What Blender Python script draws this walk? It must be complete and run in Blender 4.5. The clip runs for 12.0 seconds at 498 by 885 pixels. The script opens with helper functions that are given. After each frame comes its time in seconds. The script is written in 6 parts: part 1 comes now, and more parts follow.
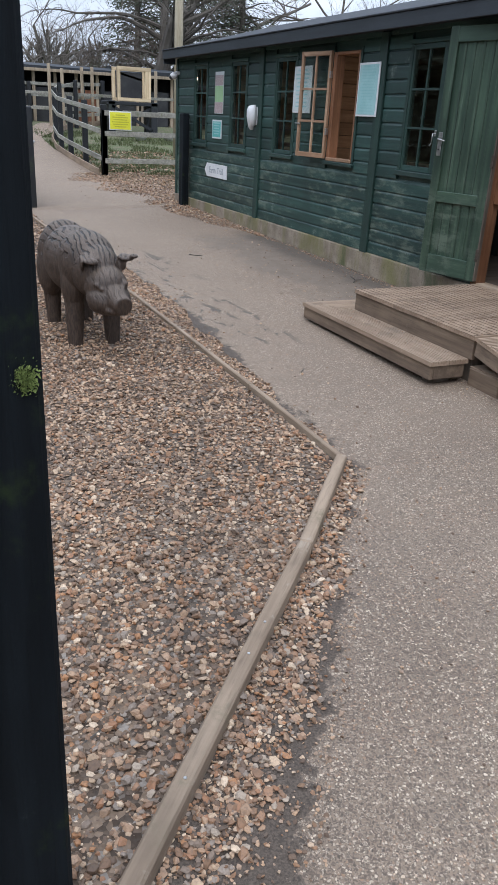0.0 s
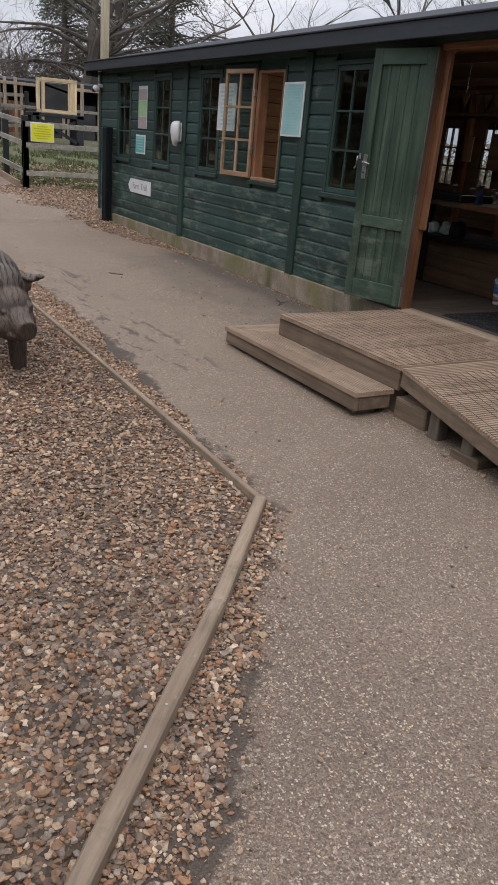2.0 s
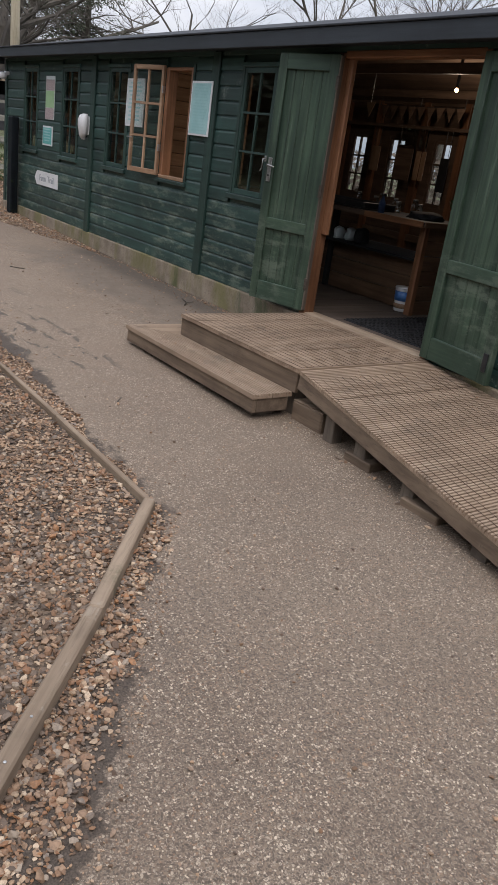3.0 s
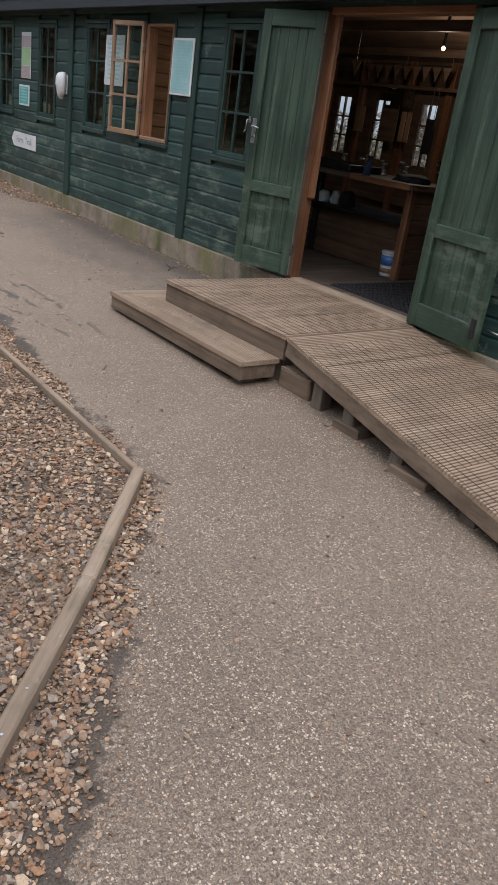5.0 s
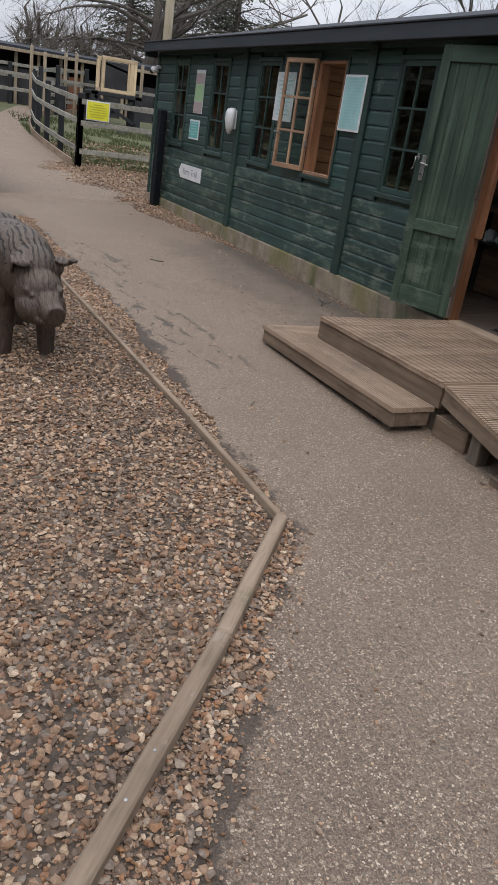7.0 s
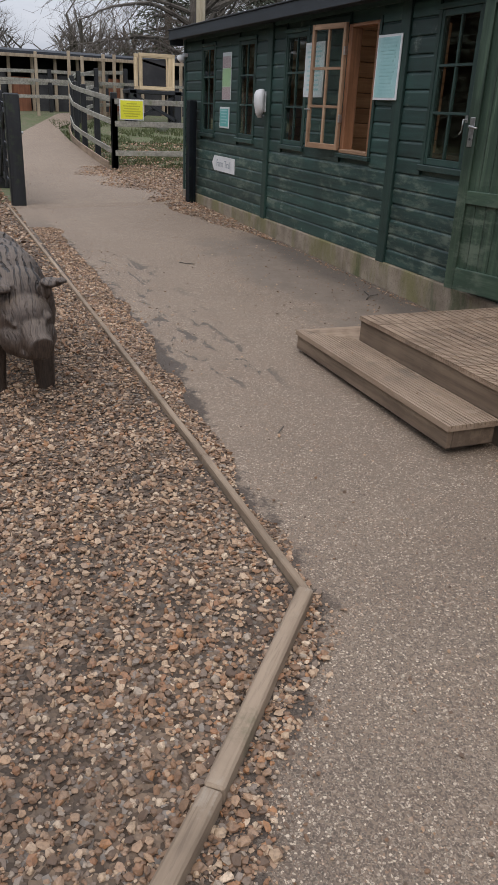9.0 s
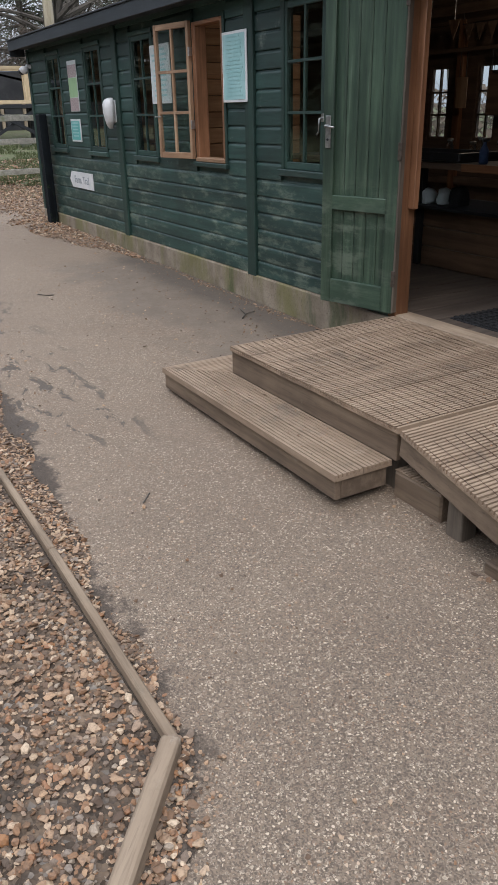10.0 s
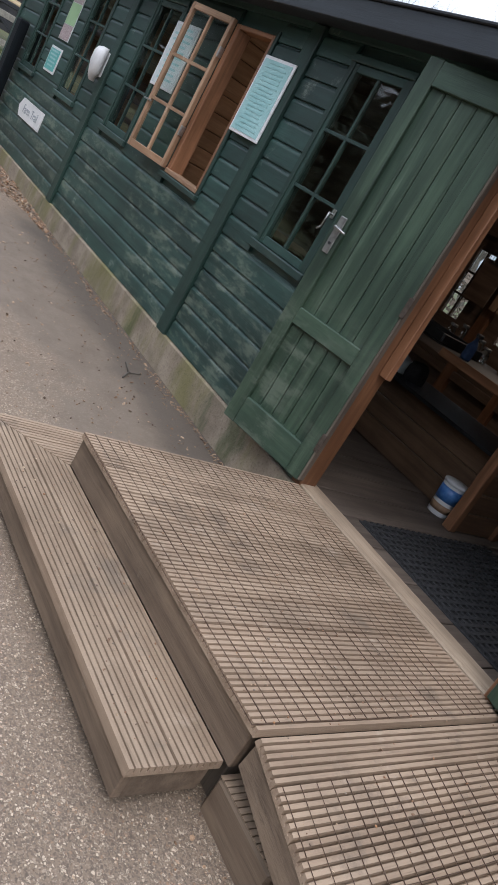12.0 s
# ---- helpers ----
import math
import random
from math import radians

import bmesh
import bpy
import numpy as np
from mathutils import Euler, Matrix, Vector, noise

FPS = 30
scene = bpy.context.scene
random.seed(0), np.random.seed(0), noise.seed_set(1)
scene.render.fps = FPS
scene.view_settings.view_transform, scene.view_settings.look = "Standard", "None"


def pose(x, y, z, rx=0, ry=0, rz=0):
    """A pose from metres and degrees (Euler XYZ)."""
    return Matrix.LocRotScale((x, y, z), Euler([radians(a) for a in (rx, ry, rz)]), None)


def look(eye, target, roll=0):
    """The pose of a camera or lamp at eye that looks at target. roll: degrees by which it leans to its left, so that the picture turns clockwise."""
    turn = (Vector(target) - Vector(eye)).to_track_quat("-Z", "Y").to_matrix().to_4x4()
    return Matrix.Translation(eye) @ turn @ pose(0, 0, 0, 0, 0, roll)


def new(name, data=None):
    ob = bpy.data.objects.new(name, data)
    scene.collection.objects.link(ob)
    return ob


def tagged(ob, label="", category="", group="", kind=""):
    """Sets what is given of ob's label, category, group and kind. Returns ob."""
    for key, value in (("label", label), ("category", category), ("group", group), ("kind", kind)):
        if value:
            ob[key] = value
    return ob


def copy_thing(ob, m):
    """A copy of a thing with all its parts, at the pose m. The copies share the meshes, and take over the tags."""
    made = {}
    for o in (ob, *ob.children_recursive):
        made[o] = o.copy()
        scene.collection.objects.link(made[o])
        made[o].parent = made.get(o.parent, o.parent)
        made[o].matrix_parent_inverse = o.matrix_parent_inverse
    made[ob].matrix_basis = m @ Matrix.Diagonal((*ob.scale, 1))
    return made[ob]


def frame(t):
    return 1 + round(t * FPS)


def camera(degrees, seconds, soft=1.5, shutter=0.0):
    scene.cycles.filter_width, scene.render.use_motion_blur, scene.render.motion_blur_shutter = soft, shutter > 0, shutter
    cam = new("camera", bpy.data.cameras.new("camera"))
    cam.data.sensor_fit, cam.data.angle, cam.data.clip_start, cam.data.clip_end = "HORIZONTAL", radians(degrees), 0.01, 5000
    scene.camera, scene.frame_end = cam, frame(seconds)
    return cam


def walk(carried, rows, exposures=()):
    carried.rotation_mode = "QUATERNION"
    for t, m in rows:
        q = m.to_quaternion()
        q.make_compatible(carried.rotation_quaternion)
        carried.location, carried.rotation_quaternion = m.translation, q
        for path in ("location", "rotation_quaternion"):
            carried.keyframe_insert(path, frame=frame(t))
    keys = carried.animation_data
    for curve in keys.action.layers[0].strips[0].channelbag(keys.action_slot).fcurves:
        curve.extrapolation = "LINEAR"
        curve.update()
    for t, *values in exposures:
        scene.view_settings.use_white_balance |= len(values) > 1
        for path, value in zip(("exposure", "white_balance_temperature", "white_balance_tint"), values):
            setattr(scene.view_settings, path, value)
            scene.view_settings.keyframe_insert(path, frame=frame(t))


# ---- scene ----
cam = camera(36.7, 12.0, 1.3)
PATH = [
    (0, (0.119, 0.063, 1.563), (0.918, 1.717, 0.774), 3.2),
    (0.3, (0.23, 0.205, 1.51), (0.851, 1.928, 0.707), 4.9),
    (0.5, (0.216, 0.206, 1.551), (0.894, 1.904, 0.739), 6.3),
    (0.7, (0.268, 0.254, 1.53), (1.008, 1.935, 0.739), 3.7),
    (1, (0.243, 0.318, 1.554), (1.062, 1.963, 0.763), 2.0),
    (1.5, (0.301, 0.321, 1.557), (1.215, 1.929, 0.795), 3.4),
    (2, (0.335, 0.31, 1.56), (1.301, 1.898, 0.821), 5.2),
    (2.5, (0.412, 0.301, 1.559), (1.457, 1.845, 0.837), 7.6),
    (3, (0.46, 0.28, 1.561), (1.612, 1.751, 0.848), 8.2),
    (5, (0.45, 0.314, 1.562), (1.627, 1.725, 0.771), 8.4),
    (5.5, (0.453, 0.304, 1.559), (1.637, 1.708, 0.767), 8.5),
    (6, (0.452, 0.292, 1.557), (1.544, 1.761, 0.751), 9.8),
    (6.3, (0.483, 0.328, 1.522), (1.402, 1.906, 0.705), 9.0),
    (6.5, (0.468, 0.322, 1.557), (1.325, 1.935, 0.741), 8.0),
    (7, (0.476, 0.507, 1.565), (1.363, 2.126, 0.796), 8.9),
    (7.2, (0.489, 0.581, 1.563), (1.383, 2.196, 0.794), 9.3),
    (8.8, (0.955, 0.923, 1.54), (1.631, 2.621, 0.726), 1.7),
    (9, (0.996, 1.052, 1.542), (1.704, 2.736, 0.728), 2.8),
    (9.5, (1.195, 1.313, 1.549), (2.049, 2.933, 0.744), 1.8),
    (10, (1.461, 1.506, 1.587), (2.373, 3.092, 0.779), -1.2),
    (10.5, (1.543, 1.781, 1.567), (2.465, 3.358, 0.753), 3.8),
    (11, (1.703, 2.142, 1.576), (2.701, 3.674, 0.765), 5.3),
    (11.5, (1.954, 2.368, 1.625), (3.004, 3.88, 0.843), 3.4),
    (11.6, (1.99, 2.436, 1.615), (3.15, 3.91, 0.905), 6.2),
    (11.7, (2.03, 2.51, 1.6), (3.274, 3.93, 0.94), 10.6),
    (11.8, (2.045, 2.585, 1.565), (3.319, 3.994, 0.938), 18.6),
    (11.9, (2.042, 2.655, 1.55), (3.341, 4.051, 0.947), 26.7),
    (12, (2.039, 2.756, 1.539), (3.323, 4.163, 0.93), 31.1),
]
EXPOSURES = [(0.0, 1.0, 5900, 12), (0.5, 1.18, 6150, 13), (1.2, 0.65, 6500, 15), (2.0, 0.63, 6600, 16), (5.0, 0.81, 6400, 15), (7.0, 0.63, 6500, 15), (9.0, 0.63, 6500, 15),
             (9.6, 0.68, 6400, 14), (10.1, 0.96, 6350, 13), (10.6, 1.14, 6350, 13), (11.5, 1.15, 6300, 13), (12.0, 1.08, 6200, 14)]
walk(cam, [(t, look(eye, target, roll)) for t, eye, target, roll in PATH], EXPOSURES)

# ---- world and light ----
world = bpy.data.worlds.new("world")
scene.world = world
world.use_nodes = True
wn = world.node_tree
wn.nodes.clear()
sky = wn.nodes.new("ShaderNodeTexSky")
sky.sky_type, sky.sun_disc = "NISHITA", False
sky.sun_elevation, sky.sun_rotation = radians(48), radians(215)
sky.air_density, sky.dust_density = 1.5, 4.0
cloud_co = wn.nodes.new("ShaderNodeTexCoord")
cloud_map = wn.nodes.new("ShaderNodeMapping")
cloud_map.inputs["Scale"].default_value = (1.6, 1.6, 5.0)
cloud = wn.nodes.new("ShaderNodeTexNoise")
cloud.inputs["Scale"].default_value, cloud.inputs["Detail"].default_value = 2.2, 6
cloud_ramp = wn.nodes.new("ShaderNodeValToRGB")
cloud_ramp.color_ramp.elements[0].position, cloud_ramp.color_ramp.elements[1].position = 0.34, 0.68
cloud_ramp.color_ramp.elements[0].color = (4.9, 5.7, 6.8, 1)
cloud_ramp.color_ramp.elements[1].color = (9.6, 10.0, 10.5, 1)
sky_mix = wn.nodes.new("ShaderNodeMix")
sky_mix.data_type = "RGBA"
sky_mix.inputs["Factor"].default_value = 0.9
background = wn.nodes.new("ShaderNodeBackground")
background.inputs["Strength"].default_value = 0.1
world_out = wn.nodes.new("ShaderNodeOutputWorld")
wn.links.new(cloud_co.outputs["Generated"], cloud_map.inputs["Vector"])
wn.links.new(cloud_map.outputs["Vector"], cloud.inputs["Vector"])
wn.links.new(cloud.outputs["Fac"], cloud_ramp.inputs["Fac"])
wn.links.new(sky.outputs["Color"], sky_mix.inputs["A"])
up = wn.nodes.new("ShaderNodeSeparateXYZ")
wn.links.new(cloud_co.outputs["Generated"], up.inputs["Vector"])
rise = wn.nodes.new("ShaderNodeMapRange")
for key, v in (("From Min", 0.0), ("From Max", 1.0), ("To Min", 0.5), ("To Max", 1.5)):
    rise.inputs[key].default_value = v
wn.links.new(up.outputs["Z"], rise.inputs["Value"])
overcast = wn.nodes.new("ShaderNodeVectorMath")
overcast.operation = "SCALE"
wn.links.new(cloud_ramp.outputs["Color"], overcast.inputs[0])
wn.links.new(rise.outputs["Result"], overcast.inputs["Scale"])
wn.links.new(overcast.outputs["Vector"], sky_mix.inputs["B"])
wn.links.new(sky_mix.outputs["Result"], background.inputs["Color"])
wn.links.new(background.outputs["Background"], world_out.inputs["Surface"])

sun = new("sun", bpy.data.lights.new("sun", "SUN"))
sun.data.energy, sun.data.angle, sun.data.color = 0.6, radians(35), (1.0, 0.97, 0.93)
sun.matrix_world = look((-6, -9, 14), (0, 0, 0))


# ---- materials ----
def nodes_of(name):
    m = bpy.data.materials.new(name)
    m.use_nodes = True
    return m, m.node_tree.nodes, m.node_tree.links, m.node_tree.nodes["Principled BSDF"]


def mixed(n, l, fac, a, b, blend="MIX"):
    mix = n.new("ShaderNodeMix")
    mix.data_type, mix.blend_type = "RGBA", blend
    for key, value in (("Factor", fac), ("A", a), ("B", b)):
        if hasattr(value, "is_linked"):
            l.new(value, mix.inputs[key])
        elif key == "Factor":
            mix.inputs[key].default_value = value
        else:
            mix.inputs[key].default_value = (*value, 1)
    return mix.outputs["Result"]


def noise_at(n, l, where, scale, detail=5, rough=0.6, distort=0.0):
    t = n.new("ShaderNodeTexNoise")
    t.inputs["Scale"].default_value, t.inputs["Detail"].default_value = scale, detail
    t.inputs["Roughness"].default_value, t.inputs["Distortion"].default_value = rough, distort
    l.new(where, t.inputs["Vector"])
    return t.outputs["Fac"]


def ramped(n, l, value, a, b, low=0.0, high=1.0):
    r = n.new("ShaderNodeMapRange")
    r.interpolation_type = "SMOOTHSTEP"
    for key, v in (("From Min", a), ("From Max", b), ("To Min", low), ("To Max", high)):
        r.inputs[key].default_value = v
    l.new(value, r.inputs["Value"])
    return r.outputs["Result"]


def maths(n, l, op, a, b=None):
    m = n.new("ShaderNodeMath")
    m.operation = op
    for i, v in enumerate((a, b)):
        if v is None:
            continue
        if hasattr(v, "is_linked"):
            l.new(v, m.inputs[i])
        else:
            m.inputs[i].default_value = v
    return m.outputs["Value"]


def scaled(n, l, stretch, coord="Object"):
    co = n.new("ShaderNodeTexCoord")
    mp = n.new("ShaderNodeMapping")
    mp.inputs["Scale"].default_value = stretch
    l.new(co.outputs[coord], mp.inputs["Vector"])
    return mp.outputs["Vector"]


def bumped(n, l, bsdf, height, strength, distance=0.01):
    b = n.new("ShaderNodeBump")
    b.inputs["Strength"].default_value, b.inputs["Distance"].default_value = strength, distance
    l.new(height, b.inputs["Height"])
    l.new(b.outputs["Normal"], bsdf.inputs["Normal"])


def plain(name, dark, light, scale=12, rough=0.6, metal=0.0, bump=0.15, stretch=(1, 1, 1), vary=0.12):
    """A surface with a mottled colour between two tones, a fine grain and a slight change from piece to piece."""
    m, n, l, bsdf = nodes_of(name)
    where = scaled(n, l, stretch)
    big, fine = noise_at(n, l, where, scale), noise_at(n, l, where, scale * 9, 4)
    col = mixed(n, l, ramped(n, l, big, 0.3, 0.7), dark, light)
    col = mixed(n, l, maths(n, l, "MULTIPLY", fine, 0.35), col, tuple(c * 0.45 for c in dark))
    if vary:
        info = n.new("ShaderNodeObjectInfo")
        hsv = n.new("ShaderNodeHueSaturation")
        l.new(ramped(n, l, info.outputs["Random"], 0, 1, 1 - vary, 1 + vary), hsv.inputs["Value"])
        l.new(col, hsv.inputs["Color"])
        col = hsv.outputs["Color"]
    l.new(col, bsdf.inputs["Base Color"])
    bsdf.inputs["Roughness"].default_value, bsdf.inputs["Metallic"].default_value = rough, metal
    bumped(n, l, bsdf, fine, bump, 0.004)
    return m


def wood(name, dark, light, along, rough=0.7, bump=0.4, worn=None, wear=0.6, vary=0.15, moss=None, turn=0.0, run=False, scuff=None):
    """Timber with its grain along one axis; worn: the bare tone that shows where the coat has gone."""
    m, n, l, bsdf = nodes_of(name)
    stretch = {"x": (0.06, 1, 1), "y": (1, 0.06, 1), "z": (1, 1, 0.06)}[along]
    even = scaled(n, l, (1, 1, 1))
    place = n.new("ShaderNodeNewGeometry").outputs["Position"]
    spin, mp = n.new("ShaderNodeMapping"), n.new("ShaderNodeMapping")
    spin.inputs["Rotation"].default_value, mp.inputs["Scale"].default_value = (0, 0, radians(turn)), stretch
    l.new(even, spin.inputs["Vector"])
    l.new(spin.outputs["Vector"], mp.inputs["Vector"])
    where = mp.outputs["Vector"]
    info = n.new("ShaderNodeObjectInfo")
    shift = n.new("ShaderNodeVectorMath")
    shift.operation = "ADD"
    l.new(where, shift.inputs[0])
    l.new(info.outputs["Random"], shift.inputs[1])
    where = shift.outputs["Vector"]
    grain, streak = noise_at(n, l, where, 90, 5, 0.65, 0.4), noise_at(n, l, where, 18, 4)
    blotch = noise_at(n, l, place, 2.6, 6)
    col = mixed(n, l, ramped(n, l, streak, 0.3, 0.7), dark, light)
    col = mixed(n, l, maths(n, l, "MULTIPLY", ramped(n, l, grain, 0.5, 0.75), 0.5), col, tuple(c * 0.5 for c in dark))
    col = mixed(n, l, maths(n, l, "MULTIPLY", ramped(n, l, blotch, 0.42, 0.7), 0.45), col, tuple(c * 0.6 for c in dark))
    if worn:
        patch = ramped(n, l, noise_at(n, l, where if run else place, 9.0 if run else 5.5, 7, 0.72), wear, wear + 0.13)
        rub = ramped(n, l, grain, 0.35, 0.6)
        col = mixed(n, l, maths(n, l, "MULTIPLY", maths(n, l, "MULTIPLY", patch, rub), 0.75), col, worn)
    if moss:
        col = mixed(n, l, maths(n, l, "MULTIPLY", ramped(n, l, noise_at(n, l, place, 4.0, 7, 0.7), 0.54, 0.7), 0.8), col, moss)
    if scuff:
        rub_map = n.new("ShaderNodeMapping")
        rub_map.inputs["Scale"].default_value = (1, 0.4, 1.3)
        l.new(place, rub_map.inputs["Vector"])
        spot = ramped(n, l, noise_at(n, l, rub_map.outputs["Vector"], 7.5, 8, 0.75), 0.47, 0.62)
        zone = ramped(n, l, noise_at(n, l, place, 1.1, 4), 0.38, 0.52)
        high = n.new("ShaderNodeSeparateXYZ")
        l.new(place, high.inputs["Vector"])
        reach = ramped(n, l, high.outputs["Z"], 1.25, 0.95)
        col = mixed(n, l, maths(n, l, "MULTIPLY", maths(n, l, "MULTIPLY", spot, zone), maths(n, l, "MULTIPLY", reach, 0.58)), col, scuff)
    hsv = n.new("ShaderNodeHueSaturation")
    l.new(ramped(n, l, info.outputs["Random"], 0, 1, 1 - vary, 1 + vary), hsv.inputs["Value"])
    l.new(col, hsv.inputs["Color"])
    l.new(hsv.outputs["Color"], bsdf.inputs["Base Color"])
    bsdf.inputs["Roughness"].default_value = rough
    bumped(n, l, bsdf, grain, bump, 0.003)
    return m


def pebble(name, tones, rough=0.75):
    """Loose pieces, each with its own tone picked from a row of tones."""
    m, n, l, bsdf = nodes_of(name)
    geo = n.new("ShaderNodeNewGeometry")
    ramp = n.new("ShaderNodeValToRGB")
    ramp.color_ramp.interpolation = "CONSTANT"
    while len(ramp.color_ramp.elements) < len(tones):
        ramp.color_ramp.elements.new(0.5)
    for i, (e, c) in enumerate(zip(ramp.color_ramp.elements, tones)):
        e.position, e.color = i / len(tones), (*c, 1)
    l.new(geo.outputs["Random Per Island"], ramp.inputs["Fac"])
    where = scaled(n, l, (1, 1, 1))
    fine = noise_at(n, l, where, 140, 4)
    patch = noise_at(n, l, where, 1.3, 5)
    col = mixed(n, l, maths(n, l, "MULTIPLY", ramped(n, l, fine, 0.4, 0.75), 0.5), ramp.outputs["Color"], (0.08, 0.06, 0.045))
    col = mixed(n, l, maths(n, l, "MULTIPLY", ramped(n, l, patch, 0.47, 0.68), 0.35), col, (0.08, 0.055, 0.038))
    l.new(col, bsdf.inputs["Base Color"])
    bsdf.inputs["Roughness"].default_value = rough
    bumped(n, l, bsdf, fine, 0.3, 0.003)
    return m


def tarmac_material():
    """Worn tarmac with pale chippings, damp smears by the kerb and a smooth dark apron along the hut."""
    m, n, l, bsdf = nodes_of("tarmac")
    plain_at = scaled(n, l, (1, 1, 1))
    stir = n.new("ShaderNodeTexNoise")
    stir.inputs["Scale"].default_value, stir.inputs["Detail"].default_value = 75, 2
    l.new(plain_at, stir.inputs["Vector"])
    warp = n.new("ShaderNodeVectorMath")
    warp.operation = "MULTIPLY_ADD"
    warp.inputs[1].default_value = (0.012, 0.012, 0.0)
    l.new(stir.outputs["Color"], warp.inputs[0])
    l.new(plain_at, warp.inputs[2])
    where = warp.outputs["Vector"]
    sep = n.new("ShaderNodeSeparateXYZ")
    l.new(where, sep.inputs["Vector"])
    chips = n.new("ShaderNodeTexVoronoi")
    chips.inputs["Scale"].default_value = 122
    l.new(where, chips.inputs["Vector"])
    tone = n.new("ShaderNodeSeparateColor")
    l.new(chips.outputs["Color"], tone.inputs["Color"])
    small = n.new("ShaderNodeTexVoronoi")
    small.inputs["Scale"].default_value = 240
    l.new(where, small.inputs["Vector"])
    tone2 = n.new("ShaderNodeSeparateColor")
    l.new(small.outputs["Color"], tone2.inputs["Color"])
    big, mid, fine = noise_at(n, l, where, 0.8, 6), noise_at(n, l, where, 6, 6, 0.7), noise_at(n, l, where, 160, 3)
    col = mixed(n, l, ramped(n, l, big, 0.35, 0.65), (0.183, 0.132, 0.093), (0.233, 0.173, 0.123))
    col = mixed(n, l, maths(n, l, "MULTIPLY", ramped(n, l, mid, 0.45, 0.75), 0.35), col, (0.159, 0.128, 0.0967))
    col = mixed(n, l, maths(n, l, "MULTIPLY", ramped(n, l, tone2.outputs["Green"], 0.3, 0.8), 0.72), col, (0.08, 0.06, 0.044))
    grit = maths(n, l, "MULTIPLY", ramped(n, l, tone2.outputs["Red"], 0.55, 0.9), ramped(n, l, small.outputs["Distance"], 0.6, 0.35))
    col = mixed(n, l, maths(n, l, "MULTIPLY", grit, 0.55), col, (0.411, 0.336, 0.255))
    pale = maths(n, l, "MULTIPLY", ramped(n, l, tone.outputs["Red"], 0.5, 0.95), ramped(n, l, maths(n, l, "SUBTRACT", chips.outputs["Distance"], maths(n, l, "MULTIPLY", tone.outputs["Green"], 0.45)), 0.3, 0.1))
    patchy = ramped(n, l, noise_at(n, l, where, 2.2, 5), 0.32, 0.6, 0.55, 1.0)
    col = mixed(n, l, maths(n, l, "MULTIPLY", maths(n, l, "MULTIPLY", pale, patchy), 0.9), col, (0.62, 0.505, 0.375))
    brown = maths(n, l, "MULTIPLY", ramped(n, l, tone.outputs["Blue"], 0.84, 0.9), ramped(n, l, chips.outputs["Distance"], 0.5, 0.35))
    col = mixed(n, l, maths(n, l, "MULTIPLY", brown, 0.32), col, (0.362, 0.185, 0.0924))
    gap = maths(n, l, "MULTIPLY", ramped(n, l, tone.outputs["Green"], 0.7, 0.76), ramped(n, l, chips.outputs["Distance"], 0.55, 0.3))
    col = mixed(n, l, maths(n, l, "MULTIPLY", gap, 0.65), col, (0.0652, 0.0525, 0.0396))
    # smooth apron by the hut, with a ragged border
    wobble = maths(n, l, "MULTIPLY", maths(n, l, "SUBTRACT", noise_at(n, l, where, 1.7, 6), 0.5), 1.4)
    apron = maths(n, l, "MULTIPLY",
                  ramped(n, l, maths(n, l, "ADD", sep.outputs["X"], wobble), 3.45, 3.95),
                  maths(n, l, "MULTIPLY", ramped(n, l, maths(n, l, "ADD", sep.outputs["Y"], wobble), 5.2, 5.9),
                        ramped(n, l, maths(n, l, "ADD", sep.outputs["Y"], wobble), 9.9, 9.1)))
    col = mixed(n, l, maths(n, l, "MULTIPLY", apron, 0.85), col,
                mixed(n, l, ramped(n, l, mid, 0.3, 0.7), (0.132, 0.101, 0.074), (0.178, 0.14, 0.106)))
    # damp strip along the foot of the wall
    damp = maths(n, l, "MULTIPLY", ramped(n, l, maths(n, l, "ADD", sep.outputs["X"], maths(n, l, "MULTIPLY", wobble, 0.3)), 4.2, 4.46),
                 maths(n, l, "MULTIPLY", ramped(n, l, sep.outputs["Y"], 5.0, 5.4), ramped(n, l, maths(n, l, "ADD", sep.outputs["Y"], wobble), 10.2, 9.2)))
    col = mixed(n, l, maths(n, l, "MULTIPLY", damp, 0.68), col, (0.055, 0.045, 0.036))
    # far lane, sandy and rubbed smooth
    far = ramped(n, l, maths(n, l, "ADD", sep.outputs["Y"], maths(n, l, "MULTIPLY", wobble, 2.0)), 1.8, 5.2)
    col = mixed(n, l, maths(n, l, "MULTIPLY", far, ramped(n, l, apron, 0, 1, 0.2, 0.04)), col, (0.345, 0.255, 0.178))
    # wet smears in the wheel line by the kerb
    run = n.new("ShaderNodeMapping")
    run.inputs["Scale"].default_value = (3.2, 1.1, 1)
    run.inputs["Rotation"].default_value = (0, 0, radians(14))
    l.new(where, run.inputs["Vector"])
    smear = ramped(n, l, noise_at(n, l, run.outputs["Vector"], 2.6, 6, 0.65, 0.6), 0.555, 0.585)
    lane = maths(n, l, "MULTIPLY", ramped(n, l, sep.outputs["X"], 2.15, 2.3), ramped(n, l, sep.outputs["X"], 3.0, 2.75))
    lane = maths(n, l, "MULTIPLY", lane, maths(n, l, "MULTIPLY", ramped(n, l, sep.outputs["Y"], 4.6, 5.2), ramped(n, l, sep.outputs["Y"], 9.5, 8.0)))
    wet = maths(n, l, "MULTIPLY", smear, lane)
    col = mixed(n, l, maths(n, l, "MULTIPLY", wet, 0.85), col, (0.076, 0.06, 0.046))
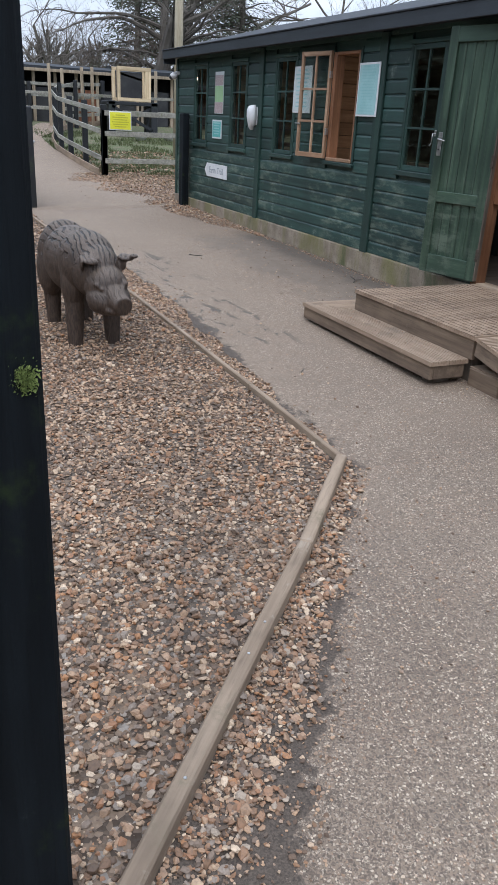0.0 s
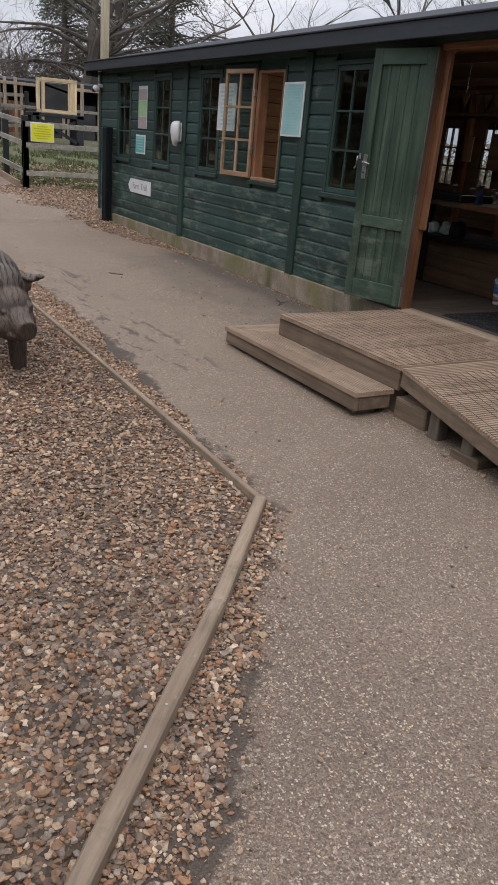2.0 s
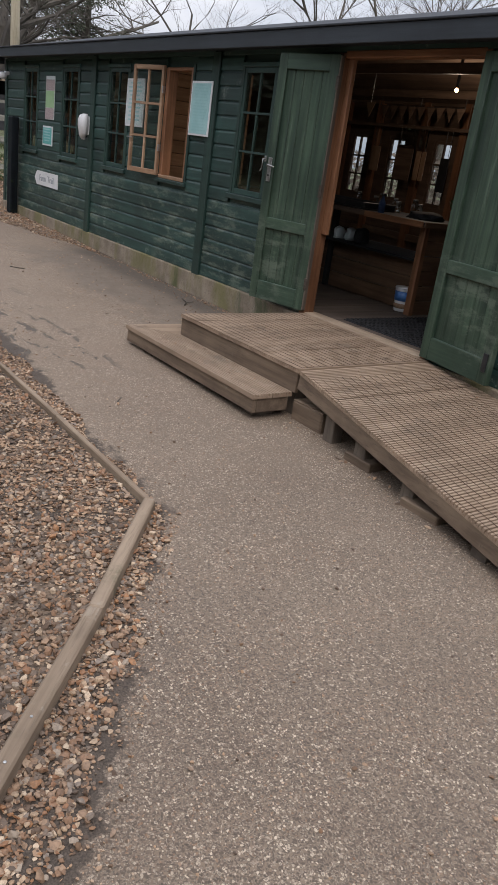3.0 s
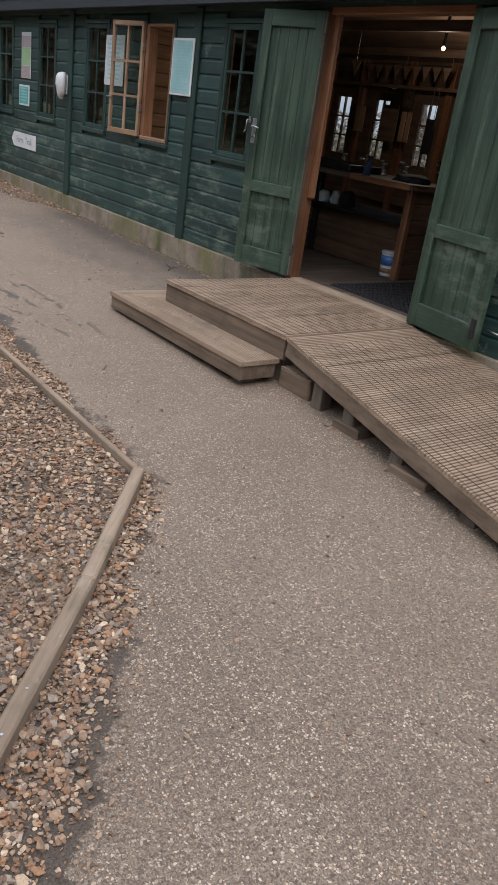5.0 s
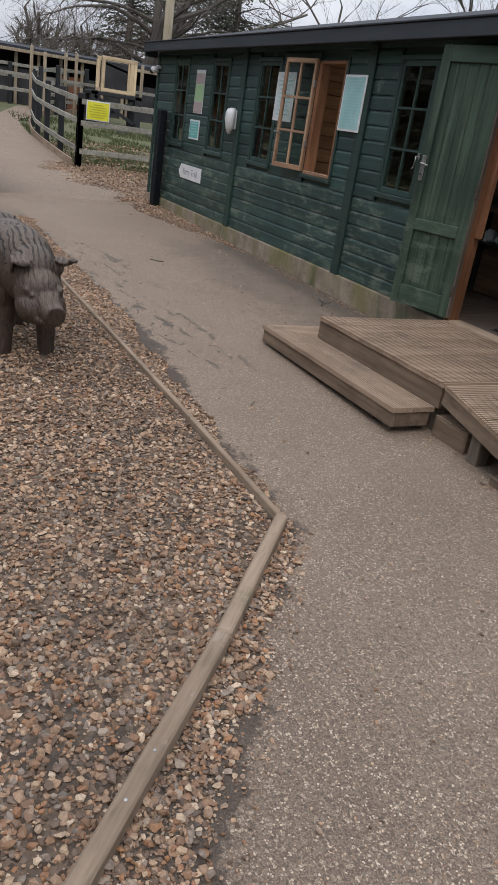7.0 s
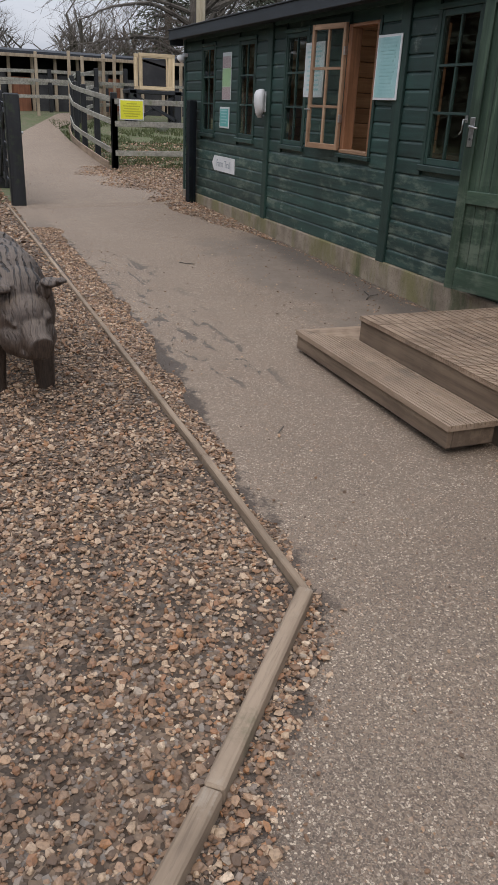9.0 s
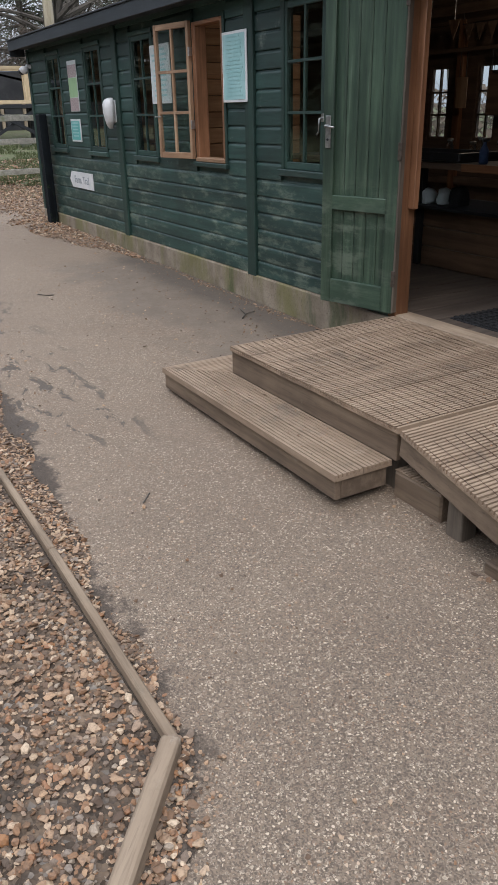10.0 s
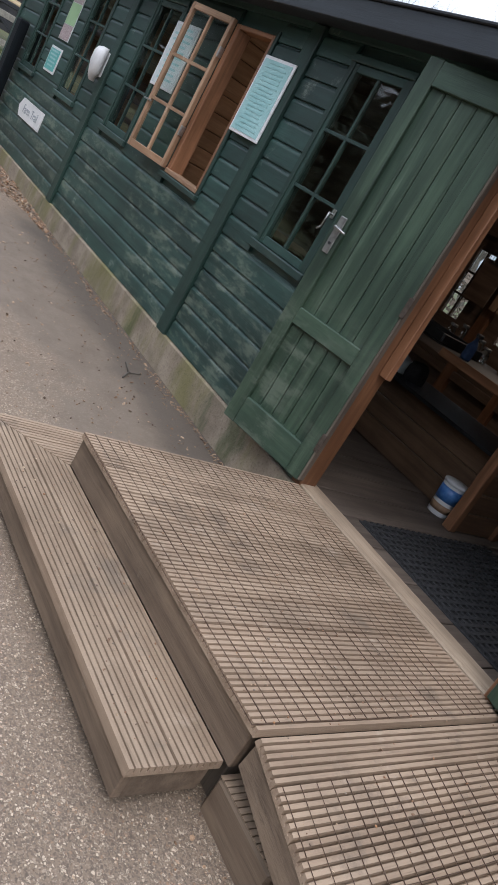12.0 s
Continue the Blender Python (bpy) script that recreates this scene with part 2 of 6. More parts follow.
    # soil trodden along the edge of the bed
    def along_line(direction):
        dot = n.new("ShaderNodeVectorMath")
        dot.operation = "DOT_PRODUCT"
        dot.inputs[1].default_value = direction
        l.new(where, dot.inputs[0])
        return dot.outputs["Value"]
    out_by = maths(n, l, "ADD", along_line((0.74, -0.673, 0)), 0.43)
    down = maths(n, l, "ADD", along_line((-0.692, -0.722, 0)), 3.52)
    ragged = maths(n, l, "MULTIPLY", maths(n, l, "SUBTRACT", noise_at(n, l, where, 7, 8, 0.75), 0.5), 0.45)
    width = ramped(n, l, down, 0.0, 2.4, 0.06, 0.31)
    inside = maths(n, l, "SUBTRACT", width, maths(n, l, "ADD", out_by, ragged))
    soil = maths(n, l, "MULTIPLY", ramped(n, l, inside, -0.012, 0.022), ramped(n, l, down, -0.12, 0.0))
    long_in = maths(n, l, "SUBTRACT", maths(n, l, "ADD", ramped(n, l, sep.outputs["Y"], 2.9, 6.0, 0.085, 0.3), ragged), maths(n, l, "SUBTRACT", sep.outputs["X"], 2.03))
    strip = maths(n, l, "MULTIPLY", ramped(n, l, long_in, -0.02, 0.04), maths(n, l, "MULTIPLY", ramped(n, l, sep.outputs["Y"], 2.85, 2.95), ramped(n, l, sep.outputs["Y"], 12.0, 9.0)))
    soil = maths(n, l, "MAXIMUM", soil, strip)
    col = mixed(n, l, maths(n, l, "MULTIPLY", soil, 0.97), col, mixed(n, l, ramped(n, l, fine, 0.35, 0.65), (0.045, 0.033, 0.024), (0.1, 0.075, 0.055)))
    l.new(col, bsdf.inputs["Base Color"])
    l.new(ramped(n, l, maths(n, l, "MAXIMUM", wet, maths(n, l, "MULTIPLY", apron, 0.6)), 0, 1, 0.85, 0.75), bsdf.inputs["Roughness"])
    height = maths(n, l, "ADD", maths(n, l, "MULTIPLY", tone.outputs["Red"], 0.6), fine)
    b = n.new("ShaderNodeBump")
    b.inputs["Distance"].default_value = 0.004
    l.new(ramped(n, l, apron, 0, 1, 0.9, 0.3), b.inputs["Strength"])
    l.new(height, b.inputs["Height"])
    l.new(b.outputs["Normal"], bsdf.inputs["Normal"])
    return m


def earth_material():
    """Paddock turf, thin and trodden, with bare soil between."""
    m, n, l, bsdf = nodes_of("turf")
    where = scaled(n, l, (1, 1, 1))
    big, mid, fine = noise_at(n, l, where, 0.5, 6), noise_at(n, l, where, 5, 6, 0.7), noise_at(n, l, where, 60, 4)
    col = mixed(n, l, ramped(n, l, fine, 0.35, 0.65), (0.075, 0.09, 0.034), (0.12, 0.138, 0.058))
    col = mixed(n, l, ramped(n, l, mid, 0.45, 0.68), col, (0.15, 0.12, 0.08))
    col = mixed(n, l, maths(n, l, "MULTIPLY", ramped(n, l, big, 0.5, 0.7), 0.6), col, (0.13, 0.12, 0.07))
    l.new(col, bsdf.inputs["Base Color"])
    bsdf.inputs["Roughness"].default_value = 0.95
    bumped(n, l, bsdf, fine, 0.8, 0.03)
    return m


def bed_material():
    """Soil and crushed stone that shows between the loose pieces."""
    m, n, l, bsdf = nodes_of("bed_soil")
    where = scaled(n, l, (1, 1, 1))
    cells = n.new("ShaderNodeTexVoronoi")
    cells.inputs["Scale"].default_value = 55
    l.new(where, cells.inputs["Vector"])
    tone = n.new("ShaderNodeSeparateColor")
    l.new(cells.outputs["Color"], tone.inputs["Color"])
    col = mixed(n, l, ramped(n, l, tone.outputs["Red"], 0.1, 0.9), (0.065, 0.044, 0.029), (0.215, 0.15, 0.1))
    col = mixed(n, l, ramped(n, l, tone.outputs["Blue"], 0.85, 0.95), col, (0.26, 0.22, 0.18))
    col = mixed(n, l, ramped(n, l, noise_at(n, l, where, 1.6, 6), 0.45, 0.7), col, (0.06, 0.045, 0.033))
    l.new(col, bsdf.inputs["Base Color"])
    bsdf.inputs["Roughness"].default_value = 0.95
    bumped(n, l, bsdf, cells.outputs["Distance"], 1.0, 0.015)
    return m


def glass_material(name, tint=(0.9, 0.95, 0.93), rough=0.02):
    m, n, l, bsdf = nodes_of(name)
    bsdf.inputs["Base Color"].default_value = (*tint, 1)
    bsdf.inputs["Roughness"].default_value = rough
    bsdf.inputs["Transmission Weight"].default_value, bsdf.inputs["IOR"].default_value = 1.0, 1.5
    return m


def carved_material():
    """Carved timber, paler where its surface faces up, brown below, weathered into long wavering cracks."""
    m, n, l, bsdf = nodes_of("carved_wood")
    where = scaled(n, l, (1, 1, 1))
    bend = n.new("ShaderNodeTexNoise")
    bend.inputs["Scale"].default_value, bend.inputs["Detail"].default_value = 6.0, 2
    l.new(where, bend.inputs["Vector"])
    add = n.new("ShaderNodeVectorMath")
    add.operation = "MULTIPLY_ADD"
    l.new(bend.outputs["Color"], add.inputs[0])
    add.inputs[1].default_value = (0.05, 0.03, 0.02)
    l.new(where, add.inputs[2])
    mp = n.new("ShaderNodeMapping")
    mp.inputs["Scale"].default_value = (1, 0.075, 0.16)
    l.new(add.outputs["Vector"], mp.inputs["Vector"])
    spot = n.new("ShaderNodeSeparateXYZ")
    l.new(where, spot.inputs["Vector"])
    sway = noise_at(n, l, scaled(n, l, (1, 0.7, 1)), 7.5, 3, 0.5)
    phase = maths(n, l, "ADD", maths(n, l, "MULTIPLY", spot.outputs["X"], 27.0), maths(n, l, "MULTIPLY", sway, 3.0))
    lines = maths(n, l, "ABSOLUTE", maths(n, l, "SUBTRACT", maths(n, l, "FRACT", phase), 0.5))
    gaps = ramped(n, l, noise_at(n, l, scaled(n, l, (1, 0.4, 0.6)), 17, 3), 0.4, 0.52)
    on_back = ramped(n, l, spot.outputs["Y"], -0.34, -0.2, 0.25, 1.0)
    crack = maths(n, l, "MULTIPLY", maths(n, l, "MULTIPLY", ramped(n, l, lines, 0.2, 0.08), gaps), on_back)
    fine = noise_at(n, l, mp.outputs["Vector"], 150, 4)
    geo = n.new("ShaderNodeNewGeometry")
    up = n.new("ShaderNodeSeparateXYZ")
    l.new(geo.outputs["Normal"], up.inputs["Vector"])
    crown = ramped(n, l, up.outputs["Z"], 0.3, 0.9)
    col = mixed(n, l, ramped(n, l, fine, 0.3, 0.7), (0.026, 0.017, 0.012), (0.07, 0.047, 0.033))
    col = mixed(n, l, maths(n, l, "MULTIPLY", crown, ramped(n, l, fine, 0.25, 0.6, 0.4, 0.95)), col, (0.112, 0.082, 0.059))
    deep = maths(n, l, "MULTIPLY", crack, ramped(n, l, up.outputs["Z"], 0.2, 0.5))
    col = mixed(n, l, maths(n, l, "MULTIPLY", deep, 0.92), col, (0.012, 0.009, 0.007))
    l.new(col, bsdf.inputs["Base Color"])
    bsdf.inputs["Roughness"].default_value = 0.6
    bumped(n, l, bsdf, maths(n, l, "SUBTRACT", maths(n, l, "MULTIPLY", fine, 0.3), deep), 1.0, 0.02)
    return m


M_TARMAC, M_TURF, M_BED = tarmac_material(), earth_material(), bed_material()
M_GREEN = wood("green_cladding", (0.013, 0.036, 0.031), (0.025, 0.063, 0.053), "y", 0.5, 0.6, (0.2, 0.24, 0.2), 0.59, 0.2, scuff=(0.16, 0.195, 0.15))
M_GREEN_Z = wood("green_trim", (0.01, 0.03, 0.024), (0.018, 0.05, 0.038), "z", 0.55, 0.4, (0.13, 0.16, 0.12), 0.7, 0.08)
M_DOOR = wood("green_door", (0.017, 0.036, 0.023), (0.052, 0.088, 0.055), "z", 0.5, 0.6, (0.12, 0.165, 0.12), 0.56, 0.12, None, 0.0, True, scuff=(0.13, 0.16, 0.12))
M_DOOR_Y = wood("green_door_rail", (0.027, 0.054, 0.036), (0.052, 0.09, 0.057), "y", 0.5, 0.5, (0.15, 0.2, 0.12), 0.6, 0.1, scuff=(0.13, 0.16, 0.12))
M_PINE_Z = wood("stained_pine", (0.15, 0.066, 0.03), (0.29, 0.138, 0.07), "z", 0.5, 0.4, None, 0.6, 0.12)
M_PINE_Y = wood("stained_pine_across", (0.2, 0.085, 0.038), (0.36, 0.17, 0.082), "y", 0.5, 0.4, None, 0.6, 0.12)
M_PINE_X = wood("pine_lining", (0.42, 0.22, 0.11), (0.6, 0.36, 0.2), "x", 0.6, 0.4, None, 0.6, 0.12)
M_SASH_Z = wood("bare_sash", (0.29, 0.17, 0.098), (0.45, 0.295, 0.185), "z", 0.5, 0.4, (0.55, 0.45, 0.33), 0.6, 0.1)
M_SASH_Y = wood("bare_sash_across", (0.29, 0.17, 0.098), (0.45, 0.295, 0.185), "y", 0.5, 0.4, (0.55, 0.45, 0.33), 0.6, 0.1)
M_DECK_X = wood("weathered_deck", (0.265, 0.185, 0.123), (0.355, 0.26, 0.18), "x", 0.85, 0.7, (0.4, 0.315, 0.235), 0.56, 0.07, (0.15, 0.112, 0.082))
M_DECK_Y = wood("weathered_deck_long", (0.265, 0.185, 0.123), (0.355, 0.26, 0.18), "y", 0.85, 0.7, (0.41, 0.32, 0.24), 0.56, 0.07, (0.17, 0.13, 0.096))
# tread timber, with the shade on its upright faces darkened into the colour
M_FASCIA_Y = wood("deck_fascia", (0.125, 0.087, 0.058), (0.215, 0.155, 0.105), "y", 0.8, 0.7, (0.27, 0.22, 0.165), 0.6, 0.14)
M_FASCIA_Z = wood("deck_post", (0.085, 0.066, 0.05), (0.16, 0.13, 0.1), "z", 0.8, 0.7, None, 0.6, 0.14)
M_KERB_SLANT = wood("kerb_board_slant", (0.2, 0.142, 0.094), (0.33, 0.247, 0.17), "y", 0.85, 0.7, (0.36, 0.3, 0.23), 0.56, 0.1, (0.15, 0.125, 0.075), 42.5)
M_KERB = wood("kerb_board", (0.2, 0.142, 0.094), (0.33, 0.247, 0.17), "y", 0.85, 0.7, (0.36, 0.3, 0.23), 0.56, 0.1, (0.16, 0.125, 0.085))
M_SILL = wood("door_sill", (0.26, 0.19, 0.13), (0.4, 0.31, 0.22), "y", 0.7, 0.4, None, 0.6, 0.1)
M_BLACK_Z = wood("black_paint_wood", (0.007, 0.008, 0.01), (0.016, 0.018, 0.02), "z", 0.55, 0.5, (0.09, 0.105, 0.095), 0.7, 0.2, (0.03, 0.042, 0.017))
M_POST = wood("tarred_post", (0.003, 0.0045, 0.006), (0.008, 0.0115, 0.0145), "z", 0.8, 0.9, (0.045, 0.058, 0.058), 0.62, 0.1, (0.022, 0.034, 0.012))
M_POST.node_tree.nodes["Principled BSDF"].inputs["Specular IOR Level"].default_value = 0.15
M_BLACK_Y = wood("black_paint_rail", (0.008, 0.009, 0.011), (0.018, 0.02, 0.023), "y", 0.55, 0.5, (0.08, 0.09, 0.08), 0.7, 0.2)
M_RAIL = wood("grey_fence_rail", (0.2, 0.19, 0.155), (0.36, 0.345, 0.29), "y", 0.8, 0.5, (0.42, 0.41, 0.36), 0.55, 0.12, (0.15, 0.17, 0.08))
M_NEWWOOD = wood("new_timber", (0.45, 0.33, 0.19), (0.66, 0.52, 0.33), "z", 0.7, 0.3, None, 0.6, 0.12)
M_NEWWOOD_X = wood("new_timber_across", (0.45, 0.33, 0.19), (0.66, 0.52, 0.33), "x", 0.7, 0.3, None, 0.6, 0.12)
M_OLDPOST = wood("pen_post", (0.26, 0.2, 0.135), (0.42, 0.34, 0.24), "z", 0.8, 0.4, None, 0.6, 0.12)
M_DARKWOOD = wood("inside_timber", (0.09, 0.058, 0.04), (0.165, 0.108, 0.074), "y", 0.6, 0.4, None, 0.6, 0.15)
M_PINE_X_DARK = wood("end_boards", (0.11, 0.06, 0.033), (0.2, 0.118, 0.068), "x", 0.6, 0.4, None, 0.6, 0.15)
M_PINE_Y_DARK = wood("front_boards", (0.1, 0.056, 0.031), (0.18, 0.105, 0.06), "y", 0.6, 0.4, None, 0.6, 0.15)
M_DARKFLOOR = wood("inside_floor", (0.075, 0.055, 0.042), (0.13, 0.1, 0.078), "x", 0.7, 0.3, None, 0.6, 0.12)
M_FELT = plain("roof_felt", (0.018, 0.021, 0.026), (0.034, 0.039, 0.046), 5, 0.85, 0, 0.4)
M_FASCIA_PAINT = wood("eaves_paint", (0.014, 0.019, 0.024), (0.024, 0.031, 0.038), "y", 0.6, 0.3, (0.06, 0.07, 0.07), 0.74, 0.1)
M_PLINTH, pn, pl, pb = nodes_of("plinth_concrete")
p_at, p_run = scaled(pn, pl, (1, 1, 1)), scaled(pn, pl, (1, 1, 0.35))
p_fine = noise_at(pn, pl, p_at, 60, 5)
p_col = mixed(pn, pl, ramped(pn, pl, noise_at(pn, pl, p_at, 5, 6), 0.3, 0.7), (0.19, 0.15, 0.11), (0.31, 0.255, 0.19))
p_col = mixed(pn, pl, maths(pn, pl, "MULTIPLY", ramped(pn, pl, noise_at(pn, pl, p_run, 1.3, 6, 0.65), 0.46, 0.6), 0.75), p_col, (0.15, 0.14, 0.045))
p_col = mixed(pn, pl, maths(pn, pl, "MULTIPLY", ramped(pn, pl, noise_at(pn, pl, p_run, 2.1, 6, 0.65), 0.56, 0.68), 0.7), p_col, (0.055, 0.075, 0.025))
p_col = mixed(pn, pl, maths(pn, pl, "MULTIPLY", ramped(pn, pl, p_fine, 0.5, 0.75), 0.5), p_col, (0.06, 0.05, 0.035))
pl.new(p_col, pb.inputs["Base Color"])
pb.inputs["Roughness"].default_value = 0.92
bumped(pn, pl, pb, p_fine, 0.6, 0.006)
M_STEEL = plain("zinc_plate", (0.35, 0.35, 0.34), (0.55, 0.55, 0.54), 40, 0.35, 0.9, 0.1)
M_IRON = plain("rusty_iron", (0.06, 0.045, 0.035), (0.13, 0.1, 0.08), 30, 0.6, 0.5, 0.2)
M_WIRE = plain("rusty_wire", (0.09, 0.052, 0.034), (0.15, 0.095, 0.065), 30, 0.7, 0.3, 0.1)
M_WHITE = plain("white_plastic", (0.68, 0.69, 0.69), (0.8, 0.8, 0.8), 6, 0.35, 0, 0.02, (1, 1, 1), 0.03)
M_PAPER = plain("laminated_paper", (0.62, 0.68, 0.68), (0.72, 0.78, 0.77), 5, 0.3, 0, 0.02, (1, 1, 1), 0.03)
M_TEAL = plain("teal_print", (0.1, 0.42, 0.4), (0.14, 0.5, 0.47), 7, 0.3, 0, 0.02, (1, 1, 1), 0.02)
M_PALETEAL = plain("pale_teal_print", (0.33, 0.56, 0.56), (0.42, 0.65, 0.65), 7, 0.3, 0, 0.02, (1, 1, 1), 0.02)
M_MIDTEAL = plain("mid_teal_print", (0.29, 0.525, 0.525), (0.37, 0.605, 0.6), 7, 0.3, 0, 0.02, (1, 1, 1), 0.02)
M_LEAFGREEN = plain("green_print", (0.33, 0.52, 0.27), (0.4, 0.6, 0.34), 7, 0.3, 0, 0.02, (1, 1, 1), 0.02)
M_PINKPRINT = plain("photo_print", (0.3, 0.2, 0.2), (0.62, 0.55, 0.55), 60, 0.3, 0, 0.02, (1, 1, 1), 0.02)
M_YELLOW = plain("yellow_board", (0.72, 0.7, 0.03), (0.8, 0.78, 0.06), 5, 0.4, 0, 0.02, (1, 1, 1), 0.02)
M_GREYINK = plain("pale_grey_ink", (0.3, 0.33, 0.36), (0.38, 0.42, 0.45), 20, 0.6, 0, 0.02)
M_OLIVEINK = plain("olive_ink", (0.5, 0.48, 0.035), (0.58, 0.56, 0.045), 20, 0.6, 0, 0.02)
M_DARKPLASTIC = plain("dark_plastic", (0.012, 0.013, 0.015), (0.03, 0.031, 0.034), 20, 0.4, 0, 0.05)
M_RUBBER = plain("rubber_mat", (0.013, 0.013, 0.014), (0.028, 0.028, 0.03), 60, 0.8, 0, 0.3)
M_BLUE = plain("blue_print", (0.05, 0.17, 0.5), (0.12, 0.3, 0.65), 30, 0.35, 0, 0.02)
M_BLUEDARK = plain("dark_blue_cloth", (0.02, 0.045, 0.11), (0.05, 0.09, 0.19), 20, 0.8, 0, 0.2)
M_LEAF = plain("pot_plant_leaf", (0.045, 0.09, 0.03), (0.09, 0.16, 0.05), 20, 0.5, 0, 0.1)
M_GLASS = glass_material("window_glass")
M_CARVED = carved_material()
M_STONES = pebble("gravel_stones", [(0.365, 0.228, 0.134), (0.217, 0.123, 0.069), (0.463, 0.328, 0.209), (0.197, 0.141, 0.100), (0.296, 0.146, 0.072), (0.296, 0.187, 0.113), (0.591, 0.446, 0.306),
                                    (0.128, 0.079, 0.048), (0.340, 0.214, 0.130), (0.246, 0.192, 0.147), (0.345, 0.168, 0.073), (0.276, 0.153, 0.084), (0.202, 0.116, 0.065), (0.414, 0.283, 0.176), (0.109, 0.074, 0.050),
                                    (0.251, 0.139, 0.075), (0.345, 0.269, 0.196), (0.163, 0.110, 0.075)], 0.65)
M_CHIPS = pebble("bark_chips", [(0.390, 0.256, 0.159), (0.195, 0.115, 0.066), (0.481, 0.344, 0.230), (0.260, 0.144, 0.078), (0.325, 0.225, 0.153), (0.143, 0.091, 0.059), (0.429, 0.275, 0.165), (0.111, 0.073, 0.050)], 0.9)
M_BARK = plain("tree_bark", (0.07, 0.06, 0.05), (0.14, 0.123, 0.1), 3, 0.95, 0, 0.6, (1, 1, 0.3))
M_TWIG = plain("twigs", (0.1, 0.085, 0.072), (0.17, 0.148, 0.126), 3, 0.95, 0, 0.2)
M_NEEDLES = plain("needles", (0.07, 0.083, 0.055), (0.13, 0.145, 0.095), 2, 0.9, 0, 0.2)
M_HEDGE = plain("winter_hedge", (0.1, 0.072, 0.054), (0.18, 0.138, 0.105), 2, 0.95, 0, 0.2)
M_GRASS = plain("grass_blades", (0.05, 0.07, 0.022), (0.13, 0.145, 0.06), 3, 0.9, 0, 0.1)
M_POLE = wood("telegraph_pole", (0.34, 0.29, 0.2), (0.5, 0.44, 0.33), "z", 0.85, 0.4, None, 0.6, 0.1)
M_RUST = wood("rust_boards", (0.16, 0.06, 0.03), (0.27, 0.11, 0.055), "z", 0.8, 0.3, None, 0.6, 0.1)
M_BACKDARK = plain("tarred_boards", (0.025, 0.026, 0.028), (0.055, 0.055, 0.056), 2, 0.85, 0, 0.3)
bulb_mat, bn, bl, bb = nodes_of("lit_bulb")
bb.inputs["Emission Color"].default_value, bb.inputs["Emission Strength"].default_value = (1.0, 0.6, 0.26, 1), 9.0
M_BULB = bulb_mat


# ---- building helpers ----
def gz(x, y):
    """Height of the ground."""
    return (0.017 * (min(max(y, -15), 30) - 2.9) + 0.03 * min(max(x - 3, 0), 2) + 0.03 * min(max(y - 16.5, 0), 5.9)
            + 0.09 * min(max(y - 22.4, 0), 5.0))


def block(bm, x0, x1, y0, y1, z0, z1, bevel=0.0, m=None):
    """A box between two corners, its edges eased, in a bmesh."""
    vs = [bm.verts.new((x, y, z)) for x in (x0, x1) for y in (y0, y1) for z in (z0, z1)]
    faces = [bm.faces.new([vs[i] for i in f]) for f in ((0, 1, 3, 2), (4, 6, 7, 5), (0, 4, 5, 1), (2, 3, 7, 6), (0, 2, 6, 4), (1, 5, 7, 3))]
    made = vs
    if bevel:
        out = bmesh.ops.bevel(bm, geom=list({e for f in faces for e in f.edges}), offset=bevel, segments=1, affect="EDGES")
        made = list({v for f in out["faces"] for v in f.verts} | {v for v in vs if v.is_valid})
    if m is not None:
        bmesh.ops.transform(bm, matrix=m, verts=made)
    return bm


def boxed(*a, **k):
    return block(bmesh.new(), *a, **k)


def beam(bm, a, b, wide, high, bevel=0.004, up=(0, 0, 1)):
    """A squared timber from point a to point b."""
    a, b = Vector(a), Vector(b)
    d = b - a
    y = d.normalized()
    x = y.cross(Vector(up)).normalized()
    z = x.cross(y)
    m = Matrix.Translation(a) @ Matrix((x, y, z)).transposed().to_4x4()
    return block(bm, -wide / 2, wide / 2, 0, d.length, -high / 2, high / 2, bevel, m)


def rod(bm, a, b, r0, r1=None, sides=10, caps=True):
    """A round bar from a to b."""
    a, b = Vector(a), Vector(b)
    r1 = r0 if r1 is None else r1
    d = (b - a).normalized()
    x = d.orthogonal().normalized()
    y = d.cross(x)
    rings = [[bm.verts.new(p + r * (math.cos(t) * x + math.sin(t) * y)) for t in (math.tau * i / sides for i in range(sides))] for p, r in ((a, r0), (b, r1))]
    for i in range(sides):
        bm.faces.new((rings[0][i], rings[0][(i + 1) % sides], rings[1][(i + 1) % sides], rings[1][i]))
    if caps:
        bm.faces.new(rings[0][::-1])
        bm.faces.new(rings[1])
    return bm


def turned(bm, centre, profile, sides=16):
    """A shape turned about an upright axis: profile is rows of (radius, height)."""
    rings = [[bm.verts.new((centre[0] + r * math.cos(t), centre[1] + r * math.sin(t), centre[2] + h)) for t in (math.tau * i / sides for i in range(sides))] for r, h in profile]
    for p, q in zip(rings, rings[1:]):
        for i in range(sides):
            bm.faces.new((p[i], p[(i + 1) % sides], q[(i + 1) % sides], q[i]))
    bm.faces.new(rings[0][::-1])
    bm.faces.new(rings[-1])
    return bm


def meshed(name, bm, material, smooth=False):
    data = bpy.data.meshes.new(name)
    bmesh.ops.recalc_face_normals(bm, faces=bm.faces)
    bm.to_mesh(data)
    bm.free()
    data.materials.append(material)
    if smooth:
        data.shade_smooth()
    return data


def part(name, bm, material, parent, label="", smooth=False):
    ob = new(name, meshed(name, bm, material, smooth))
    ob.parent = parent
    if parent.type == "EMPTY":
        ob.matrix_parent_inverse = Matrix.Translation(parent.location).inverted()
    return tagged(ob, label) if label else ob


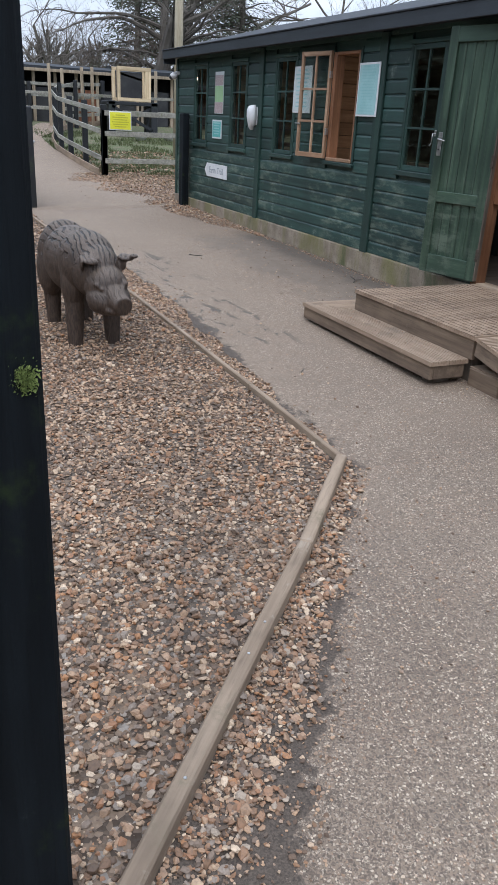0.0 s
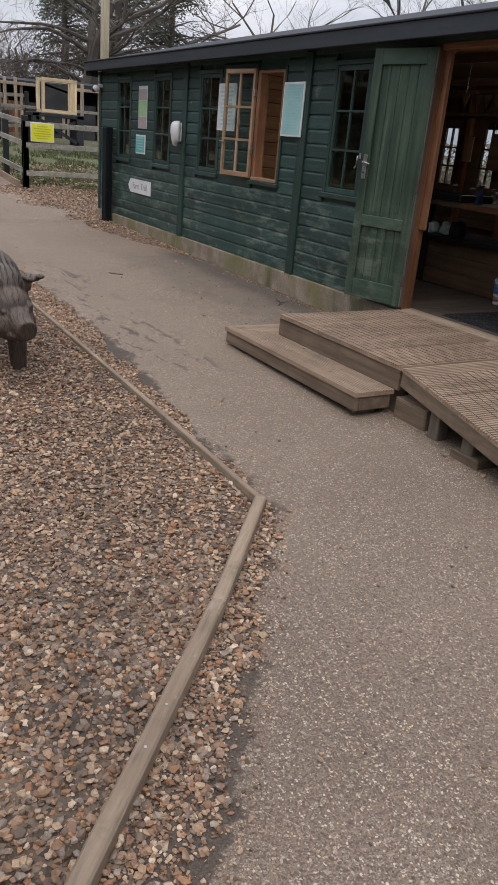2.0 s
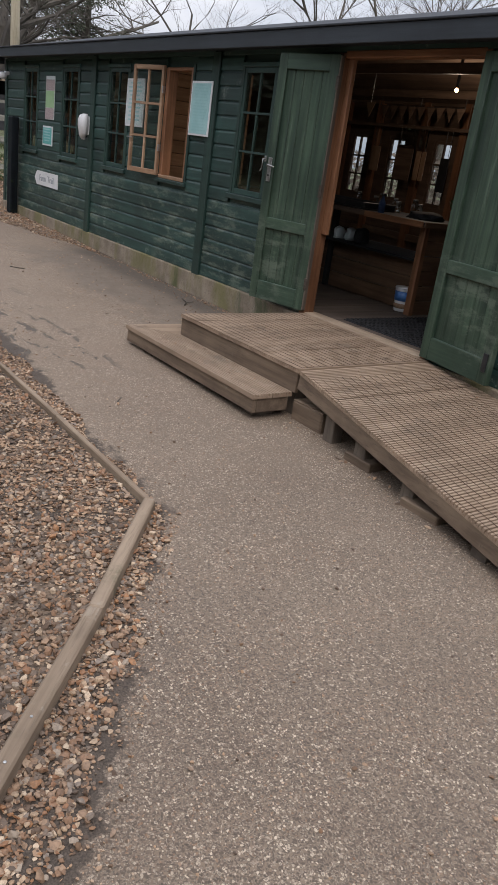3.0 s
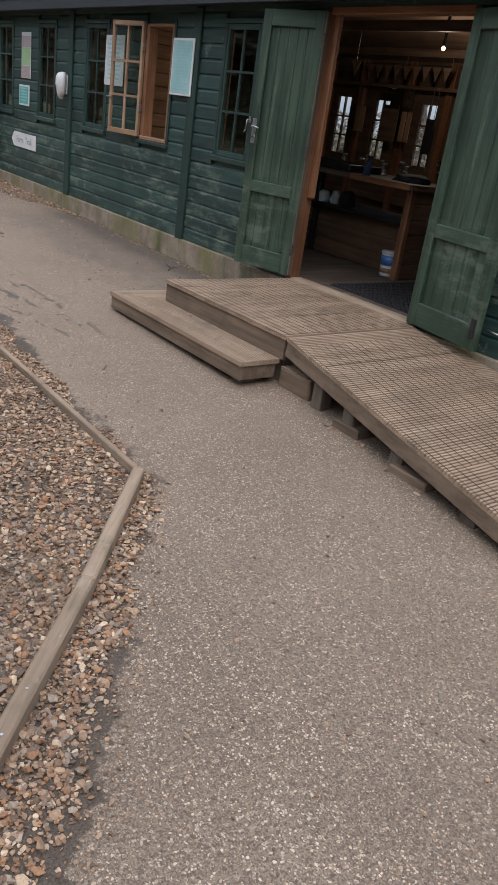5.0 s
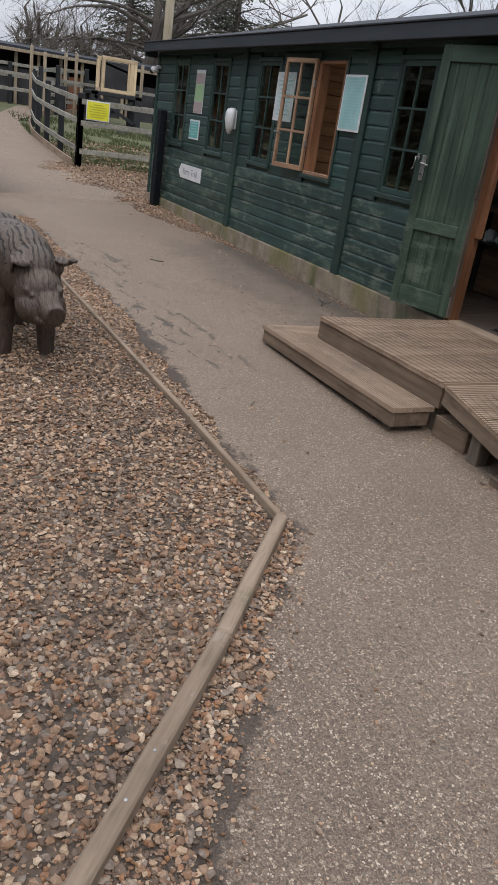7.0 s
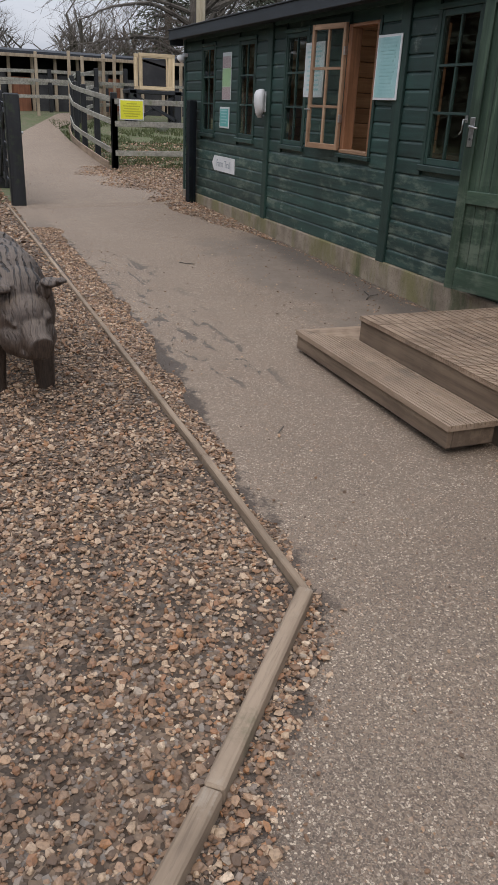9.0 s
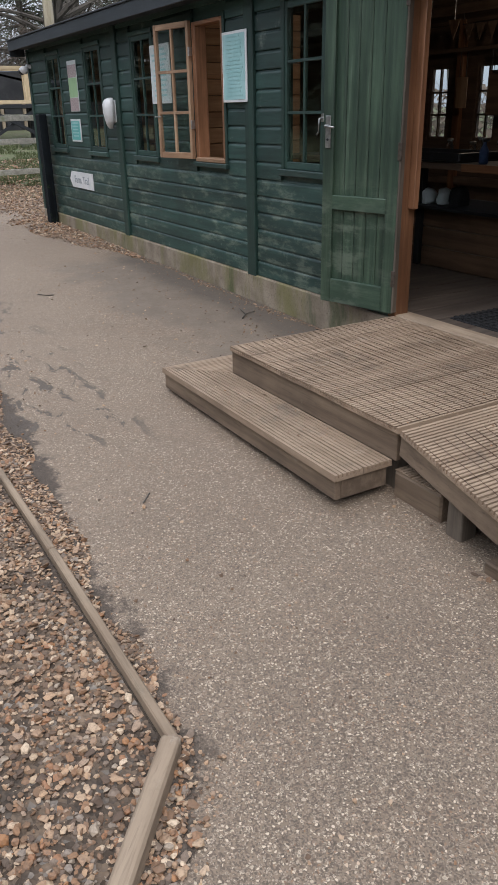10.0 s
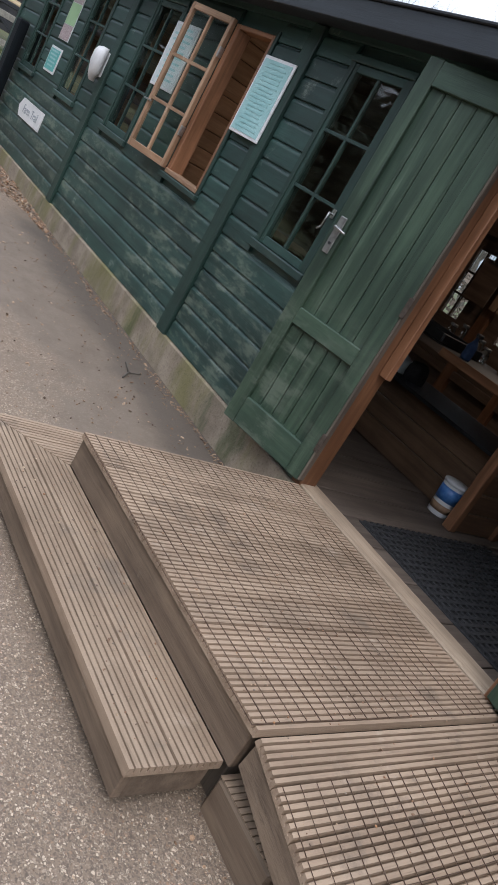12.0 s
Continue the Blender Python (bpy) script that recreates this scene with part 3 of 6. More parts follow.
def thing(name, at, label, category, group="", kind=""):
    ob = new(name)
    ob.location, ob.empty_display_size = at, 0.1
    return tagged(ob, label, category, group, kind)


def whole(name, bm, material, label, category, group="", kind="", smooth=False):
    return tagged(new(name, meshed(name, bm, material, smooth)), label, category, group, kind)


def piece(name, data, parent, at=(0, 0, 0)):
    """One of many alike pieces on a shared mesh."""
    ob = new(name, data)
    ob.parent = parent
    if parent.type == "EMPTY":
        ob.matrix_parent_inverse = Matrix.Translation(parent.location).inverted()
    ob.location = at
    return ob


def raw(name, verts, faces, material, smooth=False):
    data = bpy.data.meshes.new(name)
    data.from_pydata(verts, [], faces)
    data.materials.append(material)
    if smooth:
        data.shade_smooth()
    return data


# ---- ground ----
def sheet(name, xs, ys, lift, material, keep=None):
    verts, faces, at = [], [], {}
    for j, y in enumerate(ys):
        for i, x in enumerate(xs):
            at[i, j] = len(verts)
            verts.append((x, y, gz(x, y) + lift))
    for j in range(len(ys) - 1):
        for i in range(len(xs) - 1):
            if keep is None or keep((xs[i] + xs[i + 1]) / 2, (ys[j] + ys[j + 1]) / 2):
                faces.append((at[i, j], at[i + 1, j], at[i + 1, j + 1], at[i, j + 1]))
    return raw(name, verts, faces, material)


near_x = [-6 + 0.5 * i for i in range(49)]
near_y = [-8 + 0.5 * i for i in range(77)]
tagged(new("ground", sheet("ground", [-600, -200, -60, -20] + near_x + [40, 90, 250, 700], [-600, -200, -60, -20] + near_y + [36, 60, 120, 300, 900], -0.03, M_TURF)),
       "thin trodden winter turf with bare soil", "ground", kind="structure")


def path_left(y):
    return -4.0 if y < 12.3 else 2.15 + 0.06 * max(y - 13, 0) if y < 22 else 2.69 + 0.42 * (y - 22)


def path_right(y):
    return 9.0 if y < 13.2 else max(4.3, 9.0 - (y - 13.2) * 1.8) if y < 16 else 4.36 + 0.02 * (y - 17) + 0.55 * max(y - 24.5, 0)


lane_v, lane_f = [], []
lane_y = [-6 + 0.4 * i for i in range(86)]
for y in lane_y:
    a, b = path_left(y), path_right(y)
    for i in range(13):
        x = a + (b - a) * i / 12
        lane_v.append((x, y, gz(x, y)))
for j in range(len(lane_y) - 1):
    for i in range(12):
        k = j * 13 + i
        lane_f.append((k, k + 1, k + 14, k + 13))
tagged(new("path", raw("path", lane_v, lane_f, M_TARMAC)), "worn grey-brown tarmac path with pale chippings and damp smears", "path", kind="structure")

# the gravel bed lies inside two timber kerbs
CORNER, JOINT, BED_END = Vector((2.05, 2.928, 0)), Vector((1.485, 2.263, 0)), Vector((-0.618, -0.003, 0))
EDGE, EDGE2 = (JOINT - CORNER).normalized(), (BED_END - JOINT).normalized()
OUT, OUT2 = Vector((-EDGE.y, EDGE.x, 0)), Vector((-EDGE2.y, EDGE2.x, 0))


def beyond(x, y):
    """How far a place lies outside the slanting kerb, and how far along it from the corner."""
    p = Vector((x, y, 0))
    a = (p - CORNER).dot(EDGE)
    if a < (JOINT - CORNER).length:
        return (p - CORNER).dot(OUT), a
    return (p - JOINT).dot(OUT2), a


def in_bed(x, y):
    """Whether a place lies inside the kerbs."""
    return x < 1.998 and y < 12.6 and beyond(x, y)[0] < -0.045


bed_v, bed_f = [], []
bed_y = [-1.5 + 0.25 * i for i in range(57)]
for y in bed_y:
    right = 2.01 if y >= 2.93 else CORNER.x + (y - CORNER.y) * EDGE.x / EDGE.y - 0.03 if y > JOINT.y else JOINT.x + (y - JOINT.y) * EDGE2.x / EDGE2.y - 0.03
    for i in range(9):
        x = -4.0 + (right + 4.0) * i / 8
        bed_v.append((x, y, gz(x, y) + 0.012))
for j in range(len(bed_y) - 1):
    for i in range(8):
        k = j * 9 + i
        bed_f.append((k, k + 1, k + 10, k + 9))
tagged(new("gravel_bed", raw("gravel_bed", bed_v, bed_f, M_BED)), "brown soil of a gravel bed edged by timber kerbs", "ground", kind="structure")

# ---- the hut's shell ----
FX, BX, Y0, Y1, FLOOR, EAVE = 4.68, 8.3, 1.0, 12.93, 0.34, 2.42
DOOR = (3.8, 5.2)
WINDOWS = [(11.6, 12.12), (10.17, 10.69), (8.77, 9.29), (7.37, 7.89), (5.99, 6.49)]
WZ = (1.19, 2.27)
BATTENS = [9.7, 6.95]
PITCH = 0.127


def spans(y0, y1, cuts):
    """What is left of y0..y1 between the cuts."""
    out = [(y0, y1)]
    for a, b in cuts:
        out = [s for p, q in out for s in ((p, min(q, a)), (max(p, b), q)) if s[1] - s[0] > 0.01]
    return out


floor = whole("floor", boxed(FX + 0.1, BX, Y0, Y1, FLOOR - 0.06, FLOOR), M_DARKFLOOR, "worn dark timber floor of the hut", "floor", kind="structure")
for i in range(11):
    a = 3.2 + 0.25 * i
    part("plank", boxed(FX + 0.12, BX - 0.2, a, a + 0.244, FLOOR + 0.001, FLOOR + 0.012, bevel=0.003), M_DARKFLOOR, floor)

wall_front = bmesh.new()
for z0, z1, cuts in ((FLOOR - 0.06, WZ[0], [DOOR]), (WZ[0], WZ[1], [DOOR] + WINDOWS), (WZ[1], 2.36, [DOOR]), (2.36, EAVE + 0.1, [])):
    for a, b in spans(Y0, Y1, cuts):
        block(wall_front, FX + 0.02, FX + 0.075, a, b, z0, z1)
wall_front = whole("wall_front", wall_front, M_GREEN, "dark green weathered timber cladding of a long hut", "wall", kind="structure")

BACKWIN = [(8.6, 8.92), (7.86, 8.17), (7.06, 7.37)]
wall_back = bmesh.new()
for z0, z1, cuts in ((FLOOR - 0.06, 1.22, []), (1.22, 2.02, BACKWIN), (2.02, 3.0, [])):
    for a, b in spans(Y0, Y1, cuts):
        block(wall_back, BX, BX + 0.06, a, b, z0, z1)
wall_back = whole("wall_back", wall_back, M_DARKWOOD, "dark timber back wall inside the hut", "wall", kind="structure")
for name, y in (("wall_north", Y1), ("wall_south", Y0)):
    bm = boxed(FX + 0.02, BX + 0.06, y - 0.03, y + 0.03, FLOOR - 0.06, EAVE + 0.1)
    m = (FX + BX) / 2
    vs = [bm.verts.new((x, y + s, z)) for s in (-0.03, 0.03) for x, z in ((FX + 0.02, EAVE + 0.1), (BX + 0.06, EAVE + 0.1), (m, 3.0))]
    bm.faces.new(vs[:3])
    bm.faces.new(vs[3:])
    whole(name, bm, M_GREEN, "green timber end wall of the hut", "wall", kind="structure")

for i in range(16):
    z = FLOOR + 0.012 + i * 0.135
    part("lining_board", boxed(FX + 0.08, BX - 0.005, Y1 - 0.05, Y1 - 0.031, z, z + 0.13, bevel=0.005), M_PINE_X, bpy.data.objects["wall_north"], "orange pine lining board")

# roof, with its eaves boards
ridge = (FX + BX) / 2
roof = thing("roof", (ridge, 7, EAVE), "low felt-covered roof of the hut with dark painted eaves boards", "roof", kind="structure")
for name, a, b in (("roof_slope", FX - 0.22, ridge), ("roof_slope", BX + 0.25, ridge)):
    bm = bmesh.new()
    z0, z1 = EAVE + 0.045, 3.0
    vs = [bm.verts.new(p) for p in ((a, Y0 - 0.15, z0), (b, Y0 - 0.15, z1), (b, Y1 + 0.1, z1), (a, Y1 + 0.1, z0))]
    f = bm.faces.new(vs)
    ext = bmesh.ops.extrude_face_region(bm, geom=[f])
    bmesh.ops.translate(bm, vec=(0, 0, 0.05), verts=[v for v in ext["geom"] if isinstance(v, bmesh.types.BMVert)])
    part(name, bm, M_FELT, roof)
part("eaves_board", boxed(FX - 0.225, FX - 0.2, Y0 - 0.15, Y1 + 0.12, EAVE - 0.035, EAVE + 0.085, bevel=0.004), M_FASCIA_PAINT, roof)
part("felt_edge", boxed(FX - 0.238, FX - 0.19, Y0 - 0.16, Y1 + 0.13, EAVE + 0.086, EAVE + 0.102, bevel=0.004), M_FELT, roof)
part("soffit", boxed(FX - 0.2, FX + 0.02, Y0 - 0.12, Y1 + 0.09, EAVE - 0.01, EAVE + 0.005), M_FASCIA_PAINT, roof)
part("barge_board", boxed(FX - 0.22, FX - 0.02, Y1 + 0.06, Y1 + 0.085, EAVE - 0.1, EAVE + 0.05), M_FASCIA_PAINT, roof)
ceiling = bmesh.new()
for a, b in ((FX + 0.08, ridge), (ridge, BX)):
    zs = (EAVE + 0.02, 2.95) if a < ridge else (2.95, EAVE + 0.02)
    ceiling.faces.new([ceiling.verts.new(p) for p in ((a, Y0, zs[0]), (b, Y0, zs[1]), (b, Y1, zs[1]), (a, Y1, zs[0]))])
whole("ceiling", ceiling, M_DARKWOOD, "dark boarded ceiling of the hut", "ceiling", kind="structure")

# plinth
plinth = thing("plinth", (FX, 7, 0), "stained concrete plinth under the hut, green with algae", "plinth", kind="structure")
for a, b in ((Y0, 2.7), (2.7, 5.1), (5.1, 7.6), (7.6, 10.2), (10.2, Y1 + 0.01)):
    part("plinth_block", boxed(FX - 0.028, FX + 0.09, a + 0.002, b - 0.002, -0.25, FLOOR - 0.004, bevel=0.008), M_PLINTH, plinth)
part("plinth_block", boxed(FX + 0.095, BX, Y1 - 0.08, Y1 + 0.01, -0.25, FLOOR - 0.07), M_PLINTH, plinth)

# cladding boards, each with a rebated top edge
def board_mesh(length, seed):
    prof = [(0.02, 0.0), (-0.005, 0.0), (-0.006, 0.005), (-0.005, PITCH - 0.03), (-0.002, PITCH - 0.02), (0.005, PITCH - 0.012), (0.008, PITCH), (0.02, PITCH)]
    verts = [(FX + x, y, z) for y in (0, length) for x, z in prof]
    n = len(prof)
    faces = [(i, i + 1, i + 1 + n, i + n) for i in range(n - 1)] + [tuple(range(n))[::-1], tuple(range(n, 2 * n))]
    return raw("board", verts, faces, M_GREEN)


boards = {}
rows = int((EAVE - FLOOR) / PITCH) + 1
for r in range(rows):
    z = FLOOR + r * PITCH
    cuts = [(DOOR[0] - 0.03, DOOR[1] + 0.03)] if z < 2.33 else []
    cuts += [(b - 0.065, b + 0.065) for b in BATTENS]
    if z + PITCH > WZ[0] - 0.03 and z < WZ[1] + 0.02:
        cuts += [(a - 0.035, b + 0.035) for a, b in WINDOWS]
    for a, b in spans(Y0, Y1 - 0.05, cuts):
        key = round(b - a, 2)
        if key not in boards:
            boards[key] = board_mesh(b - a - 0.003, len(boards))
        piece("board", boards[key], wall_front, (0.002 * math.sin(r * 7 + a), a, z))

for y in BATTENS:
    part("batten", boxed(FX - 0.03, FX + 0.02, y - 0.064, y + 0.064, FLOOR - 0.01, EAVE - 0.02, bevel=0.006), M_GREEN_Z, wall_front)
part("corner_post", boxed(FX - 0.02, FX + 0.03, Y1 - 0.05, Y1 + 0.035, FLOOR - 0.03, EAVE - 0.02, bevel=0.006), M_GREEN_Z, wall_front)


# ---- windows ----
def pane_grid(win, y0, y1, z0, z1, x, mz, my, bar=0.02):
    """Frame, glazing bars and six panes in the plane x."""
    for a, b in ((y0, y0 + 0.034), (y1 - 0.034, y1)):
        part("stile", boxed(x - 0.018, x + 0.018, a, b, z0, z1, bevel=0.003), mz, win)
    for a, b in ((z0, z0 + 0.05), (z1 - 0.045, z1)):
        part("rail", boxed(x - 0.017, x + 0.017, y0 + 0.034, y1 - 0.034, a, b, bevel=0.003), my, win)
    iy, iz = (y0 + 0.034, y1 - 0.034), (z0 + 0.05, z1 - 0.045)
    ym = (iy[0] + iy[1]) / 2
    part("glazing_bar", boxed(x - 0.014, x + 0.012, ym - bar / 2, ym + bar / 2, iz[0], iz[1], bevel=0.002), mz, win)
    for k in (1, 2):
        z = iz[0] + (iz[1] - iz[0]) * k / 3
        part("glazing_bar", boxed(x - 0.0145, x + 0.0125, iy[0], iy[1], z - bar / 2, z + bar / 2, bevel=0.002), my, win)
    for i in range(2):
        for k in range(3):
            a, b = (iy[0], ym) if i == 0 else (ym, iy[1])
            za, zb = iz[0] + (iz[1] - iz[0]) * k / 3, iz[0] + (iz[1] - iz[0]) * (k + 1) / 3
            p = part("pane", boxed(x - 0.002, x + 0.002, a + bar / 2, b - bar / 2, za + bar / 2, zb - bar / 2), M_GLASS, win)
            p.visible_shadow = False


def casing(win, y0, y1, mz, my):
    for a, b in ((y0 - 0.034, y0 + 0.008), (y1 - 0.008, y1 + 0.034)):
        part("casing", boxed(FX - 0.013, FX + 0.07, a, b, WZ[0] - 0.02, WZ[1] + 0.03, bevel=0.004), mz, win)
    part("head", boxed(FX - 0.022, FX + 0.07, y0 - 0.034, y1 + 0.034, WZ[1] + 0.002, WZ[1] + 0.042, bevel=0.004), my, win)
    part("window_sill", boxed(FX - 0.034, FX + 0.07, y0 - 0.05, y1 + 0.05, WZ[0] - 0.05, WZ[0] - 0.002, bevel=0.006), my, win)


for i, (a, b) in enumerate(WINDOWS):
    if i == 3:
        continue
    win = thing(f"window_{i + 1}", (FX, (a + b) / 2, WZ[0]), "narrow green timber window with six small panes", "window", "hut windows", "structure")
    casing(win, a, b, M_GREEN_Z, M_GREEN)
    pane_grid(win, a + 0.008, b - 0.008, WZ[0], WZ[1], FX + 0.012, M_GREEN_Z, M_GREEN)

# the open window: pine lining, its sash swung back against the wall
a, b = WINDOWS[3]
win = thing("window_4", (FX, (a + b) / 2, WZ[0]), "open window with bare pine frame, sash folded back", "window", "hut windows", "structure")
part("casing", boxed(FX - 0.02, FX + 0.0, a - 0.034, a - 0.002, WZ[0] - 0.02, WZ[1] + 0.03, bevel=0.004), M_GREEN_Z, win)
for p, q in ((a, a + 0.03), (b - 0.05, b + 0.012)):
    part("lining", boxed(FX - 0.018, FX + 0.09, p, q, WZ[0], WZ[1], bevel=0.004), M_PINE_Z, win)
part("head", boxed(FX - 0.018, FX + 0.09, a + 0.03, b - 0.05, WZ[1] - 0.03, WZ[1], bevel=0.004), M_PINE_Y, win)
part("window_sill", boxed(FX - 0.03, FX + 0.09, a, b, WZ[0] - 0.004, WZ[0] + 0.03, bevel=0.005), M_SASH_Y, win)
part("window_sill", boxed(FX - 0.045, FX + 0.03, a - 0.05, b + 0.05, WZ[0] - 0.045, WZ[0] - 0.006, bevel=0.006), M_GREEN, win)
sash = thing("sash", (FX - 0.035, b + 0.01, WZ[0]), "bare pine casement sash with six panes", "window")
pane_grid(sash, b + 0.015, b + 0.515, WZ[0] + 0.015, WZ[1] + 0.015, FX - 0.035, M_SASH_Z, M_SASH_Y, 0.024)
for z in (1.45, 2.02):
    part("hinge", boxed(FX - 0.058, FX - 0.02, b + 0.004, b + 0.02, z, z + 0.07, bevel=0.003), M_STEEL, sash, "zinc butt hinge")
part("casement_stay", boxed(FX - 0.065, FX - 0.053, b + 0.46, b + 0.55, 1.548, 1.56, bevel=0.002), M_STEEL, sash, "small metal stay")
sash.rotation_euler = (0, 0, radians(11))
sash.parent = win
sash.matrix_parent_inverse = Matrix.Translation(win.location).inverted()


# ---- the doors ----
doorway = thing("door_frame", (FX, 4.5, FLOOR), "orange-brown pine door frame with a pale sill", "door frame", kind="structure")
for p, q in ((DOOR[0] - 0.03, DOOR[0] + 0.012), (DOOR[1] - 0.042, DOOR[1] + 0.03)):
    part("jamb", boxed(FX - 0.012, FX + 0.1, p, q, FLOOR, 2.37, bevel=0.005), M_PINE_Z, doorway)
part("stop", boxed(FX + 0.03, FX + 0.07, DOOR[1] - 0.105, DOOR[1] - 0.05, 1.02, 2.34, bevel=0.004), M_PINE_Z, doorway, "second strip of pine")
part("lintel", boxed(FX - 0.012, FX + 0.1, DOOR[0] + 0.012, DOOR[1] - 0.05, 2.33, 2.38, bevel=0.005), M_PINE_Y, doorway)
part("sill", boxed(FX - 0.005, FX + 0.13, DOOR[0] - 0.03, DOOR[1] + 0.03, FLOOR - 0.05, FLOOR + 0.022, bevel=0.008), M_SILL, doorway, "pale worn wooden sill")


def door_leaf(name, hinge, angle, label, side, W=0.6):
    """A ledged leaf of boards; it runs from its hinge along +y, its face towards -x."""
    leaf = thing(name, (0, 0, 0), label, "door", "hut double door", "structure")
    Z0, Z1 = 0.375, 2.35
    def p(nm, *box, mat=M_DOOR, lab="", bevel=0.004):
        return part(nm, boxed(*box, bevel=bevel), mat, leaf, lab)
    for i in range(5):
        y = 0.07 + i * (W - 0.14) / 5
        p("door_board", -0.022, 0.0, y + 0.0015, y + (W - 0.14) / 5 - 0.0015, Z0 + 0.01, Z1 - 0.01, bevel=0.009)
    p("stile", -0.045, 0.0, 0.0, 0.085, Z0, Z1)
    p("stile", -0.045, 0.0, W - 0.085, W, Z0, Z1)
    p("door_rail", -0.0445, 0.001, 0.085, W - 0.085, Z1 - 0.12, Z1 - 0.002, mat=M_DOOR_Y)
    p("door_rail", -0.0445, 0.001, 0.085, W - 0.085, Z0 + 0.61, Z0 + 0.7, mat=M_DOOR_Y)
    p("door_rail", -0.0445, 0.001, 0.085, W - 0.085, Z0 + 0.002, Z0 + 0.16, mat=M_DOOR_Y)
    if side:
        p("edge_strip", -0.045, 0.0, -0.014, -0.001, Z0 + 0.005, Z1 - 0.005, mat=M_FASCIA_Z)
    for z in (0.55, 1.3, 2.1) if side else ():
        p("hinge", -0.052, -0.044, -0.022, 0.006, z, z + 0.1, mat=M_IRON, lab="dull rusty butt hinge", bevel=0.002)
    if side:
        plate = p("lock_plate", -0.052, -0.045, W - 0.066, W - 0.024, 1.36, 1.55, mat=M_STEEL, lab="worn metal lock plate", bevel=0.002)
        bm = rod(bmesh.new(), (-0.05, W - 0.045, 1.49), (-0.08, W - 0.045, 1.49), 0.009)
        rod(bm, (-0.075, W - 0.04, 1.49), (-0.075, W - 0.115, 1.482), 0.008, 0.006)
        part("handle", bm, M_STEEL, plate, "chrome lever handle", True)
        rod_bm = rod(bmesh.new(), (-0.05, W - 0.045, 1.41), (-0.056, W - 0.045, 1.41), 0.008)
        part("keyhole", rod_bm, M_DARKPLASTIC, plate)
    else:
        bm = rod(bmesh.new(), (-0.045, W - 0.085, 1.46), (-0.085, W - 0.085, 1.46), 0.004)
        rod(bm, (-0.085, W - 0.085, 1.46), (-0.085, W - 0.025, 1.45), 0.004)
        part("hook", bm, M_WHITE, leaf, "bent white metal hook", True)
        p("bolt", -0.055, -0.045, W - 0.06, W - 0.02, 0.46, 0.58, mat=M_DARKPLASTIC, lab="black slide bolt", bevel=0.002)
    leaf.matrix_basis = Matrix.Translation(hinge) @ Matrix.Rotation(angle, 4, "Z")
    return leaf


door_leaf("door_1", (FX - 0.012, 5.165, 0), radians(13), "open green ledged door leaf with a metal lock plate", True)
second = door_leaf("door_2", (FX - 0.012, DOOR[0] + 0.005, 0), radians(0), "open green ledged door leaf folded back", False, 0.69)
# the other leaf is hung the other way round
second.matrix_basis = Matrix.Translation((FX - 0.012, 3.775, 0)) @ Matrix.Rotation(radians(-10), 4, "Z") @ Matrix.Diagonal((1, -1, 1, 1))
hook = thing("door_hook", (FX, 3.02, 0.52), "zinc cabin hook on the green wall", "hook")
bm = rod(bmesh.new(), (FX - 0.005, 3.0, 0.5), (FX - 0.05, 3.0, 0.5), 0.012)
rod(bm, (FX - 0.05, 3.0, 0.5), (FX - 0.06, 3.12, 0.515), 0.007)
part("hook", bm, M_STEEL, hook, "", True)


latch = thing("window_hook", (FX, 6.02, 1.45), "bright zinc hook and eye on the window casing", "hook")
bm = rod(bmesh.new(), (FX - 0.02, 5.985, 1.53), (FX - 0.05, 5.985, 1.53), 0.006)
rod(bm, (FX - 0.048, 5.985, 1.535), (FX - 0.045, 5.995, 1.45), 0.006)
rod(bm, (FX - 0.045, 5.995, 1.45), (FX - 0.045, 6.02, 1.43), 0.006)
part("hook", bm, M_STEEL, latch, "", True)
block_bm = boxed(FX - 0.025, FX - 0.019, 5.97, 6.0, 1.51, 1.56, bevel=0.002)
part("plate", block_bm, M_STEEL, latch)


# ---- deck, step and ramp ----
def grooved(length, width, thick, along, material, skew0=0.0, skew1=0.0, pitch=0.0205, groove=0.0074):
    """A deck board with ridges along its length, lying from the origin; its ends may be cut on the slant."""
    n = max(3, round(width / pitch))
    prof = [(0.0, 0.0)]
    for i in range(n):
        a, b = i * width / n, (i + 1) * width / n
        prof += [(a + 0.0015, thick), (b - groove, thick), (b - groove + 0.001, thick - 0.017), (b, thick - 0.017)]
    prof[-2:] = [(width - 0.001, thick - 0.016)]
    prof.append((width, 0.0))
    ends = [[(0 + skew0 * c, c, z) for c, z in prof], [(length + skew1 * c, c, z) for c, z in prof]]
    verts = [(q, c, z) if along == "x" else (c, q, z) for end in ends for q, c, z in end]
    k = len(prof)
    faces = [(i, i + 1, i + 1 + k, i + k) for i in range(k - 1)] + [tuple(range(k))[::-1], tuple(range(k, 2 * k)), (0, k, 2 * k - 1, k - 1)]
    return raw("deck_board", verts, faces, material)


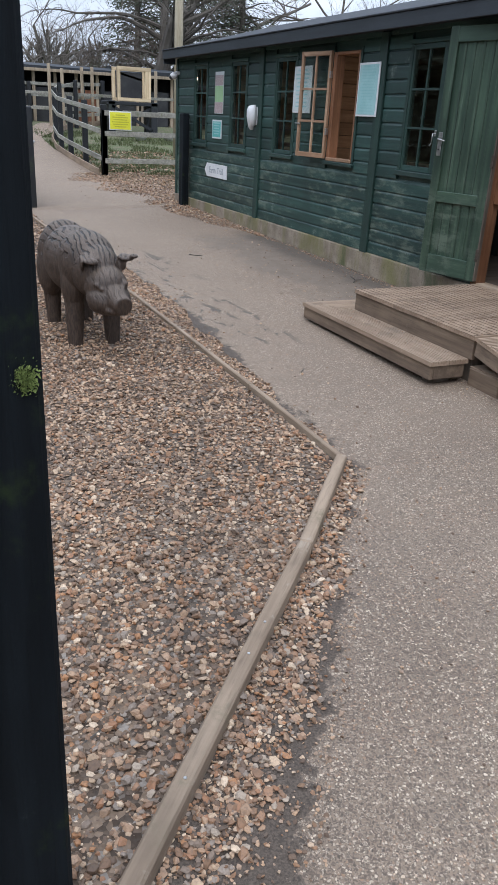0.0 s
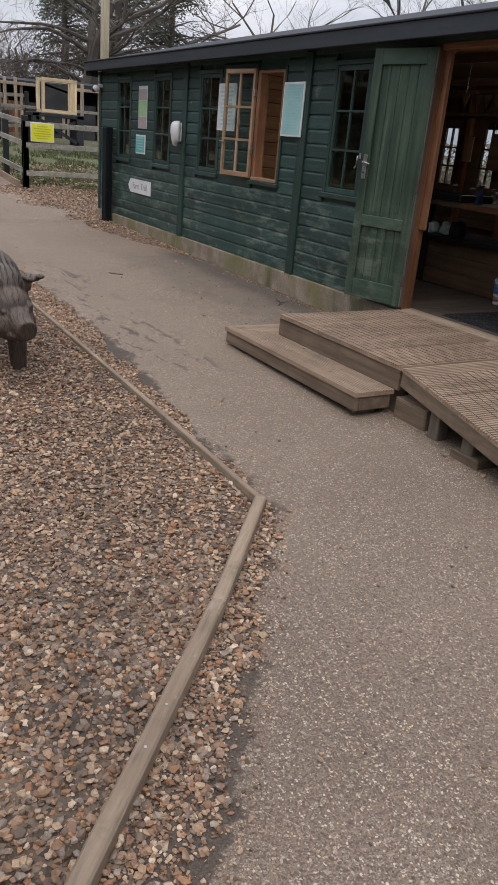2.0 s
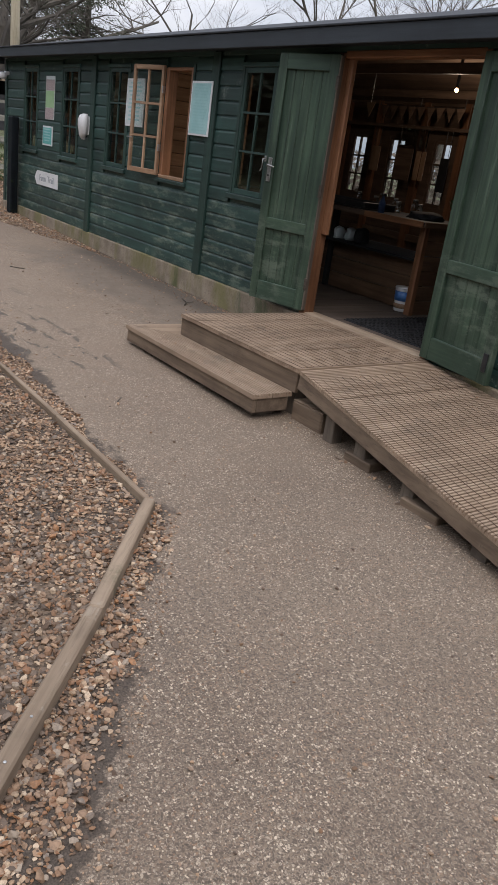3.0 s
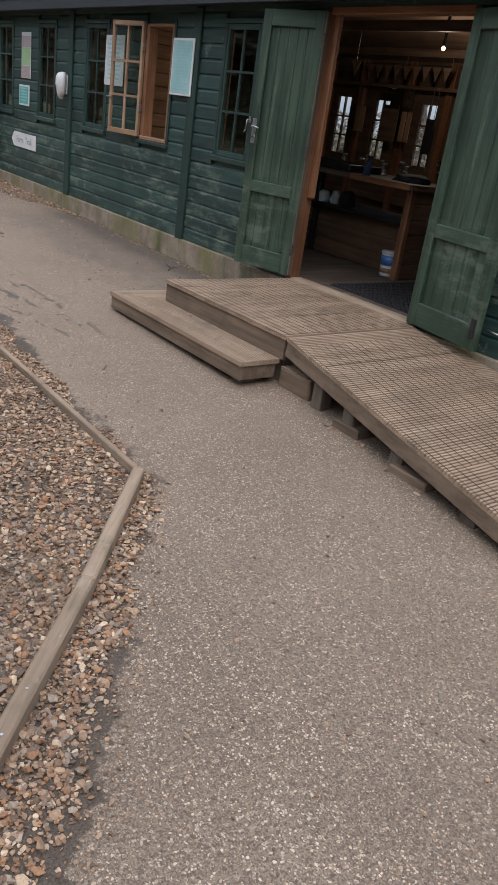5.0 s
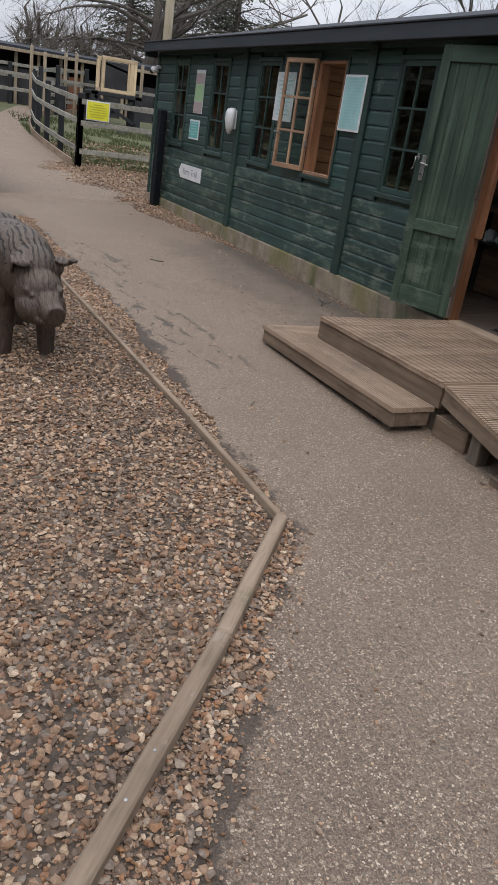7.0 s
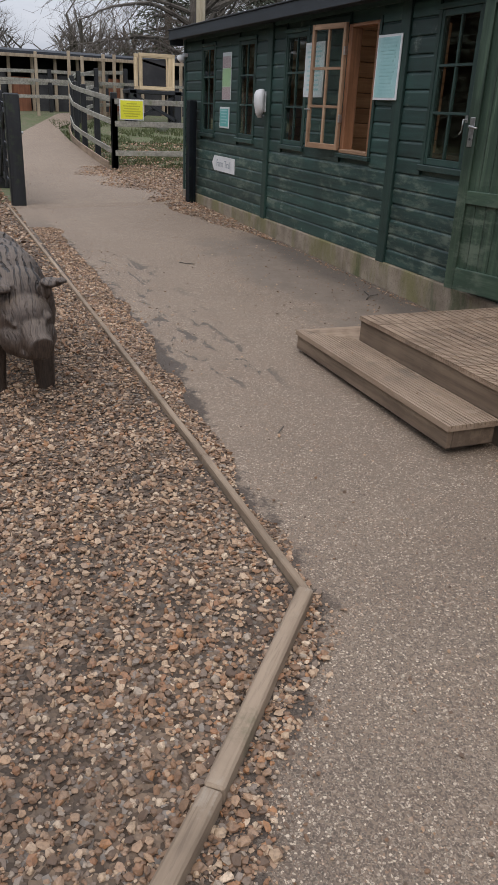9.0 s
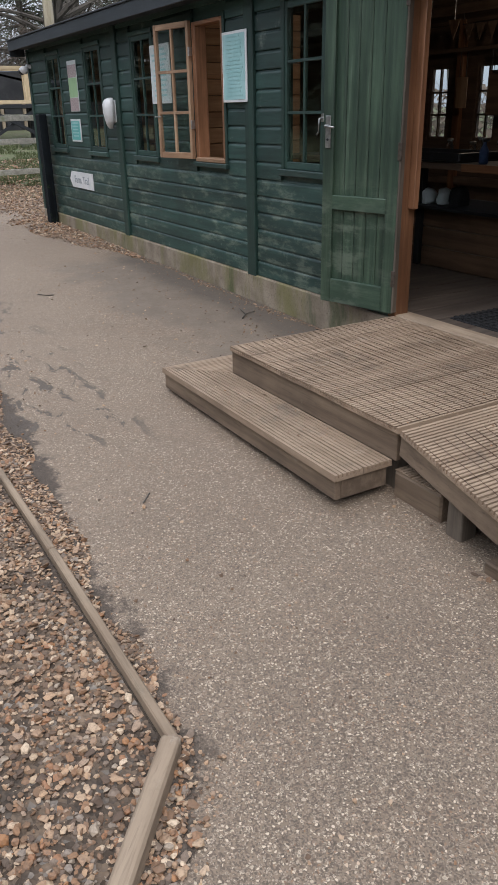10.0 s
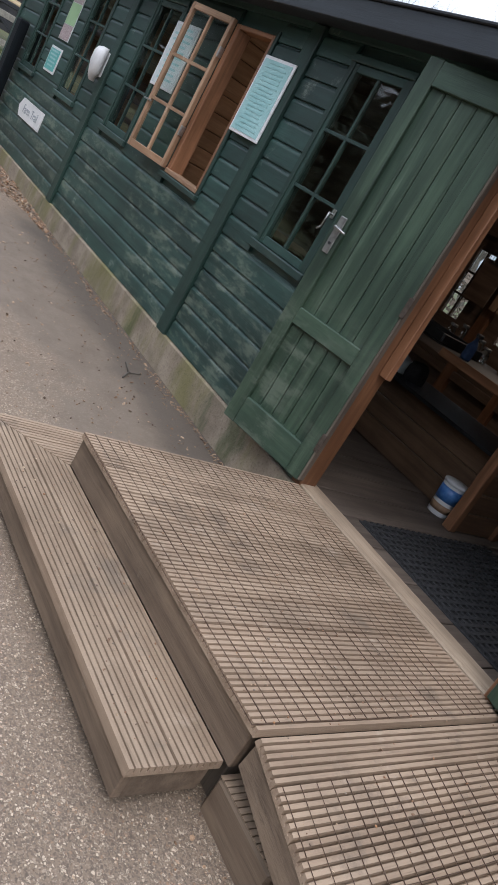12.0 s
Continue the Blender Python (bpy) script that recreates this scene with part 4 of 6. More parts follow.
DX, DY0, DY1, DZ = 3.447, 3.7, 5.155, 0.36
deck = thing("deck", (4.1, 4.4, 0), "low weathered timber deck of ridged boards with wire mesh", "deck")
bw = (DY1 - DY0) / 11
deck_board = grooved(FX - 0.03 - DX, bw - 0.0015, 0.028, "x", M_DECK_X)
for i in range(11):
    piece("deck_board", deck_board, deck, (DX, DY0 + i * bw + 0.002, DZ - 0.028 + 0.0015 * math.sin(i * 5)))
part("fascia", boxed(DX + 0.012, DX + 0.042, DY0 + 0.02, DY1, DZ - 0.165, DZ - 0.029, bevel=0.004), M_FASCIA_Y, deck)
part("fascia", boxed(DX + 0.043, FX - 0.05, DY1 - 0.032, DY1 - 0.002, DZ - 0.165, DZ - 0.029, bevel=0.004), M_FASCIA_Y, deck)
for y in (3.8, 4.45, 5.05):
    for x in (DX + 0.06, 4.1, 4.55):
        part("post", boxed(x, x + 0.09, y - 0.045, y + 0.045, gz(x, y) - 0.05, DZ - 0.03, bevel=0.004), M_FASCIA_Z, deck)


def mesh_wires(y0, y1, x0, x1, height, sx, sy, seed):
    rnd = random.Random(seed)
    bm = bmesh.new()
    def wire(a, b):
        steps = 8
        pts = [Vector(a).lerp(Vector(b), i / steps) + Vector((rnd.uniform(-0.003, 0.003), rnd.uniform(-0.003, 0.003), 0)) for i in range(steps + 1)]
        for p, q in zip(pts, pts[1:]):
            p, q = p.copy(), q.copy()
            p.z, q.z = height(p.x, p.y), height(q.x, q.y)
            if rnd.random() < 0.93:
                rod(bm, p, q, rnd.uniform(0.0009, 0.0016), sides=4, caps=False)
    x = x0(y0, 0) if callable(x0) else x0
    k = 0
    while k * sx < 1.3:
        f = k * sx
        a, b = (x0(y0, f), x0(y1, f)) if callable(x0) else (x0 + f, x0 + f)
        if max(a, b) < x1:
            wire((a, y0, 0), (b, y1, 0))
        k += 1
    y = y0
    while y < y1:
        wire((x0(y, 0) if callable(x0) else x0, y, 0), (x1, y, 0))
        y += sy
    return bm


tagged(part("wire_mesh", mesh_wires(DY0 + 0.02, DY1 - 0.02, DX - 0.01, FX - 0.06, lambda x, y: DZ + 0.0015, 0.052, 1.2, 3), M_WIRE, deck, "dark wire mesh stapled on the boards"), kind="stuff")

step = thing("deck_step", (3.3, 4.5, 0), "low timber step with ridged treads and a mitred corner", "step")
SX, SY0, SY1, SZ = 3.152, 3.74, 5.47, 0.199
MITRE = (SY1 - DY1) / (DX - SX)
for i in range(2):
    w = (DX + 0.011 - SX) / 2
    piece("tread", grooved(SY1 - SY0 - 0.003 - MITRE * i * w, w - 0.004 + 0.0042 * i, 0.03, "y", M_DECK_Y, 0.0, -MITRE, 0.0215, 0.0048), step, (SX + i * w, SY0, SZ - 0.03))
for i in range(2):
    w = (SY1 - DY1) / 2
    x = DX - i * w / MITRE + 0.004
    piece("tread", grooved(4.5 - x, w - 0.004, 0.03, "x", M_DECK_X, -1 / MITRE, 0.0, 0.0215, 0.0048), step, (x, DY1 + i * w, SZ - 0.0305))
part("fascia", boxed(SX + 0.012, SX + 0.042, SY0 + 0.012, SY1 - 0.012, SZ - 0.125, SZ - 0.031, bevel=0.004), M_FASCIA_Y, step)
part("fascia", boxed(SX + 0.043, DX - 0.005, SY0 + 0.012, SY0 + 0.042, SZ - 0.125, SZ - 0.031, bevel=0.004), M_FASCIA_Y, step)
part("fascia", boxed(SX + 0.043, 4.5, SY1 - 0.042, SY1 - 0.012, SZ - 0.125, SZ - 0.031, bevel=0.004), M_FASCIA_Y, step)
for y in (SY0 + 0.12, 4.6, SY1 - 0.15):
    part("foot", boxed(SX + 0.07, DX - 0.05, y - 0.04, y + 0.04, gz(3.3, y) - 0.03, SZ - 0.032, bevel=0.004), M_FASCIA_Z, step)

RS = 0.105
RY = 0.75


def ramp_edge(y, inset=0.0):
    return DX + 0.003 + (DY0 - y) * -0.172 + inset


def ramp_z(x, y):
    return DZ - 0.004 - RS * (DY0 - y)


ramp = thing("ramp", (4.0, 2.5, 0), "weathered timber ramp of ridged boards covered with wire mesh", "ramp")
rw = 0.1325
k = 0
y = DY0 - 0.006
while y - rw > RY:
    x = ramp_edge(y - rw)
    board = grooved(FX - 0.05 - x, rw - 0.0015, 0.026, "x", M_DECK_X, 0.172, 0.0, 0.0235)
    ob = piece("deck_board", board, ramp)
    ob.matrix_basis = Matrix.Translation((x, y - rw, ramp_z(0, y - rw) - 0.026)) @ Matrix.Rotation(math.atan(RS), 4, "X")
    y -= rw
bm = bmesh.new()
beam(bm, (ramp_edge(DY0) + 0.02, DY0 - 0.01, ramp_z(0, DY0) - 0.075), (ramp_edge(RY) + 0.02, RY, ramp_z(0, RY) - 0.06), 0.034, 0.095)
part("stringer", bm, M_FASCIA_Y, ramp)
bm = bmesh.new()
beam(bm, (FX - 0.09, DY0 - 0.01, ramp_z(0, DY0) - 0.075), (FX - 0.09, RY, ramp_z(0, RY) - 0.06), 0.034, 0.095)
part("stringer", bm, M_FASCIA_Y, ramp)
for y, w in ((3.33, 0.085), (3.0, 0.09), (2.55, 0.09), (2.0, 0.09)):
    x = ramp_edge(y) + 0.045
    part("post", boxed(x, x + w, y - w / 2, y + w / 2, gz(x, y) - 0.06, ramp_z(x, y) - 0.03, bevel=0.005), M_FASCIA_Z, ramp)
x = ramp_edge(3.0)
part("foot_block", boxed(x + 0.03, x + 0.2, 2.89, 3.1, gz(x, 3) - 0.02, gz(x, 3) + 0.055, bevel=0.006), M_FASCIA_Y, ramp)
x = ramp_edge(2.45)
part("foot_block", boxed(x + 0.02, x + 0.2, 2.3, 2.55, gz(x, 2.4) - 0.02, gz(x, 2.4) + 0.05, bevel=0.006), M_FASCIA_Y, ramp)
tagged(part("wire_mesh", mesh_wires(RY + 0.02, DY0 - 0.15, lambda y, f: ramp_edge(y, 0.02) + f, FX - 0.08, lambda x, y: ramp_z(x, y) + 0.0025, 0.058, 2.5, 5), M_WIRE, ramp, "dark wire mesh stapled on the boards"), kind="stuff")
sleeper = thing("sleeper_block", (3.55, 3.6, 0), "short dark timber sleeper with a grip strip beside the step", "timber block")
part("body", boxed(3.465, 3.64, 3.44, 3.732, gz(3.5, 3.6) - 0.02, 0.148, bevel=0.01), M_FASCIA_Y, sleeper)
for i in range(14):
    part("grip_rib", boxed(3.47, 3.635, 3.448 + i * 0.0205, 3.464 + i * 0.0205, 0.1485, 0.1525), M_DECK_X, sleeper)

# ---- kerbs ----
kerb = thing("kerb", (2.03, 6, 0), "weathered timber kerb boards round the gravel bed", "kerb", kind="structure")
for a, b in ((2.945, 4.05), (4.055, 6.3), (6.31, 8.6), (8.61, 12.2)):
    bm = bmesh.new()
    beam(bm, (2.036 - 0.014 * max(a - 4.5, 0), a, gz(2, a) - 0.004), (2.036 - 0.014 * max(b - 4.5, 0), b, gz(2, b) - 0.004), 0.03, 0.09, 0.005)
    part("kerb_board", bm, M_KERB, kerb)
for a, b, o in ((CORNER, JOINT, OUT), (JOINT + EDGE2 * 0.004, BED_END, OUT2)):
    a, b = a - o * 0.0275, b - o * 0.0275
    bm = bmesh.new()
    beam(bm, (a.x, a.y, gz(a.x, a.y) + 0.008), (b.x, b.y, gz(b.x, b.y) + 0.008), 0.055, 0.1, 0.007)
    part("kerb_board", bm, M_KERB_SLANT, kerb)


# ---- on the hut's front ----
def notice(name, y0, y1, z0, z1, x, label, backing, sheet_mat, bars, ink, frame_w=0.018):
    """A framed or laminated notice flat on the wall, with rows of unreadable print."""
    n = thing(name, (x, (y0 + y1) / 2, z0), label, "notice")
    part("frame", boxed(x - 0.012, x, y0, y1, z0, z1, bevel=0.003), backing, n)
    sheet_ob = part("sheet", boxed(x - 0.0145, x - 0.0122, y0 + frame_w, y1 - frame_w, z0 + frame_w, z1 - frame_w), sheet_mat, n)
    rnd = random.Random(name + str(y0))
    h, w = z1 - z0 - 2 * frame_w, y1 - y0 - 2 * frame_w
    bm = bmesh.new()
    for i in range(bars):
        z = z1 - frame_w - h * (i + 0.8) / (bars + 0.8)
        half = w * rnd.uniform(0.25, 0.42)
        yc = (y0 + y1) / 2
        block(bm, x - 0.0165, x - 0.0147, yc - half, yc + half, z, z + h / bars * 0.38)
    part("print", bm, ink, sheet_ob, "faded rows of print")
    return n


WX = FX - 0.006
notice("notice_board", 6.95, 7.325, 1.65, 2.145, FX - 0.032, "tall framed notice in pale teal with faded print", M_WHITE, M_PALETEAL, 16, M_MIDTEAL, 0.02)
notice("notice_board", 8.36, 8.79, 1.665, 2.16, WX, "framed pale notice partly behind the open sash", M_WHITE, M_PAPER, 10, M_PALETEAL, 0.02)
notice("poster", 10.98, 11.33, 1.28, 1.535, WX, "small framed teal poster", M_WHITE, M_TEAL, 5, M_PALETEAL, 0.022)
strip = thing("photo_strip", (WX, 11.1, 1.62), "tall laminated strip with photographs and green text", "poster")
part("backing", boxed(WX - 0.006, WX, 10.955, 11.275, 1.62, 2.17, bevel=0.001), M_PAPER, strip)
part("photograph", boxed(WX - 0.0085, WX - 0.0062, 10.965, 11.265, 1.99, 2.125), M_PINKPRINT, strip)
part("green_panel", boxed(WX - 0.0085, WX - 0.0062, 10.965, 11.265, 1.775, 1.985), M_LEAFGREEN, strip)
part("photograph", boxed(WX - 0.0085, WX - 0.0062, 10.965, 11.265, 1.625, 1.77), M_PINKPRINT, strip)

sign = thing("direction_sign", (WX, 11.15, 0.73), "white arrow-ended sign with pale grey words", "sign")
bm = bmesh.new()
prof = [(10.73, 0.735), (11.5, 0.735), (11.585, 0.83), (11.5, 0.925), (10.73, 0.925)]
vs = [bm.verts.new((WX - 0.001, y, z)) for y, z in prof]
f = bm.faces.new(vs)
ext = bmesh.ops.extrude_face_region(bm, geom=[f])
bmesh.ops.translate(bm, vec=(-0.012, 0, 0), verts=[v for v in ext["geom"] if isinstance(v, bmesh.types.BMVert)])
part("panel", bm, M_WHITE, sign)


def lettering(text, size, m, material, parent, name="lettering"):
    """Raised words in the built-in font, as a mesh."""
    curve = bpy.data.curves.new(name, "FONT")
    curve.body, curve.size, curve.extrude = text, size, 0.001
    curve.align_x, curve.align_y = "CENTER", "CENTER"
    tmp = bpy.data.objects.new("tmp", curve)
    scene.collection.objects.link(tmp)
    data = bpy.data.meshes.new_from_object(tmp.evaluated_get(bpy.context.evaluated_depsgraph_get()))
    bpy.data.objects.remove(tmp)
    data.transform(m)
    data.materials.clear()
    data.materials.append(material)
    ob = new(name, data)
    ob.parent = parent
    ob.matrix_parent_inverse = Matrix.Translation(parent.location).inverted()
    return ob


FACING = Matrix(((0, 0, -1, 0), (-1, 0, 0, 0), (0, 1, 0, 0), (0, 0, 0, 1)))
lettering("Farm", 0.125, Matrix.Translation((WX - 0.0145, 11.27, 0.83)) @ FACING, M_GREYINK, sign, "word")
lettering("Trail", 0.125, Matrix.Translation((WX - 0.0145, 10.97, 0.83)) @ FACING, M_GREYINK, sign, "word")

hand_box = thing("soap_dispenser", (FX - 0.03, 9.8, 1.45), "white plastic wall dispenser with a pointed lower lip", "dispenser")
bm = bmesh.new()
ring = []
for k, (z, w, d) in enumerate(((1.44, 0.02, 0.05), (1.475, 0.035, 0.075), (1.51, 0.078, 0.09), (1.6, 0.092, 0.11), (1.68, 0.09, 0.11), (1.725, 0.07, 0.09), (1.742, 0.04, 0.05))):
    ring.append([bm.verts.new((FX - 0.03 - d * (0.5 + 0.5 * math.cos(t)), 9.81 + w * math.sin(t) + (0.03 if k < 2 else 0), z)) for t in (math.tau * i / 14 for i in range(14))])
for p, q in zip(ring, ring[1:]):
    for i in range(14):
        bm.faces.new((p[i], p[(i + 1) % 14], q[(i + 1) % 14], q[i]))
bm.faces.new(ring[0][::-1])
bm.faces.new(ring[-1])
part("cover", bm, M_WHITE, hand_box, "", True)
part("backplate", boxed(FX - 0.032, FX - 0.002, 9.73, 9.9, 1.5, 1.72, bevel=0.006), M_WHITE, hand_box)

cctv = thing("security_camera", (FX, 12.8, 2.1), "small white dome security camera with dark lens", "camera")
part("bracket", boxed(FX - 0.07, FX - 0.005, 12.8, 12.87, 2.17, 2.22, bevel=0.006), M_WHITE, cctv)
bm = bmesh.new()
bmesh.ops.create_uvsphere(bm, u_segments=14, v_segments=9, radius=0.055, matrix=Matrix.Translation((FX - 0.1, 12.83, 2.15)) @ Matrix.Diagonal((1.2, 1, 0.95, 1)))
housing = part("housing", bm, M_WHITE, cctv, "", True)
bm = bmesh.new()
bmesh.ops.create_uvsphere(bm, u_segments=12, v_segments=8, radius=0.043, matrix=Matrix.Translation((FX - 0.135, 12.85, 2.13)))
part("lens", bm, M_DARKPLASTIC, housing, "black lens", True)

stub = thing("gate_post", (4.58, 12.33, 0), "black painted square post beside the hut wall", "post")
part("shaft", boxed(4.53, 4.635, 12.22, 12.4, gz(4.5, 12.3) - 0.1, 1.6, bevel=0.012), M_POST, stub)

# ---- inside the hut ----
mat_ = thing("door_mat", (5.4, 4.5, FLOOR), "black rubber ring mat inside the doorway", "mat")
bm = boxed(4.92, 6.1, 3.6, 4.92, FLOOR + 0.012, FLOOR + 0.018)
for i in range(26):
    y = 3.62 + i * 0.05
    block(bm, 4.93, 6.09, y, y + 0.02, FLOOR + 0.016, FLOOR + 0.03)
for i in range(23):
    x = 4.94 + i * 0.05
    block(bm, x, x + 0.02, 3.61, 4.91, FLOOR + 0.016, FLOOR + 0.029)
tagged(part("mat", bm, M_RUBBER, mat_, "ribbed rubber lattice"), kind="stuff")

CX, CY, CZ = 5.85, 5.02, 1.2
counter = thing("counter", (CX, 6, FLOOR), "dark pine serving counter with boarded front and end", "counter")
part("post", boxed(CX - 0.03, CX + 0.03, CY, CY + 0.07, FLOOR + 0.012, CZ - 0.04, bevel=0.006), M_PINE_Z, counter, "orange pine corner post")
part("post", boxed(CX + 0.42, CX + 0.48, CY - 0.005, CY + 0.06, FLOOR + 0.012, CZ - 0.04, bevel=0.006), M_PINE_Z, counter, "orange pine corner post")
part("worktop", boxed(CX - 0.1, CX + 0.75, CY - 0.03, 8.1, CZ - 0.04, CZ, bevel=0.006), M_BLACK_Y, counter)
part("edge_trim", boxed(CX - 0.118, CX - 0.101, CY - 0.03, 5.75, CZ - 0.05, CZ + 0.004, bevel=0.004), M_PINE_Y, counter, "worn pine edging")
part("edge_trim", boxed(CX - 0.112, CX - 0.101, 5.755, 8.1, CZ - 0.045, CZ + 0.004, bevel=0.004), M_DARKWOOD, counter, "dark pine edging")
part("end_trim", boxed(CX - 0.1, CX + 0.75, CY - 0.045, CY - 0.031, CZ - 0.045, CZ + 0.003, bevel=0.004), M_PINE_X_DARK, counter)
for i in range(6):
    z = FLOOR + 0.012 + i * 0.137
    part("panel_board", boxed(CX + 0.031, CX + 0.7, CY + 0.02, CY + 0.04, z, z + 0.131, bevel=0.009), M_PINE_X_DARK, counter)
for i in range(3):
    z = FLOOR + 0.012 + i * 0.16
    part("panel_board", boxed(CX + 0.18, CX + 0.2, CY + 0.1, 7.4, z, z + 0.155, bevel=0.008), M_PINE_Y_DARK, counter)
part("bracket", boxed(CX + 0.14, CX + 0.2, 6.42, 6.48, FLOOR + 0.012, CZ - 0.04, bevel=0.005), M_BLACK_Z, counter, "black upright under the worktop")
part("shelf", boxed(CX + 0.05, CX + 0.68, CY + 0.1, 7.4, 0.83, 0.855, bevel=0.003), M_BLACK_Y, counter)

tub = thing("paint_tub", (5.93, 5.23, FLOOR), "white plastic tub with a blue and orange printed label", "tub")
bucket = part("bucket", turned(bmesh.new(), (5.93, 5.23, FLOOR + 0.012), [(0.066, 0), (0.069, 0.01), (0.078, 0.2), (0.08, 0.21)]), M_WHITE, tub, "", True)
part("wrapper", turned(bmesh.new(), (5.93, 5.23, FLOOR + 0.012), [(0.0745, 0.1), (0.0785, 0.19)]), M_BLUE, bucket, "blue printed band", True)
part("wrapper", turned(bmesh.new(), (5.93, 5.23, FLOOR + 0.012), [(0.0712, 0.03), (0.0735, 0.075)]), M_SASH_Z, bucket, "tan printed band", True)
part("lid", turned(bmesh.new(), (5.93, 5.23, FLOOR + 0.012), [(0.083, 0.211), (0.083, 0.226), (0.077, 0.23), (0.02, 0.23)]), M_WHITE, bucket, "white lid", True)


def slumped(at, size, seed, squash=0.35):
    """A soft heap: a ball pulled about by folds and flattened where it rests."""
    bm = bmesh.new()
    bmesh.ops.create_icosphere(bm, subdivisions=3, radius=1)
    for v in bm.verts:
        d = noise.noise(v.co * 1.6 + Vector((seed, 0, 0))) * 0.35 + abs(noise.noise(v.co * 4.5 + Vector((0, seed, 0)))) * 0.25
        v.co = Vector([math.copysign(abs(c) ** 0.55, c) for c in v.co]) * (0.75 + d * 0.6)
        v.co.z = max(v.co.z, -squash)
        v.co = Vector((at[0] + v.co.x * size[0], at[1] + v.co.y * size[1], at[2] + (v.co.z + squash) * size[2]))
    return bm


for x, y, w, h, seed, mt, lab in ((6.06, 6.42, 0.07, 0.1, 1, M_PAPER, "crumpled pale paper bag on the shelf under the counter"), (6.12, 6.27, 0.06, 0.1, 4, M_PAPER, "crumpled pale paper bag on the shelf under the counter"),
                                  (6.12, 6.12, 0.075, 0.12, 7, M_RUBBER, "black cloth bag on the shelf under the counter")):
    whole("bag", slumped((x, y, 0.855), (0.09, w, h), seed), mt, lab, "bag", "bags under the counter", smooth=True)
whole("cloth", slumped((6.12, 5.32, CZ), (0.2, 0.17, 0.06), 11), M_RUBBER, "black cloth heaped on the counter's end", "cloth", smooth=True)
tray = thing("tray", (6.05, 6.3, CZ), "long dark shallow tray on the counter", "tray")
part("base", boxed(5.8, 6.25, 5.85, 6.95, CZ + 0.001, CZ + 0.012, bevel=0.004), M_DARKPLASTIC, tray)
for a, b, c, d in ((5.8, 5.815, 5.85, 6.95), (6.235, 6.25, 5.85, 6.95), (5.816, 6.234, 5.85, 5.865), (5.816, 6.234, 6.935, 6.95)):
    part("rim", boxed(a, b, c, d, CZ + 0.013, CZ + 0.07, bevel=0.004), M_DARKPLASTIC, tray)
rnd = random.Random(9)
for i, (x, y, h, r) in enumerate(((6.35, 5.62, 0.1, 0.03), (6.42, 5.76, 0.13, 0.034), (6.33, 5.9, 0.09, 0.036), (6.45, 6.06, 0.11, 0.03), (6.38, 6.2, 0.14, 0.03), (6.46, 6.36, 0.1, 0.036), (6.36, 6.52, 0.12, 0.032))):
    jar = thing("jar", (x, y, CZ), "small clear glass jar with a metal lid on the counter", "jar", "jars on the counter")
    glass = part("body", turned(bmesh.new(), (x, y, CZ + 0.001), [(r * 0.9, 0), (r, 0.01), (r, h * 0.75), (r * 0.7, h * 0.9), (r * 0.7, h)], 12), M_GLASS, jar, "clear glass", True)
    part("lid", turned(bmesh.new(), (x, y, CZ + 0.001), [(r * 0.8, h + 0.001), (r * 0.8, h + 0.018), (r * 0.7, h + 0.02)], 12), M_STEEL, glass, "bright metal lid", True)
spray = thing("spray_bottle", (5.86, 5.66, CZ), "blue plastic spray bottle on the counter", "bottle")
part("body", turned(bmesh.new(), (5.86, 5.66, CZ + 0.001), [(0.03, 0), (0.034, 0.01), (0.034, 0.09), (0.014, 0.13), (0.012, 0.15)], 12), M_BLUEDARK, spray, "", True)
part("trigger_head", boxed(5.835, 5.9, 5.65, 5.67, CZ + 0.152, CZ + 0.18, bevel=0.006), M_DARKPLASTIC, spray, "dark trigger head")
pot = thing("pot_plant", (6.42, 5.22, CZ), "small leafy green pot plant on the counter's end", "plant")
part("pot", turned(bmesh.new(), (6.42, 5.22, CZ + 0.001), [(0.045, 0), (0.06, 0.09), (0.066, 0.092), (0.064, 0.1)], 14), M_DARKPLASTIC, pot, "dark pot", True)
bm = bmesh.new()
for i in range(70):
    base = Vector((6.42 + rnd.gauss(0, 0.02), 5.22 + rnd.gauss(0, 0.02), CZ + 0.095))
    d = Vector((rnd.gauss(0, 0.6), rnd.gauss(0, 0.6), rnd.uniform(0.5, 1.4))).normalized() * rnd.uniform(0.08, 0.2)
    side = d.cross(Vector((0, 0, 1))).normalized() * rnd.uniform(0.008, 0.016)
    tip = base + d + Vector((0, 0, -0.03))
    mid = base + d * 0.6
    bm.faces.new([bm.verts.new(p) for p in (base, mid + side, tip, mid - side)])
part("leaves", bm, M_LEAF, pot, "green leaves")

# a boarded partition past the open window
partition = thing("wall_partition", (5.4, 8.25, FLOOR), "orange pine boarded partition inside the hut", "wall", kind="structure")
part("core", boxed(FX + 0.09, 6.0, 8.262, 8.3, FLOOR + 0.012, 2.4), M_DARKWOOD, partition)
for i in range(15):
    z = FLOOR + 0.014 + i * 0.137
    part("lining_board", boxed(FX + 0.09, 6.0, 8.245, 8.261, z, z + 0.132, bevel=0.006), M_PINE_X, partition, "orange pine lining board")

